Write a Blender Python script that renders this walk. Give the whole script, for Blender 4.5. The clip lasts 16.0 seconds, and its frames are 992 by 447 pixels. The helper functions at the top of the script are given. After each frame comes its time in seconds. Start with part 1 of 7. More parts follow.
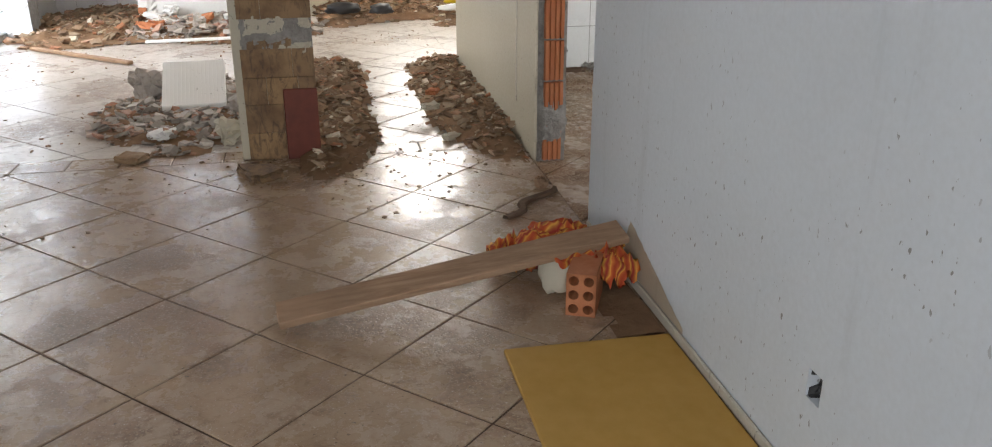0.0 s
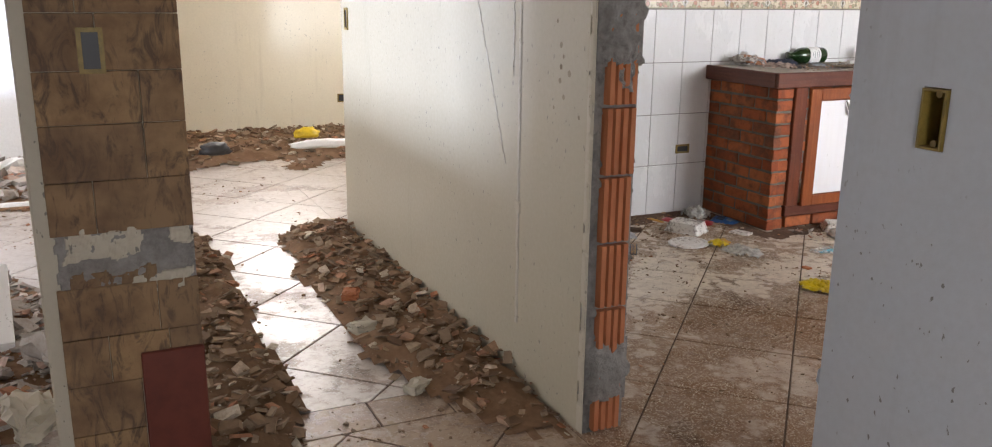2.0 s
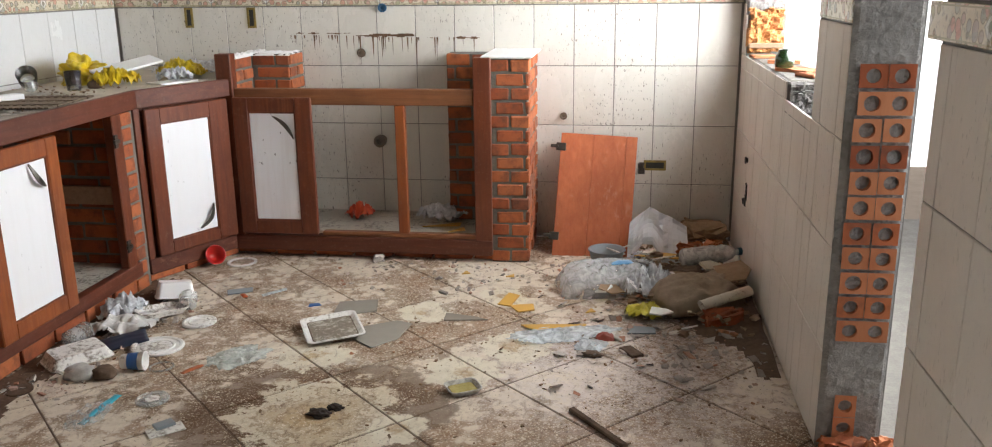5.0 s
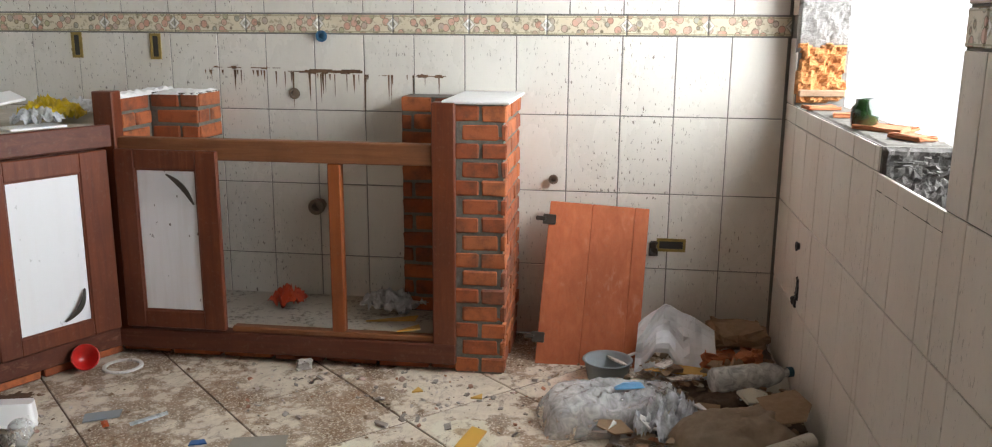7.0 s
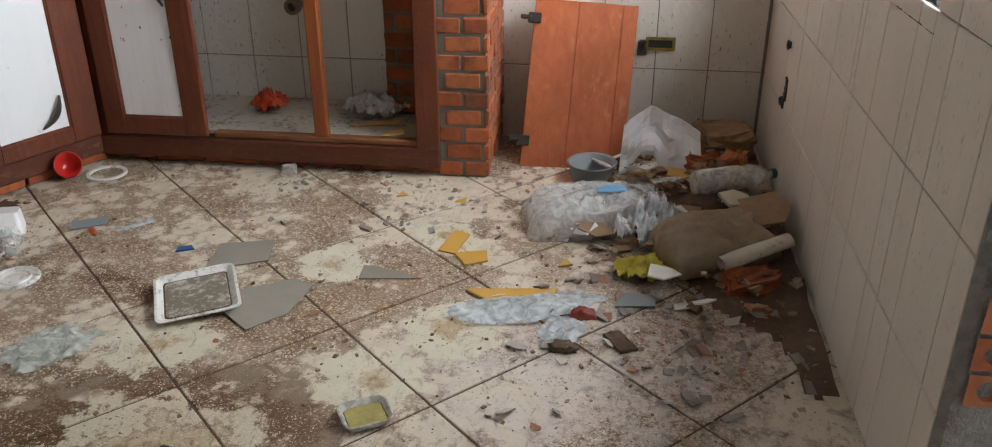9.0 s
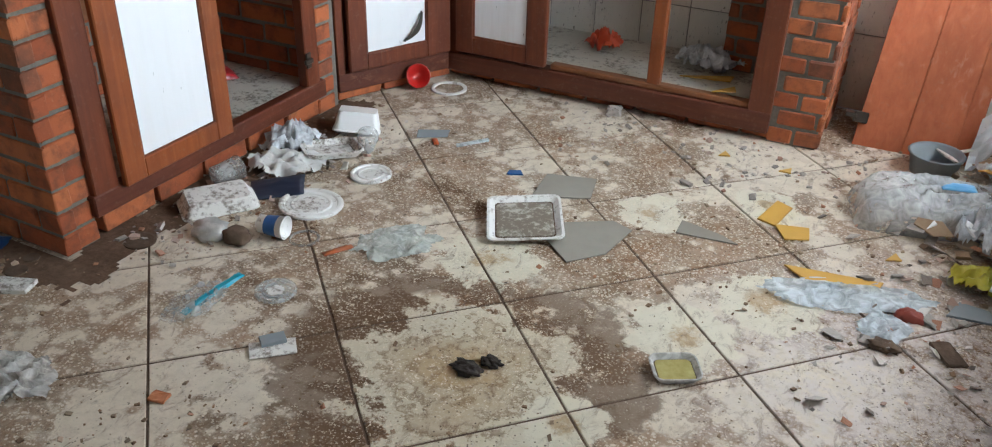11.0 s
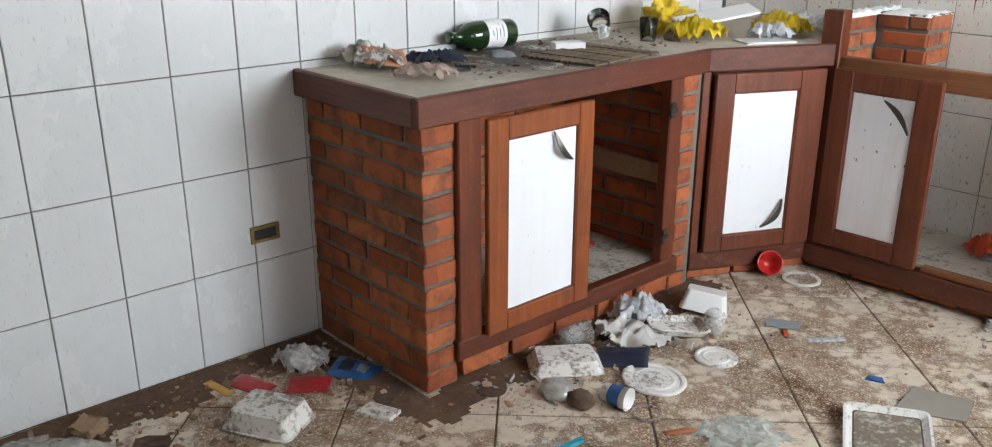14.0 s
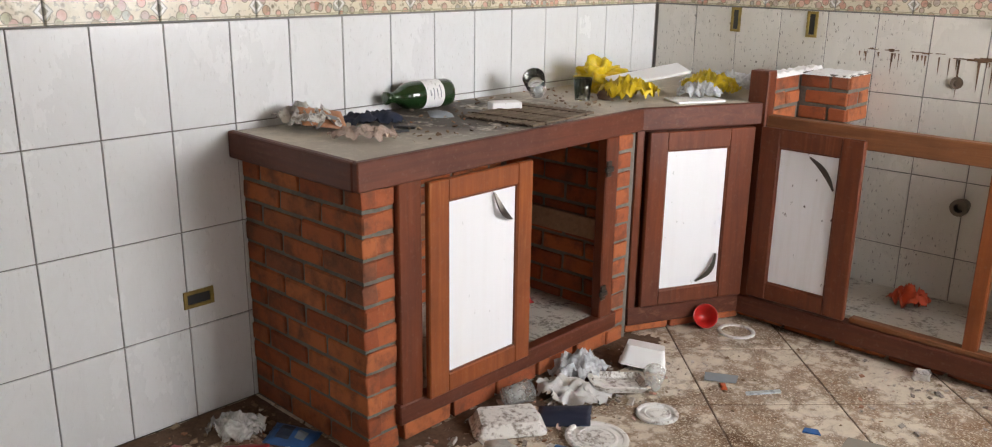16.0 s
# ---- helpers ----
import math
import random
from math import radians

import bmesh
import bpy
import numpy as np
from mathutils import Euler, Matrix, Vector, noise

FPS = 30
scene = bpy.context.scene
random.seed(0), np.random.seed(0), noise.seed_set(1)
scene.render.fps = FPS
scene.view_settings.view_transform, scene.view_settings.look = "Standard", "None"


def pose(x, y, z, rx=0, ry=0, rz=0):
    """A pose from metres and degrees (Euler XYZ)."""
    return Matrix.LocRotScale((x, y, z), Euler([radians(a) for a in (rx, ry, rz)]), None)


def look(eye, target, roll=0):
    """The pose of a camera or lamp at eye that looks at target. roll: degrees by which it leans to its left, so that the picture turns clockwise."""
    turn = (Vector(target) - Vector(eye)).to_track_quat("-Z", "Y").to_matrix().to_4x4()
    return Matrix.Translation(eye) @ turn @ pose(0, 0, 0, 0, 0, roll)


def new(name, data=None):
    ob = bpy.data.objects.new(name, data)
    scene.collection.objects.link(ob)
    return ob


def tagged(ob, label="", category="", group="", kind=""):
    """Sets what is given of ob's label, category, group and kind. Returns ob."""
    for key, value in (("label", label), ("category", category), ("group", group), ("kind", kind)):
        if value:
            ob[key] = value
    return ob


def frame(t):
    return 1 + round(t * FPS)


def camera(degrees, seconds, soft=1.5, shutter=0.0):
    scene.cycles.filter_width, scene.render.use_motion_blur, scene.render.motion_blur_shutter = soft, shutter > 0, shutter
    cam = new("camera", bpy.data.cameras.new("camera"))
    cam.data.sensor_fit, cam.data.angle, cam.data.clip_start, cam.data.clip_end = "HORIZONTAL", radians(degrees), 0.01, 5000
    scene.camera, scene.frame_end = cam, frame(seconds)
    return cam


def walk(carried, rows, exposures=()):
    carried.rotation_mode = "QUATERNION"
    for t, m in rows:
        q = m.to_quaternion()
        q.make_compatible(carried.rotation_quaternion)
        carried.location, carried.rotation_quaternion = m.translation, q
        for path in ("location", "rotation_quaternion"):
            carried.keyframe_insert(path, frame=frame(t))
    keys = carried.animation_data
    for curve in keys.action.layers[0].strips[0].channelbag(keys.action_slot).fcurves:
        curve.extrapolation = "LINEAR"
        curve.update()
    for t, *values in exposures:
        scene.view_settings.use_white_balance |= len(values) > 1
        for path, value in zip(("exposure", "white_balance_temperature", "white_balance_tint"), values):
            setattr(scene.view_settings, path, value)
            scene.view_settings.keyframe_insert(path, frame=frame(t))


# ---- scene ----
# the camera and its walk: seconds, eye, yaw, pitch, roll
cam = camera(58.34, 16.0, soft=1.1)
EXPOSURES = [(0.0, 0.1, 6600, 10), (0.5, -0.14, 6650, 11), (1.0, -0.26, 6850, 13), (1.5, -0.16, 6750, 16.5), (2.0, -0.12, 6700, 16.5), (2.5, -0.12, 6500, 16.5), (3.0, -0.2, 6500, 15), (3.5, -0.4, 6900, 17), (4.0, -0.1, 6800, 13.5), (6.5, -0.44, 6550, 11), (8.0, -0.5, 6500, 10), (8.5, -0.5, 6500, 10), (11.0, -0.12, 5900, 6), (12.5, -0.02, 6050, 9), (13.5, 0.0, 6100, 9), (14.0, -0.04, 6250, 9), (14.5, -0.1, 6600, 13), (15.0, -0.18, 6750, 14.5), (16.0, -0.18, 6800, 14.5)]
PATH = [
    (0.0, 0.122, 0.077, 1.291, 79.00, -21.08, 0.09),
    (0.5, -0.351, 0.019, 1.299, 78.98, -17.75, 0.46),
    (1.0, -0.921, -0.009, 1.276, 79.54, -16.01, -0.05),
    (1.5, -1.394, -0.098, 1.289, 76.78, -15.19, -0.60),
    (2.0, -1.853, -0.202, 1.290, 65.23, -14.52, -0.63),
    (2.5, -2.375, -0.290, 1.325, 47.83, -13.90, -0.28),
    (3.0, -2.745, -0.328, 1.358, 35.02, -14.64, 0.14),
    (3.5, -3.104, -0.114, 1.351, 23.92, -15.40, -0.06),
    (4.0, -3.330, 0.112, 1.354, 13.89, -15.97, -0.10),
    (4.2, -3.420, 0.227, 1.361, 8.75, -16.12, 0.01),
    (6.3, -3.548, 1.837, 1.262, 7.58, -13.61, 0.83),
    (6.5, -3.532, 1.899, 1.255, 7.91, -13.31, 0.61),
    (7.0, -3.552, 1.958, 1.251, 7.88, -12.58, -0.36),
    (7.5, -3.546, 1.964, 1.246, 7.17, -12.09, -0.48),
    (8.0, -3.532, 1.969, 1.243, 7.04, -12.53, -0.54),
    (8.5, -3.513, 1.991, 1.244, 7.04, -19.60, -0.61),
    (8.7, -3.505, 2.010, 1.251, 7.05, -23.57, -0.18),
    (10.8, -3.666, 1.948, 1.316, 23.34, -29.81, -1.30),
    (11.0, -3.680, 1.929, 1.329, 27.02, -30.11, -1.36),
    (11.5, -3.734, 1.882, 1.351, 38.19, -30.75, -0.65),
    (12.0, -3.755, 1.860, 1.344, 47.41, -30.90, 0.20),
    (12.5, -3.777, 1.855, 1.324, 49.71, -30.73, 0.36),
    (13.0, -3.773, 1.872, 1.334, 50.73, -30.58, 0.41),
    (13.5, -3.766, 1.867, 1.347, 50.43, -28.98, 0.34),
    (14.0, -3.789, 1.845, 1.348, 47.88, -19.44, -0.15),
    (14.5, -3.800, 1.837, 1.364, 46.29, -17.02, -0.59),
    (15.0, -3.803, 1.839, 1.373, 44.63, -16.58, -0.77),
    (15.5, -3.801, 1.839, 1.381, 44.14, -16.37, -0.65),
    (16.0, -3.815, 1.839, 1.385, 43.53, -16.36, -0.75),
]
walk(cam, [(t, pose(x, y, z, 90 + pitch, roll, yaw)) for t, x, y, z, yaw, pitch, roll in PATH], EXPOSURES)

# ---- light: an overcast sky through the openings, and added lamps ----
world = bpy.data.worlds.new("sky")
scene.world = world
world.use_nodes = True
wn = world.node_tree.nodes
wl = world.node_tree.links
sky = wn.new("ShaderNodeTexSky")
sky.sky_type = "NISHITA"
sky.sun_disc = False
sky.sun_elevation, sky.sun_rotation = radians(48), radians(140)
sky.air_density, sky.dust_density = 1.0, 3.0
wl.new(sky.outputs[0], wn["Background"].inputs[0])
wn["Background"].inputs[1].default_value = 0.15

sun_data = bpy.data.lights.new("sun", "SUN")
sun_data.energy, sun_data.angle, sun_data.color = 1.2, radians(12), (1.0, 0.97, 0.92)
new("sun", sun_data).matrix_world = pose(0, 0, 6, 42, 0, 140)


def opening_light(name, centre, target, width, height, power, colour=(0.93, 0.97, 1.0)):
    """Area lamp at or beyond an opening of the walls, mainly for skylight."""
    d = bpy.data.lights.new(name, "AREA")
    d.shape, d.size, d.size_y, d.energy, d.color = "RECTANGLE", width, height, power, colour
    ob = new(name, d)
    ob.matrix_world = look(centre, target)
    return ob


opening_light("skylight_kitchen_window", (-2.15, 4.53, 1.65), (-5.6, 4.75, 0.85), 2.2, 1.6, 230)
opening_light("skylight_kitchen_door", (-2.66, 3.00, 1.10), (-5.0, 3.00, 0.2), 0.6, 2.0, 4)
opening_light("skylight_terrace", (-7.2, -2.90, 1.40), (-8.4, 1.0, 1.0), 2.3, 1.9, 82)
# Added lamp, source unseen: throws the bright patch on the cream partition.
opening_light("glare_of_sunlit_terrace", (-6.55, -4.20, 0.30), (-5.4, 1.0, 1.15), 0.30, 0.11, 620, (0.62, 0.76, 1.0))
# Unseen source, assumed and added to brighten the far yellow wall.
opening_light("skylight_hall_end", (-8.5, 3.60, 1.55), (-9.6, 0.8, 0.2), 1.5, 1.2, 42, (1.0, 0.98, 0.94))
opening_light("skylight_hall_window", (-10.5, 1.35, 1.85), (-7.0, 0.7, 0.0), 1.1, 0.9, 80, (1.0, 0.98, 0.94))
opening_light("skylight_front_window", (1.72, -0.95, 1.5), (-4.0, -0.6, 0.5), 1.7, 1.1, 70)

# ---- materials ----
class Nodes:
    """Short-hand for building a node material."""

    def __init__(self, name):
        self.mat = bpy.data.materials.new(name)
        self.mat.use_nodes = True
        self.t = self.mat.node_tree
        self.bsdf = self.t.nodes["Principled BSDF"]

    def put(self, socket, value):
        if hasattr(value, "is_output"):
            self.t.links.new(value, socket)
        elif isinstance(value, (tuple, list)) and len(value) == 3 and socket.type == "RGBA":
            socket.default_value = (*value, 1)
        else:
            socket.default_value = value

    def set(self, **kw):
        names = dict(colour="Base Color", rough="Roughness", metal="Metallic", normal="Normal", alpha="Alpha", trans="Transmission Weight",
                     ior="IOR", spec="Specular IOR Level", coat="Coat Weight", sheen="Sheen Weight", sub="Subsurface Weight")
        for k, v in kw.items():
            self.put(self.bsdf.inputs[names[k]], v)
        return self

    def where(self, world_space=True):
        if world_space:
            return self.t.nodes.new("ShaderNodeNewGeometry").outputs["Position"]
        return self.t.nodes.new("ShaderNodeTexCoord").outputs["Object"]

    def scaled(self, vec, s):
        n = self.t.nodes.new("ShaderNodeMapping")
        self.put(n.inputs["Vector"], vec)
        n.inputs["Scale"].default_value = s
        return n.outputs[0]

    def noise(self, vec, scale, detail=4.0, rough=0.55, warp=0.0):
        n = self.t.nodes.new("ShaderNodeTexNoise")
        self.put(n.inputs["Vector"], vec)
        n.inputs["Scale"].default_value, n.inputs["Detail"].default_value = scale, detail
        n.inputs["Roughness"].default_value, n.inputs["Distortion"].default_value = rough, warp
        return n.outputs["Fac"]

    def cells(self, vec, scale, feature="F1", out="Distance", rand=1.0):
        n = self.t.nodes.new("ShaderNodeTexVoronoi")
        n.feature = feature
        self.put(n.inputs["Vector"], vec)
        n.inputs["Scale"].default_value, n.inputs["Randomness"].default_value = scale, rand
        return n.outputs[out]

    def ramp(self, fac, *stops):
        n = self.t.nodes.new("ShaderNodeValToRGB")
        self.put(n.inputs[0], fac)
        e = n.color_ramp.elements
        while len(e) < len(stops):
            e.new(0.5)
        for el, (p, c) in zip(e, stops):
            el.position = p
            el.color = (*c, 1) if isinstance(c, (tuple, list)) else (c, c, c, 1)
        return n.outputs[0]

    def mix(self, fac, a, b, mode="MIX"):
        n = self.t.nodes.new("ShaderNodeMix")
        n.data_type, n.blend_type = "RGBA", mode
        self.put(n.inputs[0], fac)
        self.put(n.inputs[6], a)
        self.put(n.inputs[7], b)
        return n.outputs[2]

    def math(self, op, a, b=0.0):
        n = self.t.nodes.new("ShaderNodeMath")
        n.operation = op
        n.use_clamp = op != "MULTIPLY_ADD"
        self.put(n.inputs[0], a)
        self.put(n.inputs[1], b)
        return n.outputs[0]

    def bump(self, height, strength=0.3, distance=0.005, normal=None):
        n = self.t.nodes.new("ShaderNodeBump")
        self.put(n.inputs["Height"], height)
        n.inputs["Strength"].default_value, n.inputs["Distance"].default_value = strength, distance
        if normal is not None:
            self.put(n.inputs["Normal"], normal)
        return n.outputs[0]

    def random(self):
        return self.t.nodes.new("ShaderNodeObjectInfo").outputs["Random"]

    def island(self):
        return self.t.nodes.new("ShaderNodeNewGeometry").outputs["Random Per Island"]


def painted(name, colour, stain, rough=0.55, spots=0.5, relief=0.12, gloss=0.0):
    """Old wall paint with stains, scuffs and small chips."""
    m = Nodes(name)
    v = m.where()
    big = m.noise(v, 1.1, 5, 0.6)
    streak = m.noise(m.scaled(v, (7, 7, 0.7)), 1.0, 5, 0.65)
    fine = m.noise(v, 60, 3)
    c = m.mix(m.ramp(big, (0.38, 0.0), (0.75, 0.55)), colour, stain)
    c = m.mix(m.ramp(streak, (0.6, 0.0), (0.8, 0.35)), c, tuple(x * 0.62 for x in stain))
    chips = m.math("GREATER_THAN", 0.1, m.cells(m.scaled(v, (1, 1, 0.55)), 9))
    where_chips = m.ramp(m.noise(v, 1.7, 3), (0.44, 0.0), (0.56, min(1.0, spots * 1.7)))
    c = m.mix(m.math("MULTIPLY", m.ramp(m.noise(m.scaled(v, (1, 1, 0.6)), 62, 3, 0.45), (0.67, 0.0), (0.69, 1.0)), where_chips), c, (0.16, 0.155, 0.145))
    c = m.mix(m.ramp(fine, (0.35, 0.0), (0.8, 0.10)), c, (0.3, 0.28, 0.25))
    n = m.bump(m.noise(v, 9, 6, 0.6), relief, 0.02)
    m.set(colour=c, rough=m.ramp(fine, (0.3, rough), (0.8, min(1, rough + 0.2))), normal=m.bump(fine, 0.15, 0.002, n), coat=gloss)
    m.bsdf.inputs["Coat Roughness"].default_value, m.bsdf.inputs["Coat IOR"].default_value = 0.22, 1.5
    return m.mat


def floor_tile_material(name, tint, amount, gloss, mud, wet=0.0, stains=False, dull=0.72):
    """Marbled tiles under dried mud: bare pale patches with scalloped edges, specks in between, grit on top."""
    m = Nodes(name)
    v = m.where()
    marble = m.noise(v, 5, 7, 0.7, 1.5)
    base = m.mix(m.ramp(marble, (0.3, 0.0), (0.7, 1.0)), tint, tuple(x * 0.78 for x in tint))
    base = m.mix(m.ramp(m.random(), (0, 0.0), (1, 0.3)), base, tuple(x * 0.82 for x in tint))
    large = m.noise(v, 1.9, 3, 0.5, 0.4)
    lobes = m.cells(v, 21)
    mid = m.noise(v, 8, 6, 0.7)
    edge = m.mix(0.10, m.mix(0.34, large, mid), lobes)
    if stains:
        # more mud trodden in by the doorway
        tread = m.t.nodes.new("ShaderNodeVectorMath")
        tread.operation = "DISTANCE"
        m.put(tread.inputs[0], v)
        tread.inputs[1].default_value = (-3.45, 1.9, 0)
        far_off = m.math("ADD", m.math("DIVIDE", tread.outputs["Value"], 4.0), m.math("MULTIPLY", mid, 0.16))
        near = m.ramp(far_off, (0.28, 0.05), (0.52, 0.0))
        edge = m.math("ADD", edge, near)
    mask = m.ramp(edge, (0.425 - amount, 0.0), (0.455 - amount, 0.66), (0.60 - amount, 1.0))
    holes = m.ramp(m.mix(0.45, m.cells(v, 95), m.noise(v, 60, 3)), (0.36, 1.0), (0.42, 0.0))
    open_zone = m.ramp(edge, (0.43 - amount, 1.0), (0.58 - amount, 0.6), (0.74 - amount, 0.12))
    keep = m.math("SUBTRACT", 1.0, m.math("MULTIPLY", holes, open_zone))
    mask = m.math("MULTIPLY", mask, keep)
    tone = m.mix(m.ramp(m.noise(v, 3.1, 5, 0.6), (0.39, 0.0), (0.56, 1.0)), mud, tuple(x * 0.42 for x in mud))
    tone = m.mix(m.ramp(m.noise(v, 55, 5, 0.75), (0.40, 0.0), (0.70, 0.6)), tone, tuple(min(1, x * 1.75) for x in mud))
    thin = m.ramp(m.noise(v, 24, 6, 0.75), (0.48, 0.0), (0.72, 0.32 if stains else 0.6))
    c = m.mix(thin, base, mud)
    c = m.mix(mask, c, tone)
    if stains:
        # a smeared brown veil where boots carry the mud in
        veil = m.math("MULTIPLY", m.ramp(far_off, (0.30, 0.66), (0.47, 0.0)), m.ramp(m.noise(v, 12, 6, 0.7, 0.6), (0.30, 0.45), (0.62, 1.0)))
        c = m.mix(veil, c, (0.235, 0.128, 0.076))
        # chalky plaster dust in front of the litter corner
        chalk = m.t.nodes.new("ShaderNodeVectorMath")
        chalk.operation = "DISTANCE"
        m.put(chalk.inputs[0], v)
        chalk.inputs[1].default_value = (-3.45, 3.80, 0)
        k = m.math("ADD", chalk.outputs["Value"], m.math("MULTIPLY", m.math("SUBTRACT", large, 0.5), 0.8))
        k = m.math("MULTIPLY", m.ramp(k, (0.30, 1.0), (0.72, 0.0)), m.ramp(m.mix(0.5, m.noise(v, 9, 6, 0.75), m.noise(v, 45, 4, 0.7)), (0.42, 0.0), (0.54, 0.85)))
        c = m.mix(k, c, (0.66, 0.61, 0.60))
    if wet:
        damp = m.ramp(m.mix(0.25, m.noise(m.scaled(v, (1, 1, 1)), 1.3, 3, 0.5, 0.8), mid), (0.56, 0.0), (0.60, wet))
        c = m.mix(m.math("MULTIPLY", damp, mask), c, (0.055, 0.026, 0.017))
    if stains:
        # salt and rust spots with rings, where liquid dried
        for sx, sy, r in ((-4.45, 3.34, 0.33), (-4.00, 4.50, 0.13), (-4.17, 3.29, 0.11), (-3.88, 3.97, 0.17), (-4.30, 4.28, 0.13), (-4.04, 3.72, 0.16), (-4.62, 3.80, 0.17)):
            d = m.t.nodes.new("ShaderNodeVectorMath")
            d.operation = "DISTANCE"
            m.put(d.inputs[0], v)
            d.inputs[1].default_value = (sx, sy, 0)
            k = m.math("DIVIDE", d.outputs["Value"], r * 2)
            k = m.math("ADD", k, m.math("MULTIPLY", m.math("SUBTRACT", mid, 0.42), 0.9))
            if r > 0.3:
                c = m.mix(m.ramp(k, (0.50, 0.0), (0.53, 0.85), (0.68, 0.75), (0.74, 0.0)), c, (0.075, 0.04, 0.028))
            c = m.mix(m.ramp(k, (0.46, 0.9), (0.50, 0.0)), c, (0.66, 0.61, 0.49))
            c = m.mix(m.ramp(k, (0.05, 0.5), (0.14, 0.75), (0.24, 0.0)) if r < 0.3 else m.ramp(k, (0.08, 0.8), (0.17, 0.6), (0.30, 0.36), (0.43, 0.16)), c, (0.36, 0.22, 0.08))
            if r > 0.3:
                c = m.mix(m.ramp(k, (0.15, 0.0), (0.19, 0.6), (0.22, 0.1), (0.30, 0.1), (0.335, 0.7), (0.36, 0.0)), c, (0.16, 0.085, 0.035))
    if stains:
        # pale grains bared in the mud film and dark wet ones between them
        shaken = m.t.nodes.new("ShaderNodeMix")
        shaken.data_type, shaken.blend_type = "RGBA", "LINEAR_LIGHT"
        shaken.inputs[0].default_value = 0.012
        m.put(shaken.inputs[6], v)
        jitter = m.t.nodes.new("ShaderNodeTexNoise")
        m.put(jitter.inputs["Vector"], v)
        jitter.inputs["Scale"].default_value = 85
        m.put(shaken.inputs[7], jitter.outputs["Color"])
        grains = m.ramp(m.mix(0.42, m.cells(shaken.outputs[2], 120), m.noise(v, 42, 3, 0.6)), (0.33, 1.0), (0.40, 0.0))
        zone = m.ramp(m.mix(0.3, m.noise(m.scaled(v, (1, 1, 1)), 4.2, 4, 0.6, 0.5), mid), (0.38, 0.12), (0.52, 1.0))
        c = m.mix(m.math("MULTIPLY", m.math("MULTIPLY", grains, zone), m.ramp(mask, (0.4, 0.15), (0.8, 1.0))), c, (0.72, 0.63, 0.50))
        pits = m.ramp(m.cells(v, 74), (0.10, 0.9), (0.20, 0.0))
        c = m.mix(m.math("MULTIPLY", pits, m.ramp(m.noise(v, 3.3, 4, 0.6), (0.46, 0.0), (0.58, 1.0))), c, (0.06, 0.034, 0.022))
    smears = m.ramp(m.noise(m.scaled(v, (1.0, 0.55, 1)), 22, 6, 0.78, 1.2), (0.53, 0.0), (0.64, 0.5))
    c = m.mix(smears, c, tuple(x * 0.7 for x in mud))
    crumbs = m.ramp(m.noise(v, 120, 2, 0.5), (0.665, 0.0), (0.70, 0.7))
    c = m.mix(crumbs, c, (0.55, 0.49, 0.42))
    dots = m.ramp(m.noise(v, 62, 3, 0.5), (0.30, 0.9), (0.335, 0.0))
    c = m.mix(m.math("MULTIPLY", dots, m.ramp(mid, (0.46, 0.0), (0.56, 1.0))), c, (0.06, 0.04, 0.028))
    r = m.mix(mask, (gloss, gloss, gloss), (dull, dull, dull))
    r = m.mix(m.ramp(m.noise(v, 6, 5, 0.7), (0.42, 0.0), (0.65, 0.5)), r, (0.55, 0.55, 0.55))
    if stains:
        m.set(spec=m.ramp(mask, (0.3, 0.45), (0.9, 0.18)))
    m.set(colour=c, rough=r, normal=m.bump(m.mix(0.4, mask, m.noise(v, 70, 4, 0.7)), 0.35, 0.004))
    return m.mat


def wall_tile_material(name, colour, dirt=0.0, gloss=0.16):
    m = Nodes(name)
    v = m.where()
    vein = m.noise(m.scaled(v, (3, 3, 1.6)), 2.2, 6, 0.6, 2.0)
    c = m.mix(m.ramp(vein, (0.45, 0.0), (0.52, 0.10), (0.58, 0.0)), colour, (0.55, 0.54, 0.52))
    c = m.mix(m.ramp(m.random(), (0, 0.0), (1, 0.12)), c, tuple(x * 0.86 for x in colour))
    grime = m.noise(m.scaled(v, (1, 1, 0.6)), 2.0, 6, 0.65)
    c = m.mix(m.ramp(grime, (0.45, 0.0), (0.75, 0.10 + dirt)), c, (0.42, 0.36, 0.29))
    specks = m.ramp(m.noise(m.scaled(v, (1, 1, 0.32)), 125, 3, 0.6), (0.63, 0.0), (0.67, 1.0))
    some = m.ramp(m.noise(v, 1.6, 3), (0.42, 0.05), (0.58, min(1.0, 0.2 + 3.0 * dirt)))
    c = m.mix(m.math("MULTIPLY", specks, some), c, (0.10, 0.08, 0.06))
    m.set(colour=c, rough=m.ramp(grime, (0.35, gloss), (0.75, gloss + 0.28)), normal=m.bump(m.noise(v, 14, 2), 0.05, 0.003))
    return m.mat


def grainy(name, a, b, scale=30.0, rough=0.85, relief=0.5, dist=0.006, stretch=(1, 1, 1), world_space=True, vary=0.3):
    m = Nodes(name)
    v = m.scaled(m.where(world_space), stretch)
    n1 = m.noise(v, scale, 6, 0.65)
    n2 = m.noise(v, scale * 0.18, 4, 0.6)
    c = m.mix(m.ramp(m.mix(0.5, n1, n2), (0.36, 0.0), (0.64, 1.0)), a, b)
    c = m.mix(m.ramp(m.random(), (0, 0.0), (1, vary)), c, tuple(x * 0.55 for x in a))
    m.set(colour=c, rough=rough, spec=0.25, normal=m.bump(m.mix(0.4, n1, n2), relief, dist))
    return m.mat


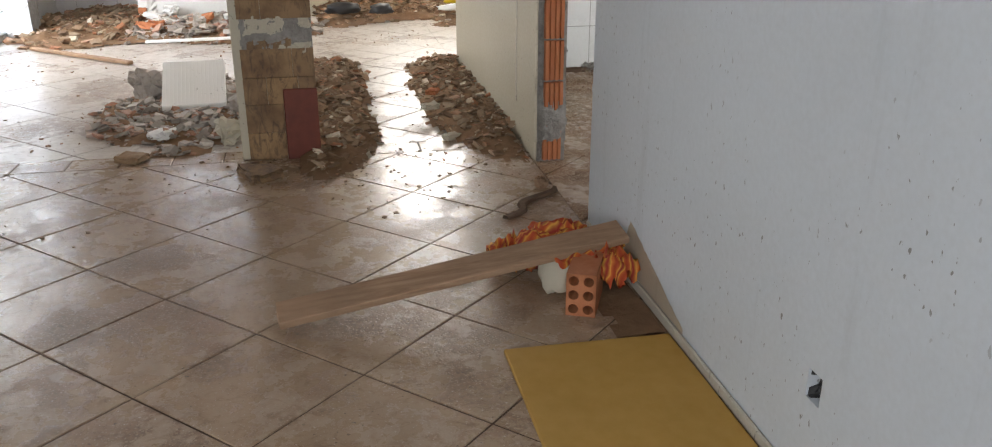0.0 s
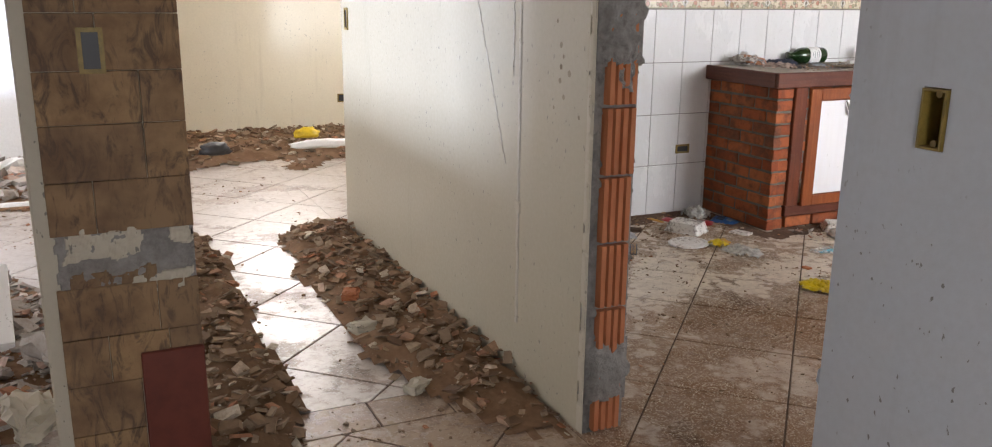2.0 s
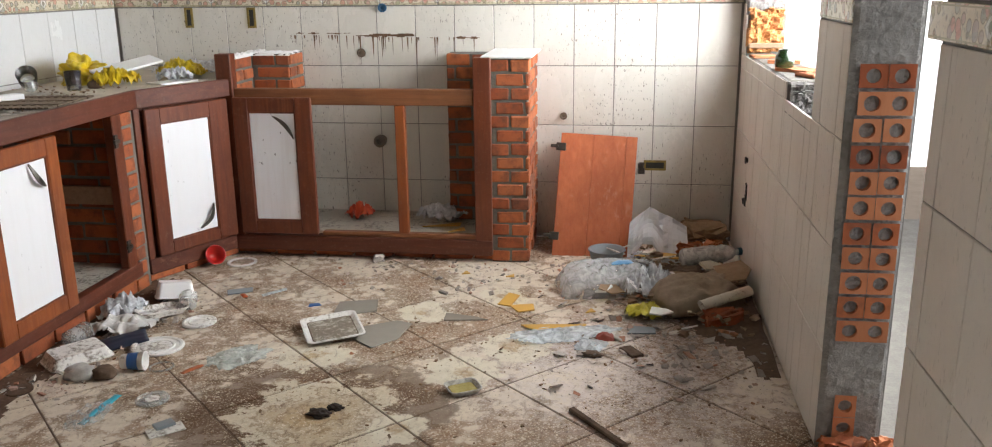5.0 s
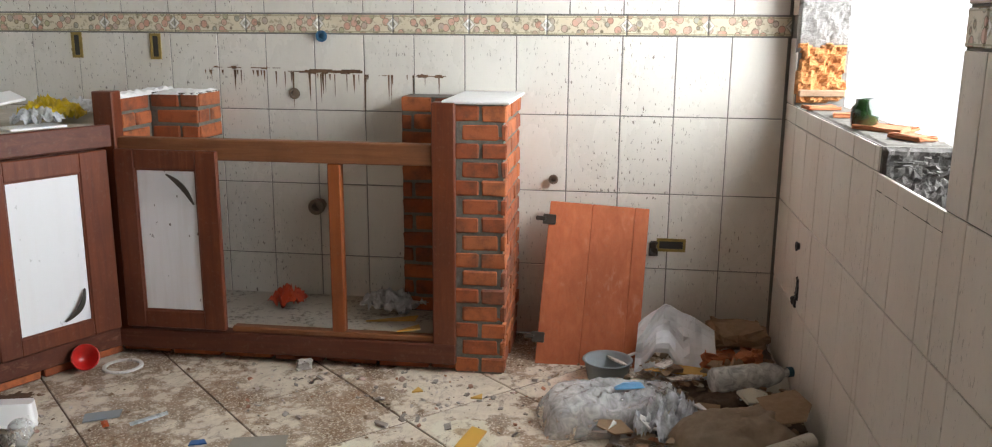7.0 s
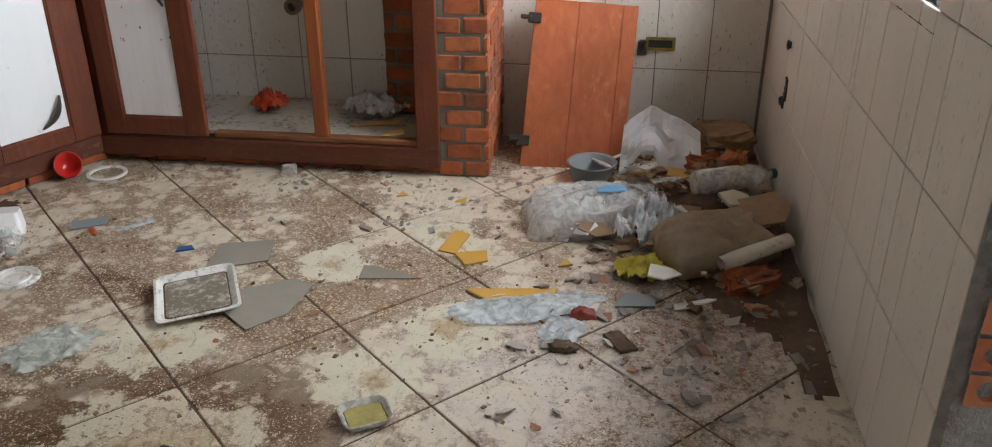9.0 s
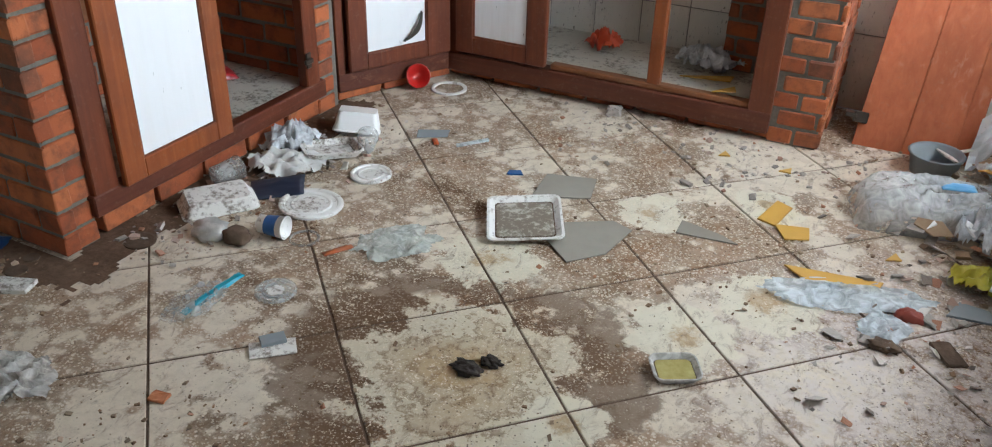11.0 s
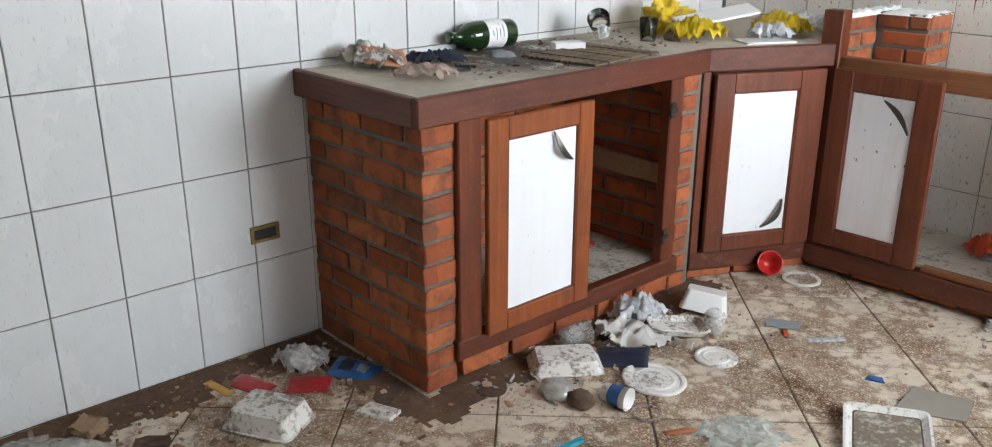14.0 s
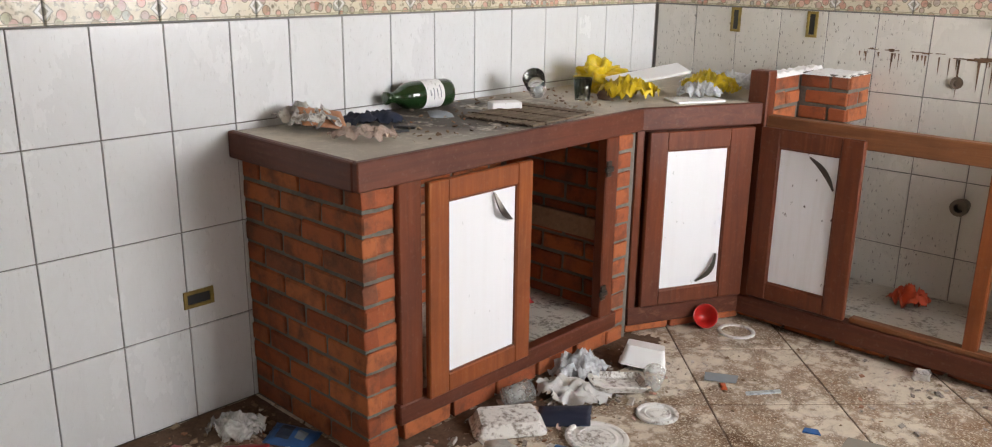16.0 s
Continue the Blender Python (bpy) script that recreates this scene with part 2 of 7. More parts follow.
def brick_material(name, dark=1.0):
    m = Nodes(name)
    v = m.where()
    fine, mid = m.noise(v, 90, 4, 0.7), m.noise(v, 14, 5, 0.65)
    rnd = m.random()
    c = m.ramp(rnd, (0.0, (0.29 * dark, 0.068 * dark, 0.022 * dark)), (0.45, (0.41 * dark, 0.108 * dark, 0.036 * dark)), (0.8, (0.50 * dark, 0.15 * dark, 0.05 * dark)), (1.0, (0.22 * dark, 0.07 * dark, 0.035 * dark)))
    c = m.mix(m.ramp(mid, (0.45, 0.0), (0.68, 0.75)), c, (0.085, 0.036, 0.022))
    c = m.mix(m.ramp(fine, (0.58, 0.0), (0.78, 0.25)), c, (0.52, 0.25, 0.14))
    m.set(colour=c, rough=0.85, normal=m.bump(m.mix(0.4, fine, mid), 0.5, 0.004))
    return m.mat


def wood_material(name, a, b, axis=2, rough=0.42, wear=0.3, pale=(0.30, 0.19, 0.11)):
    m = Nodes(name)
    v = m.where()
    st = [26, 26, 26]
    st[axis] = 1.6
    grain = m.noise(m.scaled(v, tuple(st)), 1.6, 6, 0.65, 0.6)
    blotch = m.noise(v, 3.2, 5, 0.6)
    c = m.mix(m.ramp(grain, (0.32, 0.0), (0.68, 1.0)), a, b)
    c = m.mix(m.ramp(blotch, (0.4, 0.0), (0.75, 0.6)), c, tuple(x * 0.5 for x in a))
    c = m.mix(m.math("MULTIPLY", m.ramp(grain, (0.55, 0.0), (0.7, 1.0)), m.ramp(m.noise(v, 5, 4), (0.52, 0.0), (0.66, wear))), c, pale)
    dust = m.noise(v, 70, 3)
    c = m.mix(m.ramp(dust, (0.58, 0.0), (0.74, 0.14)), c, (0.26, 0.20, 0.15))
    m.set(colour=c, rough=m.ramp(blotch, (0.3, rough), (0.7, rough + 0.25)), normal=m.bump(grain, 0.18, 0.003))
    return m.mat


def laminate_material(name, spots):
    m = Nodes(name)
    v = m.where()
    streak = m.noise(m.scaled(v, (30, 30, 2.0)), 1.0, 5, 0.6)
    c = m.mix(m.ramp(streak, (0.45, 0.0), (0.8, 0.28 * spots)), (0.80, 0.81, 0.83), (0.45, 0.38, 0.31))
    dots = m.ramp(m.noise(m.scaled(v, (1, 1, 0.5)), 42, 3), (0.70, 0.0), (0.72, 1.0))
    c = m.mix(m.math("MULTIPLY", dots, min(1.0, spots)), c, (0.06, 0.05, 0.045))
    m.set(colour=c, rough=0.3)
    return m.mat


def plain(name, colour, rough=0.5, metal=0.0, vary=0.15, scale=18.0, relief=0.1, **kw):
    """A smooth material with slight dirt."""
    m = Nodes(name)
    v = m.where()
    n = m.noise(v, scale, 5, 0.65)
    c = m.mix(m.ramp(n, (0.42, 0.0), (0.72, vary)), colour, tuple(x * 0.35 for x in colour))
    m.set(colour=c, rough=rough, metal=metal, normal=m.bump(n, relief, 0.003), **kw)
    return m.mat


def speckled(name, colour, dirt=(0.10, 0.08, 0.06), amount=0.5, rough=0.5):
    """Pale packaging with dirt specks."""
    m = Nodes(name)
    v = m.where()
    n = m.mix(0.4, m.noise(v, 60, 5, 0.7), m.noise(v, 11, 4, 0.6))
    c = m.mix(m.ramp(n, (0.62 - 0.14 * amount, 0.0), (0.70 - 0.12 * amount, 0.85)), colour, dirt)
    m.set(colour=c, rough=rough)
    return m.mat


def film_material(name, colour, alpha, rough=0.25):
    """Thin crumpled plastic film."""
    m = Nodes(name)
    v = m.where()
    n = m.noise(v, 30, 5, 0.6, 1.0)
    m.set(colour=colour, rough=rough, alpha=m.ramp(n, (0.35, alpha * 0.6), (0.65, min(1, alpha * 1.3))), normal=m.bump(n, 0.3, 0.004))
    return m.mat


def rubble_material(name):
    m = Nodes(name)
    v = m.where()
    rnd = m.island()
    c = m.ramp(rnd, (0.0, (0.14, 0.085, 0.05)), (0.3, (0.26, 0.165, 0.095)), (0.6, (0.25, 0.19, 0.13)), (0.8, (0.40, 0.30, 0.20)), (0.9, (0.38, 0.15, 0.07)), (0.97, (0.64, 0.57, 0.45)))
    n = m.noise(v, 35, 5, 0.7)
    c = m.mix(m.ramp(n, (0.4, 0.0), (0.7, 0.6)), c, (0.16, 0.10, 0.065))
    m.set(colour=c, rough=0.95, normal=m.bump(n, 0.6, 0.008))
    return m.mat


def grey_rubble_material(name):
    m = Nodes(name)
    v = m.where()
    c = m.ramp(m.island(), (0.0, (0.20, 0.17, 0.145)), (0.35, (0.34, 0.31, 0.28)), (0.7, (0.46, 0.42, 0.38)), (0.88, (0.36, 0.15, 0.08)), (1.0, (0.68, 0.66, 0.62)))
    n = m.noise(v, 35, 5, 0.7)
    c = m.mix(m.ramp(n, (0.45, 0.0), (0.75, 0.5)), c, (0.22, 0.16, 0.12))
    m.set(colour=c, rough=0.95, normal=m.bump(n, 0.6, 0.008))
    return m.mat


M_WHITE = painted("white_wall_paint", (0.575, 0.625, 0.68), (0.48, 0.515, 0.55))
M_CREAM = painted("cream_wall_paint", (0.44, 0.40, 0.30), (0.37, 0.32, 0.225), rough=0.45, relief=0.04, gloss=0.35)
M_CREAM_TORN = painted("torn_cream_plaster", (0.50, 0.46, 0.37), (0.40, 0.36, 0.28), rough=0.75)
M_YELLOW = painted("pale_yellow_wall_paint", (0.80, 0.75, 0.60), (0.66, 0.59, 0.43), spots=0.2)
M_STUCCO = painted("white_stucco", (0.78, 0.78, 0.77), (0.66, 0.66, 0.64), spots=0.1, relief=0.5)
# Ceiling colour chosen dark to cut bounced light.
M_CEIL = wood_material("dark_brown_ceiling", (0.20, 0.13, 0.08), (0.30, 0.20, 0.13), 0, 0.6)
M_TILE = wall_tile_material("glazed_wall_tile", (0.715, 0.725, 0.73))
M_TILE_DIRTY = wall_tile_material("dirty_glazed_wall_tile", (0.70, 0.67, 0.61), 0.22)
M_TILE_SOUTH = wall_tile_material("dusty_glazed_wall_tile", (0.76, 0.72, 0.65), 0.05, 0.38)
M_GROUT = plain("grey_tile_grout", (0.21, 0.20, 0.185), 0.9)
M_FLOOR_K = floor_tile_material("muddy_beige_floor_tile", (0.80, 0.72, 0.60), -0.046, 0.33, (0.185, 0.094, 0.052), 0.85, True)
M_FLOOR_L = floor_tile_material("worn_beige_floor_tile", (0.41, 0.305, 0.215), -0.085, 0.20, (0.22, 0.125, 0.072), dull=0.42)
M_FLOOR_H = floor_tile_material("pale_dusty_floor_tile", (0.55, 0.50, 0.45), -0.11, 0.30, (0.30, 0.22, 0.17), dull=0.5)
M_FLOOR_GROUT = grainy("dark_floor_grout", (0.075, 0.048, 0.032), (0.15, 0.10, 0.068), 60)
M_BRICK = brick_material("orange_face_brick", 0.9)
M_MORTAR = grainy("grey_mortar", (0.13, 0.12, 0.105), (0.22, 0.205, 0.18), 80)
M_CONCRETE = grainy("rough_grey_cement", (0.20, 0.19, 0.18), (0.38, 0.365, 0.345), 40, relief=1.0, dist=0.02)
M_CLAY = grainy("hollow_clay_block", (0.42, 0.14, 0.06), (0.56, 0.24, 0.12), 30, rough=0.8, stretch=(1, 1, 0.2))
M_WOOD = wood_material("dark_red_varnished_wood", (0.115, 0.024, 0.008), (0.175, 0.042, 0.013), rough=0.34, wear=0.4, pale=(0.30, 0.12, 0.05))
M_WOOD_Y = wood_material("dark_red_varnished_wood_along_y", (0.085, 0.019, 0.008), (0.14, 0.034, 0.013), 1, wear=0.6, pale=(0.26, 0.13, 0.08))
M_WOOD_X = wood_material("dark_red_varnished_wood_along_x", (0.085, 0.019, 0.008), (0.14, 0.034, 0.013), 0, wear=0.6, pale=(0.26, 0.13, 0.08))
M_WOOD_L = wood_material("reddish_brown_wood", (0.21, 0.048, 0.011), (0.30, 0.082, 0.019), rough=0.34, wear=0.4, pale=(0.42, 0.19, 0.08))
M_WOOD_LX = wood_material("reddish_brown_wood_along_x", (0.17, 0.06, 0.022), (0.28, 0.11, 0.042), 0, wear=0.8)
M_WOOD_BOARD = wood_material("orange_stained_board", (0.40, 0.095, 0.03), (0.50, 0.14, 0.05), rough=0.5, wear=0.5, pale=(0.55, 0.36, 0.30))
M_LAMINATE = laminate_material("white_laminate", 0.25)
M_LAMINATE_D = laminate_material("streaked_white_laminate", 1.0)
M_SHELF = speckled("dirty_cabinet_floor", (0.50, 0.47, 0.41), amount=0.8)
M_BLACK = plain("black_plastic", (0.025, 0.025, 0.027), 0.45)
M_IRON = plain("dark_bronze_metal", (0.09, 0.08, 0.07), 0.4, 0.8)

M_FOAM = speckled("dirty_white_foam", (0.72, 0.70, 0.66), (0.14, 0.10, 0.07), amount=1.0)
M_FOAM_C = speckled("white_foam", (0.82, 0.82, 0.81), amount=0.1)
M_PLAST_W = speckled("white_plastic", (0.74, 0.73, 0.70), (0.22, 0.18, 0.14), amount=0.7, rough=0.35)
M_TRAYDIRT = speckled("mud_in_a_tray", (0.20, 0.165, 0.125), (0.58, 0.55, 0.48), 0.95, 0.35)
M_FILM = film_material("clear_plastic_film", (0.62, 0.63, 0.61), 0.36, 0.12)
M_FILM_W = film_material("milky_plastic_bag", (0.66, 0.69, 0.72), 0.92, 0.3)
M_FILM_G = film_material("grey_dusty_film", (0.42, 0.40, 0.37), 0.48, 0.5)
M_FILM_B = film_material("pale_blue_film", (0.60, 0.67, 0.71), 0.68, 0.4)
M_YBAG = plain("yellow_plastic", (0.72, 0.52, 0.02), 0.35, vary=0.5, scale=30)
M_RED = plain("red_plastic", (0.50, 0.018, 0.014), 0.3, vary=0.3)
M_REDPACK = plain("red_foil_packet", (0.36, 0.02, 0.025), 0.35, vary=0.5)
M_BLUEPACK = plain("blue_foil_packet", (0.02, 0.10, 0.30), 0.35, vary=0.5)
M_NAVY = plain("navy_packet", (0.022, 0.03, 0.055), 0.4, vary=0.4)
M_GOLD = plain("gold_print", (0.50, 0.28, 0.07), 0.45)
M_GREYPRINT = plain("grey_print", (0.22, 0.25, 0.27), 0.5)
M_TURQ = plain("turquoise_plastic", (0.01, 0.27, 0.36), 0.35)
M_OCHRE = plain("ochre_board", (0.58, 0.33, 0.06), 0.55, vary=0.12)
M_YBOARD = grainy("dusty_yellow_board", (0.46, 0.27, 0.06), (0.54, 0.33, 0.09), 20, 0.7, 0.2)
M_GREYGLASS = plain("grey_back_painted_glass", (0.30, 0.275, 0.235), 0.12, vary=0.1)
M_CARD = grainy("brown_cardboard", (0.26, 0.17, 0.10), (0.36, 0.25, 0.16), 40, 0.9, 0.3)
M_SACK = grainy("muddy_sack", (0.075, 0.05, 0.035), (0.17, 0.115, 0.08), 40, 0.95, 0.8)
M_PAPER = speckled("crumpled_white_paper", (0.62, 0.61, 0.59), (0.30, 0.24, 0.18), 0.45, 0.8)
M_FILM_S = film_material("speckled_grey_film", (0.56, 0.55, 0.52), 0.80, 0.35)
M_STIFF = speckled("stiff_white_plastic", (0.80, 0.83, 0.87), (0.35, 0.33, 0.30), 0.15, 0.4)
M_PLANK = wood_material("weathered_plank", (0.27, 0.165, 0.10), (0.40, 0.26, 0.165), 1, 0.75, 0.4, (0.46, 0.34, 0.25))
M_CLOTH = Nodes("orange_striped_cloth")
_v = M_CLOTH.where(False)
_w = M_CLOTH.t.nodes.new("ShaderNodeTexWave")
M_CLOTH.put(_w.inputs["Vector"], _v)
_w.inputs["Scale"].default_value, _w.inputs["Distortion"].default_value, _w.inputs["Detail"].default_value = 5.0, 12.0, 3.0
M_CLOTH.set(colour=M_CLOTH.ramp(_w.outputs["Fac"], (0.0, (0.42, 0.06, 0.02)), (0.45, (0.58, 0.15, 0.03)), (0.7, (0.70, 0.36, 0.06)), (1.0, (0.30, 0.03, 0.02))), rough=0.9)
M_CLOTH = M_CLOTH.mat
M_BOTTLE = Nodes("dark_green_glass")
M_BOTTLE.set(colour=(0.012, 0.035, 0.010), rough=0.07, coat=0.5)
M_BOTTLE = M_BOTTLE.mat
M_GLASS = Nodes("clear_glass")
M_GLASS.set(colour=(0.92, 0.95, 0.94), rough=0.03, trans=1.0, ior=1.45)
M_GLASS = M_GLASS.mat
M_SLATE = Nodes("brown_slate_cladding")
_v = M_SLATE.where()
_n = M_SLATE.noise(M_SLATE.scaled(_v, (1, 1, 0.35)), 26, 7, 0.7, 1.2)
_c = M_SLATE.mix(M_SLATE.ramp(M_SLATE.noise(_v, 7, 5, 0.6), (0.4, 0.0), (0.65, 1.0)), (0.34, 0.215, 0.108), (0.17, 0.095, 0.047))
_c = M_SLATE.mix(M_SLATE.ramp(_n, (0.50, 0.0), (0.62, 0.8)), _c, (0.075, 0.048, 0.033))
_c = M_SLATE.mix(M_SLATE.ramp(M_SLATE.random(), (0, 0.0), (1, 0.45)), _c, (0.12, 0.075, 0.05))
M_SLATE.set(colour=_c, rough=0.8, normal=M_SLATE.bump(_n, 0.5, 0.006))
M_SLATE = M_SLATE.mat
M_DKRED = plain("dark_red_paint", (0.145, 0.030, 0.017), 0.6, vary=0.4)
M_RUBBLE = rubble_material("brown_rubble")
M_RUBBLE_G = grey_rubble_material("grey_rubble")
M_FOAMCLAY = grainy("crumbled_orange_clay", (0.52, 0.20, 0.07), (0.66, 0.33, 0.13), 45, 0.95, 1.0, 0.02)
M_EARTH = grainy("brown_dust", (0.155, 0.088, 0.048), (0.26, 0.16, 0.092), 35, 0.98, 0.8, 0.01)
M_DRIFT = grainy("dark_swept_dirt", (0.095, 0.056, 0.036), (0.23, 0.145, 0.095), 55, 0.95, 0.8, 0.008)
# Broken sill concrete, toned darker against the strong window lamp.
M_CONCRETE_DARKENED = grainy("dark_broken_concrete", (0.05, 0.046, 0.043), (0.15, 0.14, 0.13), 45, 0.95, 0.9, 0.01)
M_CHAR = grainy("charred_lump", (0.022, 0.018, 0.016), (0.075, 0.058, 0.048), 70, 0.8, 0.9, 0.006)
M_KNOCK = grainy("bared_brown_plaster", (0.25, 0.21, 0.15), (0.38, 0.33, 0.25), 90)
M_CHASE = painted("grey_cream_filler", (0.50, 0.47, 0.40), (0.36, 0.33, 0.27), relief=0.6)
M_BOXY = plain("olive_socket_box", (0.27, 0.19, 0.045), 0.5, vary=0.6, scale=40)
# Emission for the backdrop sheets, standing in for the blown-out outdoors.
M_GLOW_SHEET = Nodes("glowing_backdrop")
M_GLOW_SHEET.t.nodes.remove(M_GLOW_SHEET.bsdf)
_e = M_GLOW_SHEET.t.nodes.new("ShaderNodeEmission")
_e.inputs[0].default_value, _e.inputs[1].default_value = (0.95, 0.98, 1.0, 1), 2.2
M_GLOW_SHEET.t.links.new(_e.outputs[0], M_GLOW_SHEET.t.nodes["Material Output"].inputs[0])
M_GLOW_SHEET = M_GLOW_SHEET.mat
M_GROUND = grainy("outdoor_earth", (0.20, 0.15, 0.11), (0.30, 0.24, 0.18), 5)

# ---- building helpers ----
XN, YE, XS, YW = -6.217, 5.463, -2.924, 1.22          # kitchen faces
YL = 1.065                                            # living side of the partition
CEIL = 2.62
TW, TH, TZ = 0.2045, 0.3044, 1.2126                   # wall tile width, height, underside of the border
P, TURN_F = 0.4345, 0.0059                            # floor tile pitch, its turn
S2 = math.sqrt(0.5)


def box(bm, x0, x1, y0, y1, z0, z1, bevel=0.0, matrix=None):
    r = bmesh.ops.create_cube(bm, size=1.0)
    vs = r["verts"]
    bmesh.ops.scale(bm, vec=(abs(x1 - x0), abs(y1 - y0), abs(z1 - z0)), verts=vs)
    bmesh.ops.translate(bm, vec=((x0 + x1) / 2, (y0 + y1) / 2, (z0 + z1) / 2), verts=vs)
    if matrix is not None:
        bmesh.ops.transform(bm, matrix=matrix, verts=vs)
    if bevel > 0:
        es = list({e for v in vs for e in v.link_edges})
        bmesh.ops.bevel(bm, geom=es, offset=bevel, segments=1, affect="EDGES")
    return bm


def boxes(*dims, bevel=0.0):
    bm = bmesh.new()
    for d in dims:
        box(bm, *d, bevel=bevel)
    return bm


def fade(d, w):
    return max(0.0, min(1.0, d / w))


def root_of(ob):
    at = Vector((0, 0, 0))
    while ob is not None:
        at += ob.location
        ob = ob.parent
    return at


def part(name, bm, material, parent=None, label="", smooth=False, local=False):
    """One mesh object of a thing, from a bmesh in the place's coordinates (or the parent's own, if local)."""
    me = bpy.data.meshes.new(name)
    if parent is not None and not local:
        bmesh.ops.translate(bm, vec=-root_of(parent), verts=bm.verts)
    bmesh.ops.recalc_face_normals(bm, faces=bm.faces)
    bm.to_mesh(me)
    bm.free()
    if smooth:
        for f in me.polygons:
            f.use_smooth = True
    me.materials.append(material)
    ob = new(name, me)
    if parent is not None:
        ob.parent = parent
    return tagged(ob, label)


def thing(name, at, label, category, group="", kind=""):
    ob = new(name)
    ob.location = at
    ob.empty_display_size = 0.1
    return tagged(ob, label, category, group, kind)


def structure(name, bm, material, label, category):
    return tagged(part(name, bm, material), label, category, "", "structure")


PIECES = {}


def slab_mesh(name, poly, thick, chamfer, material):
    """A thin chamfered piece on a convex outline, its back at z 0."""
    n = len(poly)
    cx, cy = sum(p[0] for p in poly) / n, sum(p[1] for p in poly) / n
    inset = []
    for x, y in poly:
        d = math.hypot(x - cx, y - cy) or 1
        k = max(0.2, 1 - chamfer * 1.4 / d)
        inset.append((cx + (x - cx) * k, cy + (y - cy) * k))
    vs = [(x, y, 0) for x, y in poly] + [(x, y, thick - chamfer) for x, y in poly] + [(x, y, thick) for x, y in inset]
    fs = [tuple(range(2 * n, 3 * n))]
    for i in range(n):
        j = (i + 1) % n
        fs += [(i, j, n + j, n + i), (n + i, n + j, 2 * n + j, 2 * n + i)]
    me = bpy.data.meshes.new(name)
    me.from_pydata(vs, [], fs)
    me.materials.append(material)
    return me


def clip(poly, x0, x1, y0, y1):
    """A convex outline cut to a rectangle."""
    for axis, lim, keep in ((0, x0, 1), (0, x1, -1), (1, y0, 1), (1, y1, -1)):
        out = []
        for a, b in zip(poly, poly[1:] + poly[:1]):
            da, db = (a[axis] - lim) * keep, (b[axis] - lim) * keep
            if da >= 0:
                out.append(a)
            if da * db < 0:
                k = da / (da - db)
                out.append((a[0] + (b[0] - a[0]) * k, a[1] + (b[1] - a[1]) * k))
        poly = out
        if not poly:
            return []
    return poly


def area(poly):
    return abs(sum(a[0] * b[1] - b[0] * a[1] for a, b in zip(poly, poly[1:] + poly[:1]))) / 2


def piece(name, mesh, parent, matrix):
    ob = new(name, mesh)
    ob.parent = parent
    ob.matrix_local = Matrix.Translation(-root_of(parent)) @ matrix
    return ob


rng = random.Random(7)


def tile_wall(parent, face, rows, cols, u_start, material, skip=lambda u, v: False, joint=0.0038):
    """Glazed tiles on a wall. face: the matrix from (along, up, out) to the place; rows: (z0, z1) each; cols: along-limits."""
    for z0, z1 in rows:
        k = math.floor((cols[0] - u_start) / TW)
        while u_start + k * TW < cols[1]:
            a, b = max(cols[0], u_start + k * TW), min(cols[1], u_start + (k + 1) * TW)
            k += 1
            if b - a < 0.02 or skip((a + b) / 2, (z0 + z1) / 2):
                continue
            w, h = b - a - joint, z1 - z0 - joint
            key = (round(w, 3), round(h, 3), material.name)
            if key not in PIECES:
                PIECES[key] = slab_mesh("wall_tile", [(-w / 2, -h / 2), (w / 2, -h / 2), (w / 2, h / 2), (-w / 2, h / 2)], 0.007, 0.0015, material)
            tilt = pose(0, 0, 0, rng.uniform(-0.25, 0.25), rng.uniform(-0.25, 0.25), 0)
            piece("tile", PIECES[key], parent, face @ Matrix.Translation(((a + b) / 2, (z0 + z1) / 2, -0.007)) @ tilt)


def floor_tiles(parent, rect, origin_u, origin_v, material, joint=0.006, lift=0.0):
    """Square tiles laid at forty-five degrees, cut to a rectangle."""
    cs, sn = math.cos(TURN_F), math.sin(TURN_F)

    def place(u, v):
        x, y = (u - v) * S2 + 5, (u + v) * S2 - 3
        return (-5 + x * cs - y * sn, 3 + x * sn + y * cs)

    x0, x1, y0, y1 = rect
    us = [(x + y) * S2 for x in (x0, x1) for y in (y0, y1)]
    vs = [(y - x) * S2 for x in (x0, x1) for y in (y0, y1)]
    for i in range(math.floor((min(us) - origin_u) / P) - 1, math.ceil((max(us) - origin_u) / P) + 1):
        for j in range(math.floor((min(vs) - origin_v) / P) - 1, math.ceil((max(vs) - origin_v) / P) + 1):
            a, b, g = origin_u + i * P, origin_v + j * P, joint / 2
            q = [place(a + g, b + g), place(a + P - g, b + g), place(a + P - g, b + P - g), place(a + g, b + P - g)]
            m = place(a + P / 2, b + P / 2)
            full = all(x0 <= p[0] <= x1 and y0 <= p[1] <= y1 for p in q)
            q = clip(q, x0, x1, y0, y1)
            if len(q) < 3 or area(q) < 0.0008:
                continue
            q = [(p[0] - m[0], p[1] - m[1]) for p in q]
            if full:
                key = ("floor", material.name)
                if key not in PIECES:
                    PIECES[key] = slab_mesh("floor_tile", q, 0.006, 0.002, material)
                me = PIECES[key]
            else:
                me = slab_mesh("cut_floor_tile", q, 0.006, 0.002, material)
            piece("tile", me, parent, Matrix.Translation((m[0], m[1], -0.006 + lift + rng.uniform(-0.0006, 0.0006))) @ pose(0, 0, 0, rng.uniform(-0.12, 0.12), rng.uniform(-0.12, 0.12), 0))


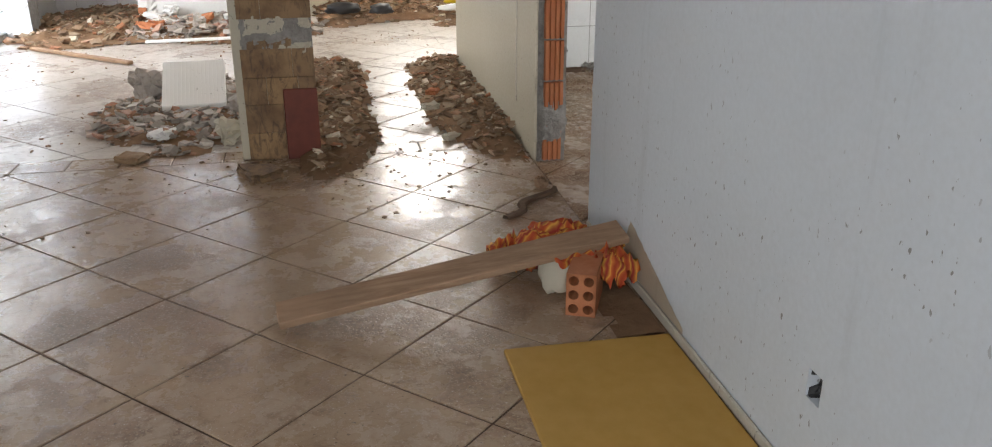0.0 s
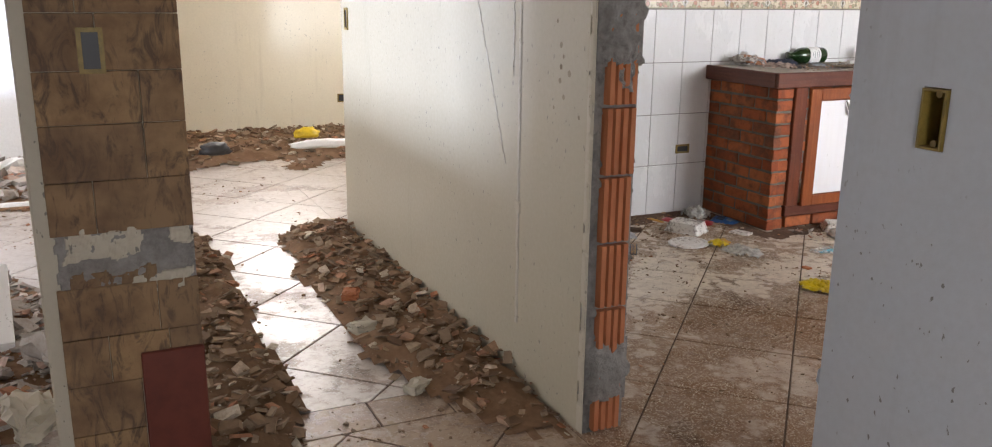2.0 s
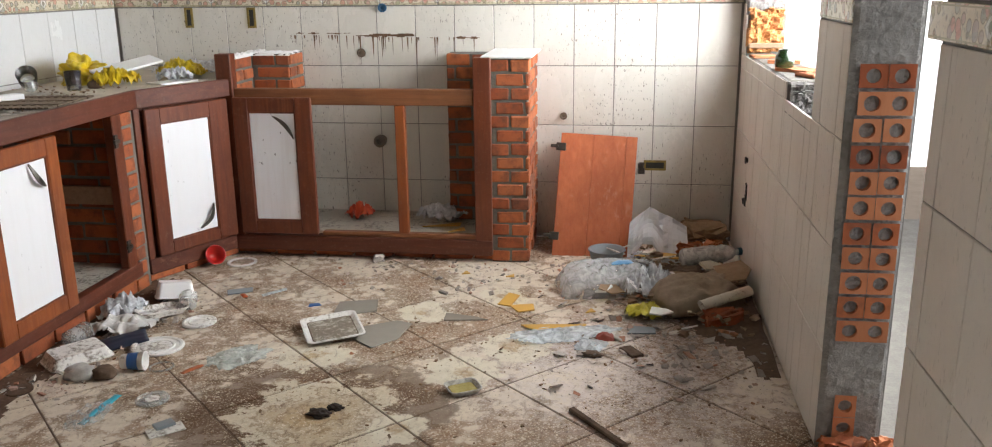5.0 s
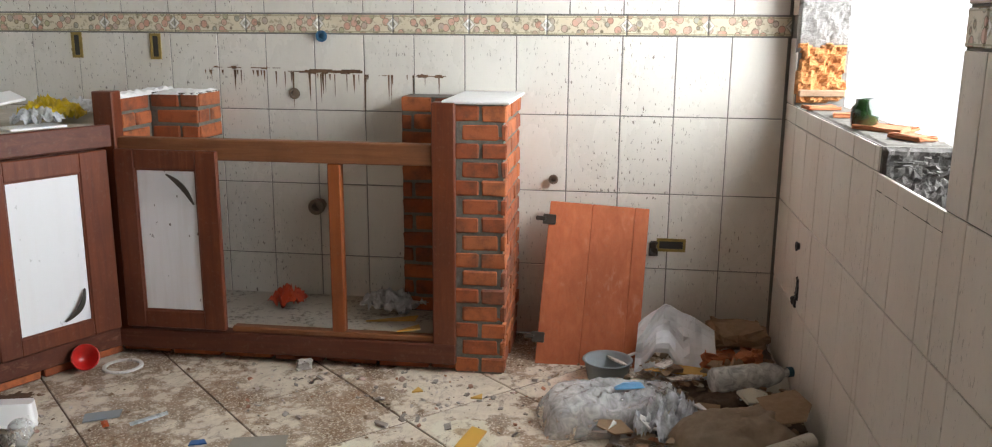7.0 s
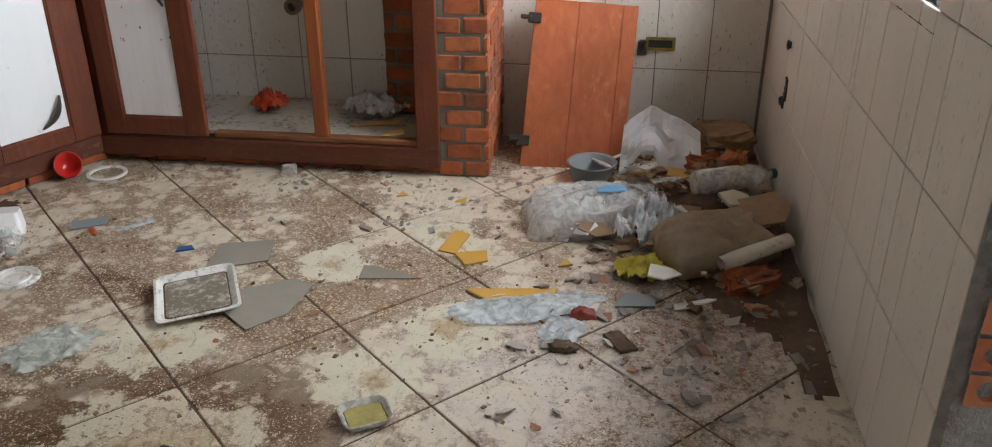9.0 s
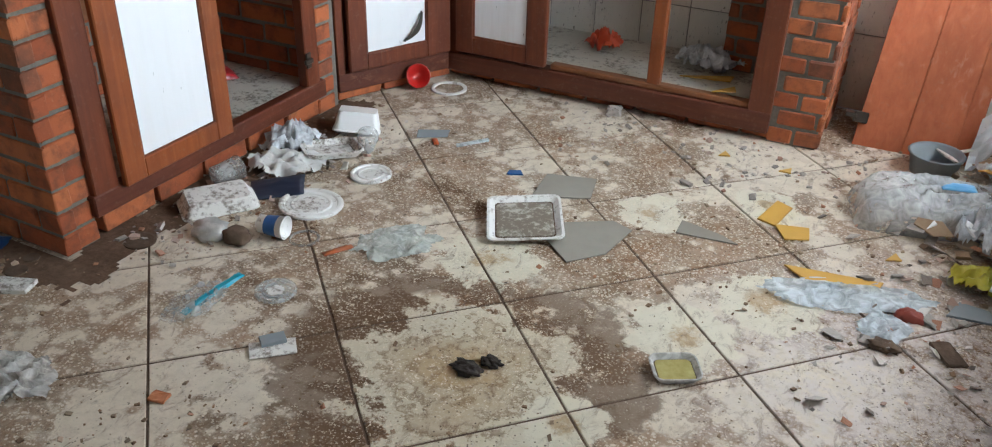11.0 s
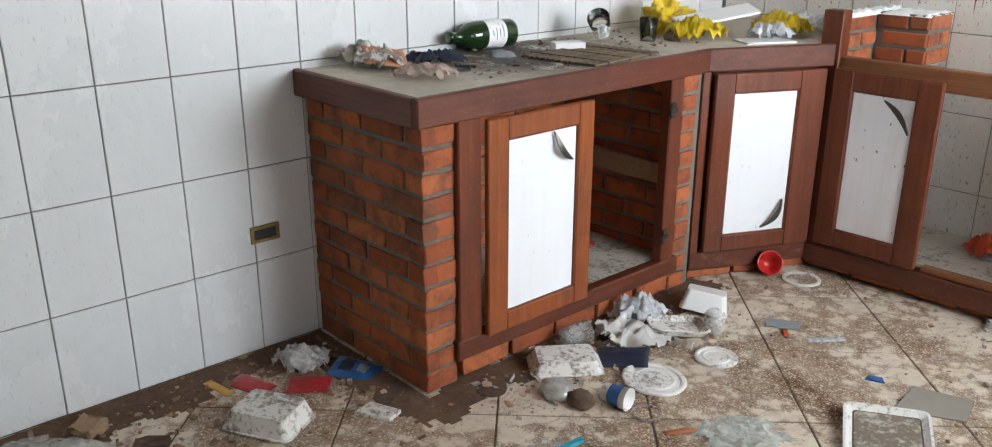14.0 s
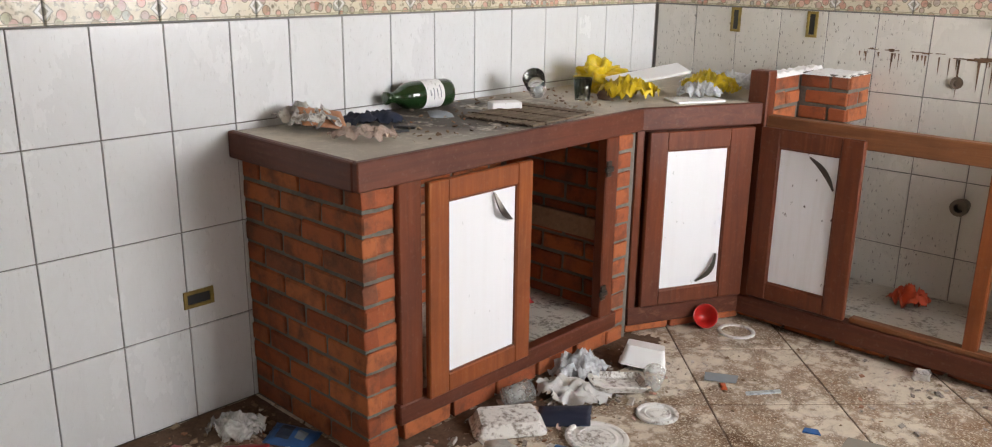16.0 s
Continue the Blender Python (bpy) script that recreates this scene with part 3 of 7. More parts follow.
def frame_of(origin, along, up, out):
    return Matrix(((along[0], up[0], out[0], origin[0]), (along[1], up[1], out[1], origin[1]), (along[2], up[2], out[2], origin[2]), (0, 0, 0, 1)))


FACE_N = frame_of((XN, 0, 0), (0, 1, 0), (0, 0, 1), (1, 0, 0))      # along = y
FACE_E = frame_of((0, YE, 0), (1, 0, 0), (0, 0, 1), (0, -1, 0))     # along = x
FACE_S = frame_of((XS, 0, 0), (0, -1, 0), (0, 0, 1), (-1, 0, 0))    # along = -y
FACE_W = frame_of((0, YW, 0), (-1, 0, 0), (0, 0, 1), (0, 1, 0))     # along = -x

# ---- floors, walls, ceiling ----
structure("floor_slab", boxes((-10.6, 2.2, -3.0, 6.2, -0.30, -0.05)), M_MORTAR, "bare concrete slab under the tiled floors", "floor")
floor_kitchen = structure("floor_kitchen", boxes((XN, XS + 0.16, YW - 0.16, YE, -0.05, -0.003)), M_FLOOR_GROUT, "beige diagonal floor tiles with dried mud and litter", "floor")
floor_living = structure("floor_living", boxes((-4.25, 1.5, -2.65, YW - 0.16, -0.05, -0.003)), M_FLOOR_GROUT, "worn beige diagonal floor tiles with dark joints", "floor")
floor_hall = structure("floor_hall", boxes((-10.3, -4.25, -2.65, YW - 0.16, -0.05, -0.003), (-10.3, -6.63, YW - 0.16, 3.5, -0.05, -0.003)), M_FLOOR_GROUT, "dusty pale floor tiles strewn with rubble", "floor")
# The ceiling is unseen; it closes the rooms and darkens their bounce.
structure("ceiling", boxes((-10.5, 1.7, -2.85, 3.7, CEIL, CEIL + 0.12), (-6.5, -2.7, 3.7, 5.65, CEIL, CEIL + 0.12)), M_CEIL, "unseen ceiling, dark brown to cut bounced light", "ceiling")

BACK = 0.005
wall_north = structure("wall_north", boxes((XN - 0.15, XN - BACK, YW, YE + 0.15, 0, CEIL)), M_GROUT, "kitchen wall of white glazed tiles with grey joints", "wall")
wall_east = structure("wall_east", boxes((XN - BACK, XS + 0.18, YE + BACK, YE + 0.15, 0, CEIL)), M_GROUT, "kitchen wall of stained white tiles", "wall")
SX0, SX1 = XS + BACK, XS + 0.18
WIN0, WIN1, SILL, HEAD = 3.735, 5.335, 0.972, 2.10
wall_south = structure("wall_south", boxes((SX0, SX1, 4.19, YE, 0, SILL), (SX0, SX1, 3.33, WIN0, 0, CEIL), (SX0, SX1, WIN0, 4.19, 0, 0.87), (SX0, SX1, WIN1, YE, SILL, CEIL), (SX0, SX1, WIN0, WIN1, HEAD, CEIL),
                                      (SX0, SX1, YW, 2.67, 0, CEIL), (SX0, SX1, 2.67, 3.33, 2.1, CEIL)), M_GROUT, "kitchen outer wall with a broken-out window and doorway", "wall")
WT = YW - BACK
structure("wall_partition", boxes((-6.52, -3.985, YL, WT, 0, CEIL), (-3.985, -3.055, YL, WT, 2.15, CEIL)), M_CREAM, "cream-painted partition wall with a broken end", "wall")
bm = bmesh.new()
bmesh.ops.create_cone(bm, cap_ends=True, segments=32, radius1=0.12, radius2=0.12, depth=CEIL)
bmesh.ops.translate(bm, vec=(-6.52, YL + 0.12, CEIL / 2), verts=bm.verts)
structure("wall_corner_round", bm, M_CREAM, "rounded cream plaster corner of the partition", "wall")
# the whitewashed stretch, with a socket hole, a broken hole and a ragged end
hx0, hx1, hz0, hz1 = -2.901, -2.849, 1.045, 1.149
structure("wall_living_east", boxes((-3.055, hx0, YL, WT, 0, CEIL), (hx0, hx1, YL, WT, 0, hz0), (hx0, hx1, YL, WT, hz1, CEIL), (hx0, hx1, YL + 0.05, WT, hz0, hz1),
                                    (hx1, -1.405, YL, WT, 0, CEIL), (-1.405, -1.35, YL, WT, 0, 0.235), (-1.405, -1.35, YL, WT, 0.305, CEIL), (-1.405, -1.35, YL + 0.06, WT, 0.235, 0.305), (-1.35, 1.5, YL, WT, 0, CEIL)),
          M_WHITE, "scuffed whitewashed wall with a socket hole", "wall")
structure("baseboard", boxes((-3.04, 1.5, YL - 0.012, YL - 0.001, 0.0, 0.036), bevel=0.004), M_CHASE, "thin dirty cement fillet at a wall foot", "baseboard")
# Parapet and right jamb are unseen, placed to edge the partition's light patch.
structure("wall_living_south", boxes((-5.99, 1.5, -2.83, -2.65, 0, CEIL), (-8.4, -5.99, -2.83, -2.65, 2.4, CEIL), (-10.3, -8.4, -2.83, -2.65, 0, CEIL), (-7.9, -5.99, -2.83, -2.65, 0, 0.417)), M_STUCCO, "unseen white outer wall, opening and parapet set to shape light", "wall")
structure("wall_living_west", boxes((1.5, 1.66, -2.83, -1.85, 0, CEIL), (1.5, 1.66, -0.05, YW, 0, CEIL), (1.5, 1.66, -1.85, -0.05, 0, 0.9), (1.5, 1.66, -1.85, -0.05, 2.1, CEIL)), M_WHITE, "plain white living-room wall with a window", "wall")
structure("wall_hall_east", boxes((-6.64, -6.38, YW - BACK, 3.5, 0, CEIL)), M_CREAM, "plain cream hall wall", "wall")
# This window is unseen, opened for the hall end lamp.
structure("wall_hall_end", boxes((-10.3, -9.3, 3.5, 3.66, 0, CEIL), (-7.7, -6.38, 3.5, 3.66, 0, CEIL), (-9.3, -7.7, 3.5, 3.66, 0, 0.9), (-9.3, -7.7, 3.5, 3.66, 2.2, CEIL)), M_YELLOW, "plain pale yellow wall with an assumed, unseen window", "wall")
structure("wall_hall_far", boxes((-10.45, -10.10, -0.35, 3.5, 0, 1.38), (-10.45, -10.10, -0.35, 0.75, 1.38, CEIL), (-10.45, -10.10, 1.95, 3.5, 1.38, CEIL), (-10.45, -10.10, 0.75, 1.95, 2.35, CEIL)), M_YELLOW, "pale yellow wall with peeling paint near the floor", "wall")
structure("wall_hall_white", boxes((-10.10, -9.00, -1.50, -0.35, 0, CEIL)), M_STUCCO, "white stucco wall block with a broken edge", "wall")
wall_far_tiles = structure("wall_far_tiled", boxes((-10.45, -10.15, -2.65, -1.50, 0, CEIL)), M_GROUT, "small room wall with white tiles", "wall")

LATTICE_KU, LATTICE_KV = -1.4752, 6.1768

# ---- brickwork and cabinets ----
def lump_sheet(face, u0, u1, v0, v1, height, seed, step=0.012, ragged=0.02):
    """A rough patch on a face (along, up, out) with a torn outline."""
    bm = bmesh.new()
    nu, nv = max(4, int((u1 - u0) / step)), max(4, int((v1 - v0) / step))
    grid = {}
    for i in range(nu + 1):
        for j in range(nv + 1):
            u, v = u0 + (u1 - u0) * i / nu, v0 + (v1 - v0) * j / nv
            n = noise.noise(Vector((u * 38 + seed, v * 38, seed * 1.7))) + 0.6 * noise.noise(Vector((u * 90, v * 90 + seed, seed)))
            edge = min(i, nu - i) / nu * (u1 - u0)
            edge = min(edge, min(j, nv - j) / nv * (v1 - v0))
            rag = noise.noise(Vector((u * 22, v * 22, seed * 3.1))) * ragged
            o = height * (0.55 + 0.45 * n) if edge + rag > ragged * 0.6 else -0.004
            grid[i, j] = bm.verts.new(face @ Vector((u, v, o)))
    for i in range(nu):
        for j in range(nv):
            bm.faces.new((grid[i, j], grid[i + 1, j], grid[i + 1, j + 1], grid[i, j + 1]))
    return bm


BRICKS = {}


def brick_mesh(l, w, h, seed):
    key = (round(l, 3), round(w, 3), round(h, 3), seed)
    if key not in BRICKS:
        bm = bmesh.new()
        box(bm, -l / 2, l / 2, -w / 2, w / 2, -h / 2, h / 2, bevel=0.004)
        r = random.Random(seed + int(l * 1000))
        for v in bm.verts:
            v.co += Vector((r.uniform(-1, 1), r.uniform(-1, 1), r.uniform(-1, 1))) * 0.0022
        me = bpy.data.meshes.new("brick")
        bm.to_mesh(me)
        bm.free()
        me.materials.append(M_BRICK)
        BRICKS[key] = me
    return BRICKS[key]


def brick_face(parent, face, length, z0, z1, course=0.0665, blen=0.192, depth=0.05, joint=0.012, offset=0.0, proud=0.006):
    """Running bond on one face: along from 0 to length, from z0 to z1; face maps (along, up, out)."""
    n = max(1, round((z1 - z0) / course))
    ch = (z1 - z0) / n
    for r in range(n):
        u = -((r % 2) * 0.5 + offset) * (blen + joint)
        while u < length - 0.01:
            a, b = max(0, u), min(length, u + blen)
            u += blen + joint
            if b - a < 0.018:
                continue
            l = b - a
            m = face @ Matrix.Translation(((a + b) / 2, z0 + (r + 0.5) * ch + rng.uniform(-0.0015, 0.0015), -depth / 2 + proud + rng.uniform(-0.002, 0.003))) @ pose(0, 0, 0, rng.uniform(-0.6, 0.6), rng.uniform(-0.6, 0.6), rng.uniform(-0.5, 0.5))
            m = m @ Matrix(((1, 0, 0, 0), (0, 0, 1, 0), (0, -1, 0, 0), (0, 0, 0, 1)))
            piece("brick", brick_mesh(l, depth, ch - joint, rng.randrange(3)), parent, m)


def turned(origin, along, out):
    return frame_of(origin, along, (0, 0, 1), out)


def flat_matrix(p0, p1):
    """A frame with x along p0 to p1, y into the wall behind and z up."""
    d = Vector((p1[0] - p0[0], p1[1] - p0[1], 0)).normalized()
    return Matrix(((d.x, -d.y, 0, p0[0]), (d.y, d.x, 0, p0[1]), (0, 0, 1, 0), (0, 0, 0, 1)))


def bar(bm, m, x0, x1, y0, y1, z0, z1, bevel=0.004):
    return box(bm, x0, x1, y0, y1, z0, z1, bevel, m)


def arc_handle(m, a, b, bow, width=0.019, thick=0.006):
    """A flat bowed strip handle from a to b, in the door's own frame (x, z), standing off the face."""
    bm = bmesh.new()
    rows = []
    n = 10
    ax, az = a
    bx, bz = b
    dx, dz = bx - ax, bz - az
    L = math.hypot(dx, dz)
    px, pz = -dz / L, dx / L
    for i in range(n + 1):
        k = i / n
        s = math.sin(math.pi * k)
        cx, cz = ax + dx * k + px * bow * s, az + dz * k + pz * bow * s
        y = -0.004 - 0.018 * s
        w = width * (0.25 + 0.75 * s)
        rows.append([bm.verts.new(m @ Vector((cx + px * w / 2 * e, y - f, cz + pz * w / 2 * e))) for e, f in ((-1, 0), (1, 0), (1, thick), (-1, thick))])
    for r0, r1 in zip(rows, rows[1:]):
        for i in range(4):
            bm.faces.new((r0[i], r0[(i + 1) % 4], r1[(i + 1) % 4], r1[i]))
    bm.faces.new(rows[0])
    bm.faces.new(rows[-1][::-1])
    return bm


def cabinet_door(parent, m, w, z0, z1, panel, panel_mat, frame_mat, handle=None, label=""):
    """A framed door with a laminate panel; the frame m has x across, y inward, z up; its front lies at y -0.02."""
    px0, px1, pz0, pz1 = panel
    bm = bmesh.new()
    bar(bm, m, 0, px0, -0.022, 0, z0, z1)
    bar(bm, m, px1, w, -0.022, 0, z0, z1)
    bar(bm, m, px0 - 0.002, px1 + 0.002, -0.0215, 0, z0 + 0.0005, pz0)
    bar(bm, m, px0 - 0.002, px1 + 0.002, -0.0215, 0, pz1, z1 - 0.0005)
    door = part("door", bm, frame_mat, parent, label or "red-brown wooden frame door with white panel")
    bm = bmesh.new()
    bar(bm, m, px0 - 0.004, px1 + 0.004, -0.012, -0.002, pz0 - 0.004, pz1 + 0.004, 0.001)
    part("panel", bm, panel_mat, door, "white laminate panel")
    bm = bmesh.new()
    for q in ((px0 - 0.003, px0 + 0.005, pz0, pz1), (px1 - 0.005, px1 + 0.003, pz0, pz1), (px0, px1, pz0 - 0.003, pz0 + 0.005), (px0, px1, pz1 - 0.005, pz1 + 0.003)):
        bar(bm, m, q[0], q[1], -0.017, -0.010, q[2], q[3], 0.0015)
    part("bead", bm, M_WOOD, door)
    if handle:
        part("handle", arc_handle(m @ Matrix.Translation((0, -0.012, 0)), *handle), M_IRON, door, "dark bowed metal handle")
    return door


def hinge(parent, m, x, z):
    bm = bmesh.new()
    bar(bm, m, x - 0.012, x + 0.012, -0.006, 0.002, z - 0.028, z + 0.028, 0.002)
    bar(bm, m, x - 0.03, x + 0.012, -0.016, -0.004, z - 0.009, z + 0.009, 0.003)
    part("hinge", bm, M_IRON, parent, "rusty metal hinge")


# the left counter: brick carcass, wooden front
FX, SY, TOPZ, EDGEZ = -5.622, 3.235, 0.890, 0.808
counter_unit = thing("brick_counter", (-5.93, 3.9, 0), "orange brick kitchen counter with dark wooden front, one door gone", "counter")
for dims in ((XN + 0.002, FX - 0.012, SY + 0.012, SY + 0.12, 0, EDGEZ), (XN + 0.002, FX - 0.012, 4.375, 4.50, 0, EDGEZ), (XN + 0.002, XN + 0.03, SY + 0.12, 4.375, 0, EDGEZ)):
    part("mortar_core", boxes(dims), M_MORTAR, counter_unit, "grey mortar between the bricks")
brick_face(counter_unit, turned((XN + 0.004, SY + 0.012, 0), (1, 0, 0), (0, -1, 0)), FX - XN - 0.006, 0.0, EDGEZ)
brick_face(counter_unit, turned((FX - 0.012, SY + 0.012, 0), (0, 1, 0), (1, 0, 0)), 0.108, 0.0, EDGEZ, offset=0.33)
brick_face(counter_unit, turned((FX - 0.012, 4.375, 0), (0, 1, 0), (1, 0, 0)), 0.1, 0.0, EDGEZ, offset=0.4)
brick_face(counter_unit, turned((FX - 0.03, 4.375, 0), (-1, 0, 0), (0, -1, 0)), 0.5, 0.11, EDGEZ)
brick_face(counter_unit, turned((XN + 0.03, SY + 0.16, 0), (0, 1, 0), (1, 0, 0)), 1.02, 0.11, EDGEZ)
brick_face(counter_unit, turned((FX - 0.02, SY + 0.15, 0), (0, 1, 0), (1, 0, 0)), 1.0, 0.0, 0.078, course=0.078)
MN = Matrix(((0, -1, 0, FX), (1, 0, 0, 0), (0, 0, 1, 0), (0, 0, 0, 1)))  # x along the wall, y inward
part("base_shelf", boxes((XN + 0.03, FX - 0.03, SY + 0.12, 4.375, 0.08, 0.14)), M_SHELF, counter_unit, "dirty white cabinet floor")
part("side_plank", boxes((XN + 0.10, FX - 0.05, 4.342, 4.366, 0.415, 0.495), bevel=0.003), M_PLANK, counter_unit, "pale brown plank across the bricks")
part("back_plank", boxes((XN + 0.06, XN + 0.08, 3.5, 4.37, 0.42, 0.50)), M_WOOD_LX, counter_unit)
bm = bmesh.new()
bar(bm, MN, 3.355, 3.441, -0.012, 0.03, 0.08, EDGEZ)
part("stile", bm, M_WOOD, counter_unit)
bm = bmesh.new()
bar(bm, MN, 4.300, 4.372, -0.012, 0.03, 0.08, EDGEZ)
part("stile", bm, M_WOOD, counter_unit)
bm = bmesh.new()
bar(bm, MN, 3.345, 4.40, -0.016, 0.03, 0.078, 0.142)
part("base_rail", bm, M_WOOD_Y, counter_unit)
cabinet_door(counter_unit, MN @ Matrix.Translation((3.444, -0.016, 0)), 0.440, 0.136, 0.800, (0.078, 0.371, 0.196, 0.734), M_LAMINATE, M_WOOD_L, ((0.265, 0.725), (0.345, 0.628), -0.02))
hinge(counter_unit, MN @ Matrix.Translation((0, -0.014, 0)), 4.31, 0.70)
hinge(counter_unit, MN @ Matrix.Translation((0, -0.014, 0)), 4.31, 0.24)

# the angled corner cabinet
PA, PB = (-5.640, 4.515), (-5.415, 4.985)
MD = flat_matrix(PA, PB)
DL = math.hypot(PB[0] - PA[0], PB[1] - PA[1])
corner_unit = thing("corner_cabinet", (-5.75, 4.95, 0), "angled wooden corner cabinet with a white-panelled door", "cabinet")
bm = bmesh.new()
bar(bm, MD, 0.0, 0.035, -0.005, 0.03, 0.04, EDGEZ)
part("stile", bm, M_WOOD, corner_unit)
bm = bmesh.new()
bar(bm, MD, 0.0, DL, -0.008, 0.03, 0.04, 0.115)
part("base_rail", bm, M_WOOD_Y, corner_unit)
bm = bmesh.new()
bar(bm, MD, 0.0, DL, 0.03, 0.045, 0.10, EDGEZ)
part("backing", bm, M_WOOD, corner_unit)
brick_face(corner_unit, MD @ turned((0, 0.012, 0), (1, 0, 0), (0, -1, 0)), DL, 0.0, 0.042, course=0.042)
cabinet_door(corner_unit, MD @ Matrix.Translation((0.042, -0.008, 0)), DL - 0.062, 0.118, 0.80, (0.077, 0.348, 0.18, 0.728), M_LAMINATE, M_WOOD, ((0.24, 0.20), (0.325, 0.305), -0.012))

# worktop over both
worktop = thing("worktop", (-5.9, 4.2, EDGEZ), "dirty pale worktop with a dark wooden edge", "worktop")
bm = bmesh.new()
out = [(XN + 0.001, SY - 0.012), (FX + 0.006, SY - 0.012), (PA[0] + 0.008, PA[1]), (PB[0] + 0.004, PB[1]), (PB[0] - 0.02, YE - 0.003), (XN + 0.001, YE - 0.003)]
lo = [bm.verts.new((x, y, EDGEZ + 0.004)) for x, y in out]
hi = [bm.verts.new((x, y, TOPZ - 0.004)) for x, y in out]
bm.faces.new(hi)
bm.faces.new(lo[::-1])
for i in range(6):
    j = (i + 1) % 6
    bm.faces.new((lo[i], lo[j], hi[j], hi[i]))
M_TOP = Nodes("dirty_worktop")
vv = M_TOP.where()
spot = M_TOP.t.nodes.new("ShaderNodeVectorMath")
spot.operation = "DISTANCE"
M_TOP.put(spot.inputs[0], vv)
spot.inputs[1].default_value = (-5.98, 3.98, TOPZ)
spilled = M_TOP.math("MULTIPLY", M_TOP.ramp(M_TOP.mix(0.35, M_TOP.noise(vv, 3.5, 6, 0.7, 0.8), M_TOP.noise(vv, 40, 4, 0.7)), (0.40, 0.0), (0.50, 0.95)), M_TOP.ramp(spot.outputs["Value"], (0.26, 1.0), (0.52, 0.22)))
cc = M_TOP.mix(spilled, (0.64, 0.585, 0.49), (0.05, 0.036, 0.027))
M_TOP.set(colour=cc, rough=0.7, normal=M_TOP.bump(M_TOP.noise(vv, 40, 4), 0.4, 0.005))
M_TOP = M_TOP.mat
part("slab", bm, M_TOP, worktop, "pale slab with spilled black dirt")
for q0, q1, mat in (((XN + 0.002, SY - 0.014), (FX + 0.01, SY - 0.014), M_WOOD_X), ((FX + 0.010, SY - 0.03), (PA[0] + 0.010, PA[1]), M_WOOD_Y), ((PA[0] + 0.010, PA[1] + 0.001), (PB[0] + 0.01, PB[1]), M_WOOD_Y)):
    m = flat_matrix(q0, q1)
    bm = bmesh.new()
    bar(bm, m, 0, math.hypot(q1[0] - q0[0], q1[1] - q0[1]), -0.02, 0.004, EDGEZ, TOPZ)
    part("edge_board", bm, mat, worktop, "dark red wooden edge board")

# the sink counter, its top gone
EY = 4.985
ME = Matrix(((1, 0, 0, 0), (0, 1, 0, EY), (0, 0, 1, 0), (0, 0, 0, 1)))
sink_unit = thing("sink_counter", (-4.7, 5.2, 0), "wooden sink counter frame with brick ends and no top", "counter")
PX0, PX1, PZ = -4.115, -3.932, 0.985
part("mortar_core", boxes((PX0, PX1 - 0.012, EY + 0.012, YE - 0.002, 0, PZ), (-4.155, PX0, EY + 0.14, YE - 0.002, 0, PZ - 0.004)), M_MORTAR, sink_unit, "grey mortar between the bricks")
brick_face(sink_unit, turned((PX0, EY + 0.012, 0), (1, 0, 0), (0, -1, 0)), PX1 - PX0, 0.0, PZ, offset=0.3, blen=0.125)
brick_face(sink_unit, turned((PX1 - 0.012, EY + 0.012, 0), (0, 1, 0), (1, 0, 0)), YE - EY - 0.016, 0.0, PZ)
brick_face(sink_unit, turned((PX0 - 0.04, YE - 0.004, 0), (0, -1, 0), (-1, 0, 0)), YE - EY - 0.14, 0.18, PZ)
brick_face(sink_unit, turned((-5.43, EY + 0.03, 0), (1, 0, 0), (0, -1, 0)), 1.33, 0.0, 0.05, course=0.05)
part("back_pier", boxes((-4.38, -4.155, 5.312, YE - 0.002, 0.125, PZ - 0.004)), M_MORTAR, sink_unit)
brick_face(sink_unit, turned((-4.38, 5.312, 0), (1, 0, 0), (0, -1, 0)), 0.22, 0.125, PZ, blen=0.15, offset=0.2)
part("cap", boxes((PX0 - 0.045, PX1 + 0.012, EY - 0.005, YE - 0.004, PZ, PZ + 0.012), bevel=0.004), M_STUCCO, sink_unit, "pale cement cap on the brick end")
part("low_wall", boxes((-5.43, -5.385, EY + 0.06, YE - 0.003, 0.80, 0.985), (-5.385, -5.185, 5.26, YE - 0.003, 0.80, 0.985)), M_MORTAR, sink_unit)
brick_face(sink_unit, turned((-5.385, EY + 0.06, 0), (0, 1, 0), (1, 0, 0)), 0.21, 0.80, 0.985, course=0.062)
brick_face(sink_unit, turned((-5.375, 5.26, 0), (1, 0, 0), (0, -1, 0)), 0.19, 0.80, 0.985, course=0.062, offset=0.4)
brick_face(sink_unit, turned((-5.185, 5.26, 0), (0, 1, 0), (1, 0, 0)), 0.19, 0.80, 0.985, course=0.062)
part("cap", lump_sheet(frame_of((0, 0, 0.982), (0, 1, 0), (1, 0, 0), (0, 0, 1)), EY + 0.05, 5.45, -5.44, -5.37, 0.022, 301, 0.012, 0.012), M_STUCCO, sink_unit, "crumbling white plaster cap")
part("cap", lump_sheet(frame_of((0, 0, 0.982), (0, 1, 0), (1, 0, 0), (0, 0, 1)), 5.25, 5.45, -5.37, -5.18, 0.014, 302, 0.012, 0.02), M_STUCCO, sink_unit)
for x0, x1, z1 in ((-5.452, -5.372, 1.008), (-4.195, -4.112, 0.99)):
    bm = bmesh.new()
    bar(bm, ME, x0, x1, -0.012, 0.05, 0.105, z1)
    part("post", bm, M_WOOD, sink_unit, "dark red wooden post")
bm = bmesh.new()
bar(bm, ME, -5.372, -4.195, 0.0, 0.05, 0.765, 0.842)
part("top_rail", bm, M_WOOD_LX, sink_unit, "worn reddish wooden rail")
bm = bmesh.new()
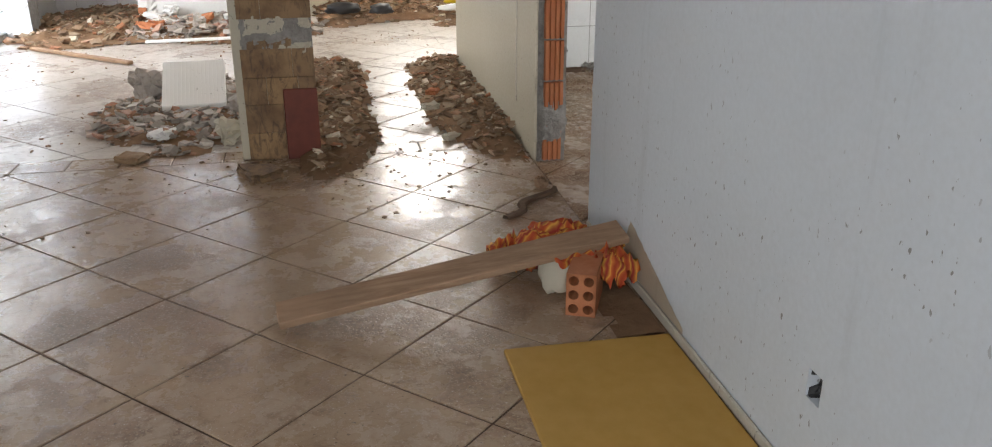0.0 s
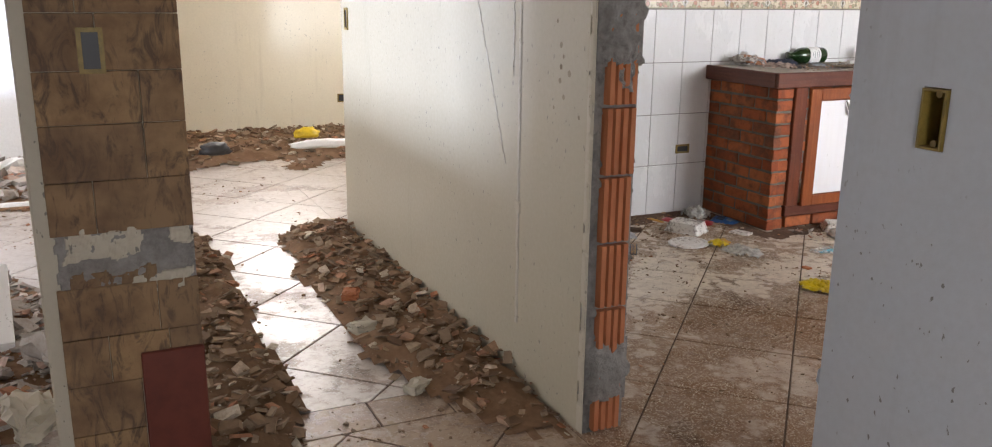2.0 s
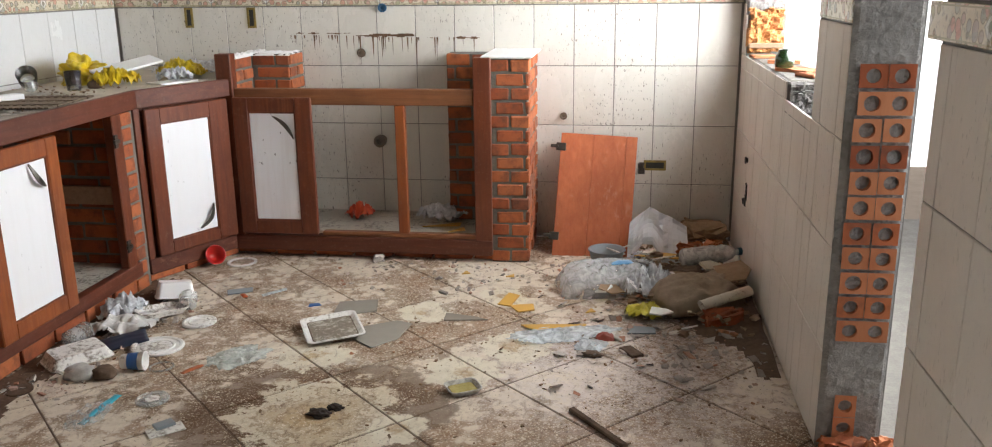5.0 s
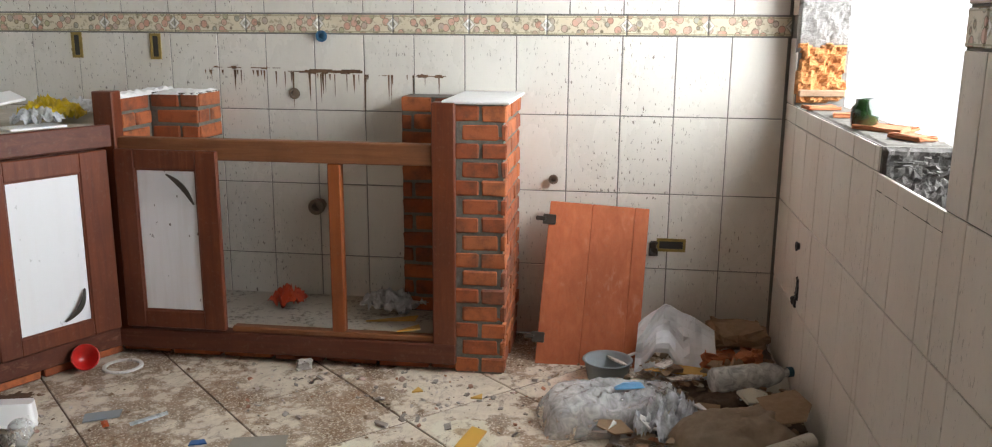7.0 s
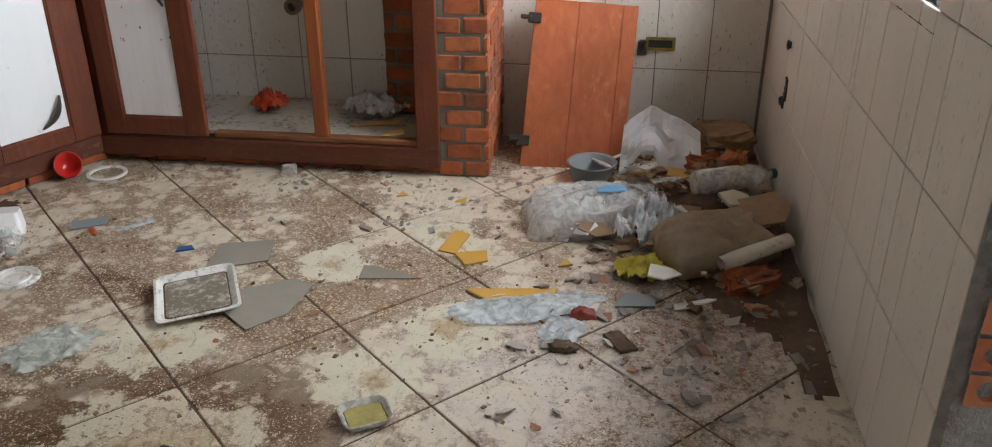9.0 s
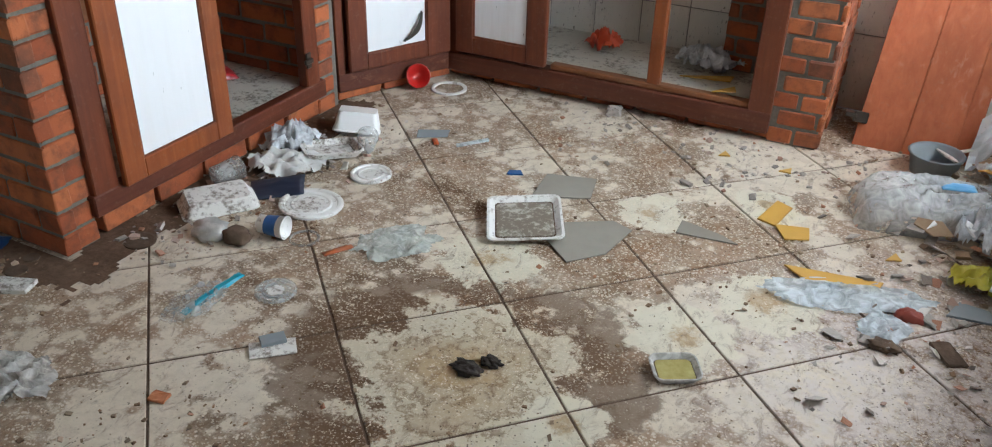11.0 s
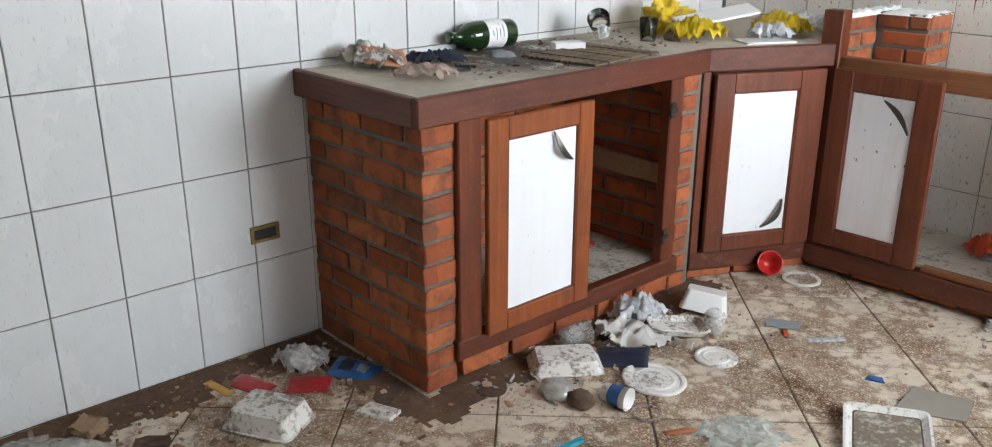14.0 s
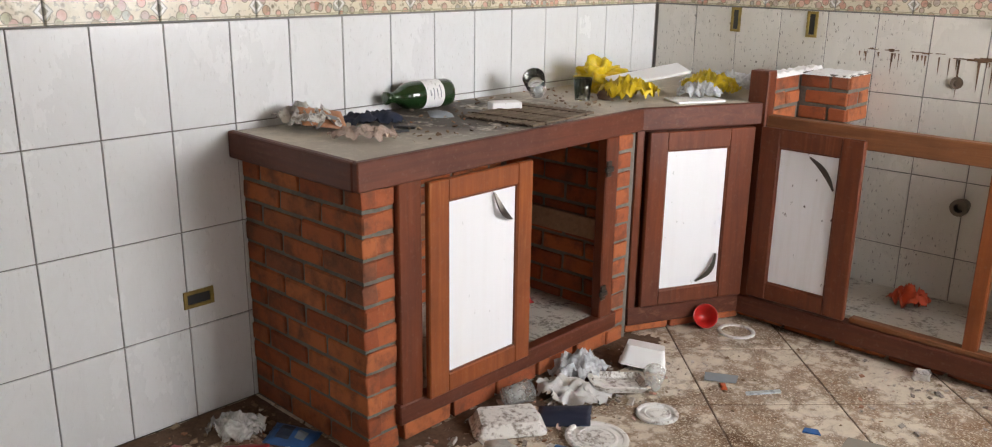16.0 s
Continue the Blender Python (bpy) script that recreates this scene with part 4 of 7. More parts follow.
bar(bm, ME, -5.45, -4.112, -0.018, 0.05, 0.036, 0.112)
part("base_rail", bm, M_WOOD_X, sink_unit)
bm = bmesh.new()
bar(bm, ME, -4.97, -4.195, 0.0, 0.04, 0.112, 0.135)
part("sill_rail", bm, M_WOOD_LX, sink_unit)
bm = bmesh.new()
bar(bm, ME, -4.579, -4.53, 0.002, 0.04, 0.13, 0.765)
part("mullion", bm, M_WOOD_L, sink_unit)
part("base_shelf", boxes((-5.40, -4.155, EY + 0.05, YE - 0.003, 0.05, 0.125)), M_SHELF, sink_unit, "dirty white cabinet floor")
cabinet_door(sink_unit, ME @ Matrix.Translation((-5.374, -0.012, 0)), 0.395, 0.126, 0.803, (0.078, 0.312, 0.195, 0.732), M_LAMINATE_D, M_WOOD, ((0.20, 0.715), (0.30, 0.605), 0.022))

# ---- outside ----
bm = bmesh.new()
bmesh.ops.create_circle(bm, cap_ends=True, segments=64, radius=600)
bmesh.ops.translate(bm, vec=(-5, 1, -0.35), verts=bm.verts)
structure("ground", bm, M_GROUND, "bare earth around the house", "ground")
bm = bmesh.new()
bmesh.ops.create_cone(bm, cap_ends=False, segments=64, radius1=60, radius2=60, depth=40)
bmesh.ops.translate(bm, vec=(-5, 1, 19), verts=bm.verts)
# Glowing sheets added behind the openings; they also light the rooms.
structure("backdrop", bm, M_GLOW_SHEET, "glowing white ring standing in for sky around the house", "sky")
structure("backdrop_yard", boxes((0.9, 0.95, 1.6, 9.0, -0.3, 7.0), (-3.2, 0.9, 9.0, 9.05, -0.3, 7.0)), M_GLOW_SHEET, "glowing white sheet outside the kitchen openings", "sky")
structure("backdrop_terrace", boxes((-13.0, 2.5, -6.05, -6.0, -0.3, 6.0)), M_GLOW_SHEET, "glowing white sheet outside the terrace opening", "sky")


# ---- broken masonry ----
def ridged_block(bm, y0, y1, z0, z1, x_back, x_face, ridges=4, depth=0.012):
    """A hollow block seen from its grooved side; grooves run upright."""
    prof = []
    w = (y1 - y0) / ridges
    for i in range(ridges):
        a = y0 + i * w
        prof += [(a + 0.08 * w, x_face - depth), (a + 0.2 * w, x_face), (a + 0.8 * w, x_face), (a + 0.92 * w, x_face - depth)]
    prof = [(y0, x_back)] + prof + [(y1, x_back)]
    lo = [bm.verts.new((x, y, z0)) for y, x in prof]
    hi = [bm.verts.new((x, y, z1)) for y, x in prof]
    n = len(prof)
    for i in range(n):
        j = (i + 1) % n
        bm.faces.new((lo[i], lo[j], hi[j], hi[i]))
    bm.faces.new(hi)
    bm.faces.new(lo[::-1])


END = frame_of((-3.985, 0, 0), (0, 1, 0), (0, 0, 1), (1, 0, 0))
broken_end = thing("broken_wall_end", (-3.95, 1.14, 0), "exposed orange hollow blocks in a torn cream wall end", "wall end", kind="structure")
part("mortar", boxes((-3.99, -3.962, YL + 0.004, WT - 0.004, 0, 2.15)), M_CONCRETE, broken_end, "grey cement between the blocks")
for k in range(11):
    bm = bmesh.new()
    z0 = 0.11 + (k - 0.5) * 0.197
    ridged_block(bm, 1.098 + rng.uniform(-0.004, 0.004), 1.198 + rng.uniform(-0.006, 0.003), max(0.0, z0), min(2.15, z0 + 0.186), -3.98, -3.938 + rng.uniform(-0.003, 0.003))
    part("hollow_block", bm, M_CLAY, broken_end, "ridged orange clay block")
for u0, u1, v0, v1, h, sd in ((YL, 1.106, 0.0, 2.1, 0.052, 3), (1.19, WT, 0.0, 2.1, 0.05, 4), (1.12, 1.19, 1.03, 1.2, 0.075, 5)):
    part("cement_patch", lump_sheet(END, u0, u1, v0, v1, h, sd), M_CONCRETE, broken_end, "rough grey cement", smooth=True)
END_LUMPS = frame_of((-3.946, 0, 0), (0, 1, 0), (0, 0, 1), (1, 0, 0))
for u0, u1, v0, v1, h, sd in ((YL + 0.004, 1.212, 0.10, 0.30, 0.03, 1), (YL + 0.004, 1.214, 1.10, 1.42, 0.036, 2), (1.10, 1.21, 1.66, 1.95, 0.03, 6)):
    part("cement_lump", lump_sheet(END_LUMPS, u0, u1, v0, v1, h, sd, 0.009, 0.03), M_CONCRETE, broken_end, "rough grey cement", smooth=True)
part("plaster_edge", lump_sheet(frame_of((0, YL, 0), (-1, 0, 0), (0, 0, 1), (0, -1, 0)), 3.955, 3.992, 0.0, 2.1, 0.0025, 9, 0.01, 0.014), M_CREAM_TORN, broken_end)
W1END = frame_of((-3.055, 0, 0), (0, -1, 0), (0, 0, 1), (-1, 0, 0))
part("plaster_edge", lump_sheet(W1END, -WT, -YL, 0.0, 2.15, 0.012, 11, 0.012, 0.002), M_WHITE, tagged(thing("ragged_wall_end", (-3.08, 1.14, 0), "torn whitewashed plaster edge of the doorway", "wall end"), kind="structure"))


def socket_box(name, face, u0, u1, v0, v1, label, deep=0.0, knock=True):
    """A plastic junction box set in a wall."""
    ob = thing(name, face @ Vector(((u0 + u1) / 2, v0, 0)), label, "socket box", "junction boxes in the walls")
    bm = bmesh.new()
    t = 0.004 if deep else 0.011
    f = 0.006
    for a, b, c_, d in ((u0, u0 + t, v0, v1), (u1 - t, u1, v0, v1), (u0 + t, u1 - t, v0, v0 + t), (u0 + t, u1 - t, v1 - t, v1)):
        box(bm, a, b, c_, d, -deep, f, 0.0, face)
    part("rim", bm, M_BOXY, ob)
    # Boxes without a recess get a flat black plate painting its shade.
    bm = bmesh.new()
    box(bm, u0 + t, u1 - t, v0 + t, v1 - t, -deep - 0.001, 0.0012 - deep * 0.95, 0.0, face)
    part("back", bm, M_BLACK if not deep else M_BOXY, ob, "box back; on flat boxes black for the recess's shade")
    if deep:
        for vv_ in (v0 + 0.009, v1 - 0.009):
            bm = bmesh.new()
            bmesh.ops.create_cone(bm, cap_ends=True, segments=12, radius1=0.006, radius2=0.006, depth=0.012)
            bmesh.ops.translate(bm, vec=((u0 + u1) / 2, vv_, -0.012), verts=bm.verts)
            bmesh.ops.transform(bm, matrix=face, verts=bm.verts)
            part("screw_lug", bm, M_BOXY, ob)
    return ob


FACE_L = frame_of((0, YL, 0), (1, 0, 0), (0, 0, 1), (0, -1, 0))
socket_box("socket_box", FACE_L, -2.899, -2.851, 1.047, 1.147, "empty yellow-brown junction box in a white wall", 0.045)
socket_box("socket_box", FACE_L, -6.46, -6.40, 1.10, 1.21, "narrow dark slot in a cream wall")
socket_box("socket_box", FACE_E, -5.822, -5.776, 1.108, 1.212, "upright rusty junction box in white tiles")
socket_box("socket_box", FACE_E, -5.474, -5.427, 1.105, 1.210, "upright rusty junction box in white tiles")
socket_box("socket_box", FACE_E, -3.384, -3.270, 0.373, 0.426, "wide junction box broken out of white tiles")
socket_box("socket_box", FACE_N, 3.016, 3.114, 0.364, 0.418, "wide rusty junction box low in white tiles")
socket_box("socket_box", frame_of((-10.10, 0, 0), (0, 1, 0), (0, 0, 1), (1, 0, 0)), 1.97, 2.07, 0.28, 0.36, "dark junction box low in a yellow wall")
# Plank shade and wall dirt behind the block, painted as one brown patch.
bm = bmesh.new()
low_, top_ = [], []
for i in range(25):
    u = -2.63 + 0.56 * i / 24
    v = max(0.036, (0.215 - 0.33 * (u + 2.57)) if u > -2.57 else 0.215 * fade(u + 2.64, 0.07)) + 0.010 * noise.noise(Vector((u * 30, 0, 2)))
    low_.append(bm.verts.new(FACE_L @ Vector((u, 0.034, 0.0012))))
    top_.append(bm.verts.new(FACE_L @ Vector((u, v, 0.0012))))
for i in range(24):
    bm.faces.new((low_[i], low_[i + 1], top_[i + 1], top_[i]))
tagged(part("scuffed_patch", bm, painted("painted_shade_and_dirt", (0.42, 0.36, 0.28), (0.25, 0.20, 0.145), rough=0.85, relief=0.4)), "brown patch of painted shade and dirt low on a wall", "wall patch", kind="structure")
hole = thing("broken_hole", (-1.378, YL, 0.235), "ragged hole knocked in a white wall", "hole")
# A black sheet set into the hole stands for its inner shade.
part("edge", lump_sheet(FACE_L, -1.412, -1.343, 0.228, 0.312, -0.045, 21, 0.006, 0.01), M_BLACK, hole, "black sheet for the shade inside the hole")

# chase in the cream wall
chase = thing("wall_chase", (-4.40, YL, 0.2), "rough plaster strip where a pipe was torn out", "wall patch", kind="structure")
part("filled_groove", lump_sheet(FACE_L, -4.418, -4.392, 0.20, 1.75, 0.006, 31, 0.006, 0.006), M_CHASE, chase, "grey filler")
part("box_patch", lump_sheet(FACE_L, -4.43, -4.385, 0.585, 0.635, 0.008, 32, 0.006, 0.006), M_CREAM_TORN, chase)
part("filled_groove", lump_sheet(FACE_L, -4.462, -4.445, 1.02, 1.75, 0.005, 33, 0.006, 0.006), M_CHASE, chase)

part("filled_groove", lump_sheet(frame_of((-4.506, YL, 0.733), (-0.406, 0, 0.914), (-0.914, 0, -0.406), (0, -1, 0)), 0.0, 1.013, -0.007, 0.007, 0.004, 34, 0.005, 0.004), M_CHASE, chase)

# small knocks in the cream paint near the broken end
for x_, z_, r_ in ((-4.142, 1.148, 0.011), (-4.126, 1.116, 0.008), (-4.14, 1.086, 0.011), (-4.09, 1.07, 0.012), (-4.144, 1.046, 0.011), (-4.12, 1.0, 0.01), (-4.178, 0.965, 0.007), (-4.028, 0.951, 0.008), (-3.97, 1.019, 0.006), (-4.167, 1.215, 0.008)):
    bm = bmesh.new()
    n_ = 9
    rim_ = [bm.verts.new(FACE_L @ Vector((x_ + r_ * (0.8 + 0.3 * noise.noise(Vector((k, x_ * 50, 0)))) * math.cos(k * 0.698), z_ + r_ * (0.8 + 0.3 * noise.noise(Vector((k, 7, z_ * 50)))) * math.sin(k * 0.698), 0.0015))) for k in range(n_)]
    mid_ = bm.verts.new(FACE_L @ Vector((x_, z_, 0.0008)))
    for k in range(n_):
        bm.faces.new((rim_[k], rim_[(k + 1) % n_], mid_))
    part("knock_mark", bm, M_KNOCK, chase)

# ---- the clad pillar ----
pillar = thing("clad_pillar", (-4.32, -0.165, 0), "square pillar clad in brown slate, damaged in the middle", "pillar", kind="structure")
part("core", boxes((-4.40, -4.262, -0.348, 0.022, 0, CEIL), bevel=0.006), M_CREAM_TORN, pillar, "bare cream plaster core")
PF = frame_of((-4.262, 0, 0), (0, 1, 0), (0, 0, 1), (1, 0, 0))
zrow = 0.0
pr = random.Random(4)
for k in range(22):
    hrow = (0.136, 0.142, 0.131, 0.138, 0.140)[k % 5]
    cuts = [-0.312]
    while cuts[-1] < 0.03:
        cuts.append(min(0.032, cuts[-1] + pr.choice((0.11, 0.20, 0.24, 0.15))))
    if zrow + hrow / 2 < 0.31:
        cuts = [q for q in cuts if q < -0.17] + [-0.129]
    for a, b in zip(cuts, cuts[1:]):
        if b - a < 0.02:
            continue
        mid, zm = (a + b) / 2, zrow + hrow / 2
        if (0.50 < zm < 0.72) or (mid > -0.13 and zm < 0.31):
            continue
        bm = bmesh.new()
        box(bm, a + 0.001, b - 0.001, zrow + 0.001, zrow + hrow - 0.001, -0.006, 0.010 + pr.uniform(-0.002, 0.003), 0.0015, PF)
        part("slate", bm, M_SLATE, pillar)
    zrow += hrow
    if zrow > CEIL - 0.13:
        break
part("bare_screed", lump_sheet(PF, -0.31, 0.03, 0.485, 0.735, 0.007, 41, 0.006, 0.012), M_CONCRETE, pillar, "bare grey screed")
part("plaster_remnant", lump_sheet(PF, -0.295, -0.09, 0.605, 0.71, 0.015, 42, 0.006, 0.02), M_CREAM_TORN, pillar)
part("plaster_remnant", lump_sheet(PF, -0.14, 0.025, 0.50, 0.575, 0.016, 43, 0.006, 0.02), M_CREAM_TORN, pillar)
part("plaster_remnant", lump_sheet(PF, -0.04, 0.03, 0.64, 0.70, 0.014, 44, 0.006, 0.012), M_CREAM_TORN, pillar)
part("slate_remnant", lump_sheet(PF, -0.30, -0.06, 0.48, 0.60, 0.013, 45, 0.006, 0.03), M_SLATE, pillar)
part("red_panel", boxes((-4.262, -4.240, -0.128, 0.034, 0.0, 0.352), bevel=0.004), M_DKRED, pillar, "dark red painted panel")
socket_box("socket_box", frame_of((-4.250, 0, 0), (0, 1, 0), (0, 0, 1), (1, 0, 0)), -0.205, -0.145, 1.09, 1.20, "yellow-brown junction box in slate cladding")


# ---- rubble ----
def stone_mesh(name, stones, material):
    """Many angular stones in one mesh: (centre, size, seed) each."""
    base = [(-1, -1, -1), (1, -1, -1), (1, 1, -1), (-1, 1, -1), (-1, -1, 1), (1, -1, 1), (1, 1, 1), (-1, 1, 1)]
    faces = [(0, 3, 2, 1), (4, 5, 6, 7), (0, 1, 5, 4), (1, 2, 6, 5), (2, 3, 7, 6), (3, 0, 4, 7)]
    vs, fs = [], []
    for (x, y, z), (a, b, c_), seed in stones:
        r = random.Random(seed)
        m = Euler((r.uniform(-0.5, 0.5), r.uniform(-0.5, 0.5), r.uniform(0, 6.3))).to_matrix()
        o = len(vs)
        for p in base:
            q = Vector((p[0] * a * r.uniform(0.45, 1.0), p[1] * b * r.uniform(0.45, 1.0), p[2] * c_ * r.uniform(0.5, 1.0))) * 0.5
            q = m @ q
            vs.append((x + q.x, y + q.y, z + q.z))
        fs += [tuple(o + i for i in f) for f in faces]
    me = bpy.data.meshes.new(name)
    me.from_pydata(vs, [], fs)
    me.materials.append(material)
    return new(name, me)


def pile(name, inside, rect, count, height, sizes, material, label, seed, flat=0.55):
    """A heap of rubble: inside(x, y) gives 0..1 over the rectangle."""
    r = random.Random(seed)
    out = []
    tries = 0
    while len(out) < count and tries < count * 30:
        tries += 1
        x, y = r.uniform(rect[0], rect[1]), r.uniform(rect[2], rect[3])
        k = inside(x, y)
        if r.random() > k:
            continue
        s = sizes[0] + (sizes[1] - sizes[0]) * r.random() ** 3
        top = height * k
        out.append(((x, y, max(s * 0.2, r.random() ** 0.7 * top)), (s * r.uniform(0.8, 1.6), s * r.uniform(0.7, 1.2), s * r.uniform(0.25, 0.8) * flat * 1.3), r.randrange(10 ** 6)))
    ob = stone_mesh(name, out, material)
    return tagged(ob, label, "rubble", "", "stuff")


def mound(name, inside, rect, height, material, label, step=0.03):
    bm = bmesh.new()
    nx, ny = int((rect[1] - rect[0]) / step), int((rect[3] - rect[2]) / step)
    g = {}
    for i in range(nx + 1):
        for j in range(ny + 1):
            x, y = rect[0] + i * step, rect[2] + j * step
            k = inside(x, y)
            n = noise.noise(Vector((x * 9, y * 9, 3))) + 0.5 * noise.noise(Vector((x * 25, y * 25, 7)))
            if k > 0.02 + max(0.0, 0.2 * noise.noise(Vector((x * 38, y * 38, 5))) + 0.12 * noise.noise(Vector((x * 90, y * 90, 2)))):
                g[i, j] = bm.verts.new((x, y, max(0.0012, height * k * (0.7 + 0.5 * n) - 0.004)))
    for i in range(nx):
        for j in range(ny):
            q = [g.get(p) for p in ((i, j), (i + 1, j), (i + 1, j + 1), (i, j + 1))]
            if all(q):
                bm.faces.new(q)
    return tagged(part(name, bm, material, smooth=True), label, "dust", "", "stuff")


def wob(x, y, k=3.0, a=0.06):
    return a * noise.noise(Vector((x * k, y * k, 11)))


def strip_r(x, y):
    edge = 0.62 + wob(x, y) + (0.22 * fade(x + 4.75, 0.8)) + 0.15 * fade(-6.3 - x, 0.4)
    return fade(y - edge, 0.18) * fade(x + 6.75, 0.15) * fade(-3.93 - x, 0.5)


def strip_l(x, y):
    edge = 0.37 + wob(x, y) - 0.15 * fade(x + 4.5, 0.6)
    return fade(edge - y, 0.14) * fade(y + 0.10, 0.1) * fade(x + 6.8, 0.2) * fade(-3.86 - x, 0.35)


def heap_slab(x, y):
    d = ((x + 5.35) / 0.95) ** 2 + ((y + 0.72) / 0.52) ** 2 + wob(x, y, 4, 0.5)
    return fade(1.0 - d, 0.55)


def heap_white(x, y):
    d = ((x + 8.45) / 0.75) ** 2 + ((y + 0.85) / 0.95) ** 2 + wob(x, y, 3, 0.5)
    return fade(1.0 - d, 0.6)


def heap_left(x, y):
    d = ((x + 9.0) / 1.25) ** 2 + ((y + 2.0) / 0.75) ** 2 + wob(x, y, 3, 0.5)
    return fade(1.0 - d, 0.7)


def heap_far(x, y):
    return fade(-8.55 - x + wob(x, y, 2, 0.4), 0.5) * fade(y - 0.0, 0.3) * fade(2.6 - y, 0.3)


def spill(x, y):
    d = ((x + 4.05) / 0.5) ** 2 + ((y + 0.05) / 0.75) ** 2 + wob(x, y, 5, 0.6)
    return 0.55 * fade(1.0 - d, 0.8)


for nm, fn, rect, cnt, h, sz, mat, lab, mo in (
        ("rubble_strip", strip_r, (-6.8, -3.9, 0.5, 1.06), 2300, 0.07, (0.007, 0.066), M_RUBBLE, "brown rubble and plaster crumbs along a wall", M_EARTH),
        ("rubble_strip", strip_l, (-6.9, -3.85, -0.1, 0.5), 2100, 0.075, (0.007, 0.066), M_RUBBLE, "brown rubble and plaster crumbs beside a pillar", M_EARTH),
        ("rubble_heap", heap_slab, (-6.4, -4.3, -1.3, -0.15), 2300, 0.055, (0.010, 0.085), M_RUBBLE_G, "grey broken plaster and concrete around a slab", M_EARTH),
        ("rubble_heap", heap_white, (-9.0, -7.5, -1.8, 0.1), 1500, 0.11, (0.02, 0.13), M_RUBBLE_G, "broken brick and plaster at a white wall", M_EARTH),
        ("rubble_heap", heap_left, (-10.1, -7.7, -2.62, -1.2), 1600, 0.10, (0.015, 0.11), M_RUBBLE, "brown rubble in front of a broken wall", M_EARTH),
        ("rubble_heap", heap_far, (-10.1, -8.1, 0.0, 2.6), 1800, 0.085, (0.018, 0.09), M_RUBBLE, "brown rubble along a pale yellow wall", M_EARTH),
        ("rubble_spill", spill, (-4.6, -3.5, -0.8, 0.7), 260, 0.008, (0.004, 0.016), M_RUBBLE, "scattered crumbs of rubble on tiles", None)):
    pile(nm, fn, rect, cnt, h, sz, mat, lab, cnt, 0.36 if nm == "rubble_strip" else 0.5)
    if mo is not None:
        mound("dust_mound", fn, rect, h * 1.0, mo, "brown dust under the rubble")


pile("grit", lambda x, y: 0.25 * fade(noise.noise(Vector((x * 1.1, y * 1.1, 2))), 0.4) + 0.05, (-9.5, -3.2, -2.6, 1.0), 1500, 0.0, (0.004, 0.02), M_RUBBLE, "loose grit scattered over the floor", 77)
pile("grit", lambda x, y: 0.2 + 0.8 * fade(noise.noise(Vector((x * 1.6, y * 1.6, 9))), 0.4), (-6.2, -2.95, 1.3, 5.4), 3600, 0.0, (0.003, 0.015), M_RUBBLE, "fine grit scattered over the kitchen floor", 78)
pile("grit", lambda x, y: 0.3 + 0.7 * fade(4.95 - y, 0.2) * fade(y - 4.7, 0.1), (-4.9, -2.95, 4.5, 5.4), 350, 0.01, (0.008, 0.03), M_RUBBLE_G, "broken tile crumbs before the sink counter", 79)


def chunk(name, at, size, yaw, material, label, seed, tilt=(0, 0), cat="rubble chunk"):
    bm = bmesh.new()
    box(bm, -size[0] / 2, size[0] / 2, -size[1] / 2, size[1] / 2, 0, size[2], min(size) * 0.2)
    bmesh.ops.subdivide_edges(bm, edges=bm.edges, cuts=2, use_grid_fill=True)
    r = random.Random(seed)
    for v in bm.verts:
        v.co += Vector((r.uniform(-1, 1), r.uniform(-1, 1), r.uniform(-1, 1))) * min(size) * 0.2 + noise.noise_vector(v.co * 9 + Vector((seed, 0, 0))) * min(size) * 0.35
        if v.co.z < 0.01:
            v.co.z = max(0.0, v.co.z)
    ob = part(name, bm, material)
    ob.matrix_world = pose(*at, tilt[0], tilt[1], yaw)
    return tagged(ob, label, cat)


chunk("plaster_chunk", (-5.05, -0.36, 0.05), (0.20, 0.13, 0.09), 40, M_RUBBLE_G, "grey lump of broken plaster on rubble", 1)
chunk("plaster_chunk", (-4.62, -0.42, 0.03), (0.15, 0.12, 0.09), 10, M_CREAM_TORN, "pale cream lump of plaster beside a pillar", 2, (10, 14))
chunk("plaster_chunk", (-4.72, -0.80, 0.01), (0.13, 0.10, 0.05), 70, M_STUCCO, "white broken plaster lump on tiles", 3)
chunk("plaster_chunk", (-5.62, -0.98, 0.05), (0.12, 0.18, 0.14), 15, M_RUBBLE_G, "grey concrete lump leaning on a slab", 4)
chunk("tile_shard", (-3.99, -0.25, 0.0), (0.20, 0.15, 0.045), 25, M_SLATE, "broken piece of brown slate on tiles", 5)
chunk("tile_shard", (-4.36, -0.89, 0.0), (0.14, 0.10, 0.03), 60, M_CARD, "yellowish clay shard on tiles", 6)
chunk("plaster_chunk", (-4.9, 0.66, 0.06), (0.06, 0.09, 0.035), 20, M_CREAM_TORN, "cream plaster lump on brown rubble", 7)
chunk("plaster_chunk", (-5.25, 0.72, 0.07), (0.06, 0.10, 0.03), 70, M_CLAY, "orange brick lump on brown rubble", 8)
chunk("plaster_chunk", (-4.45, 0.72, 0.0), (0.06, 0.085, 0.03), 35, M_CREAM_TORN, "cream plaster lump on brown rubble", 9)
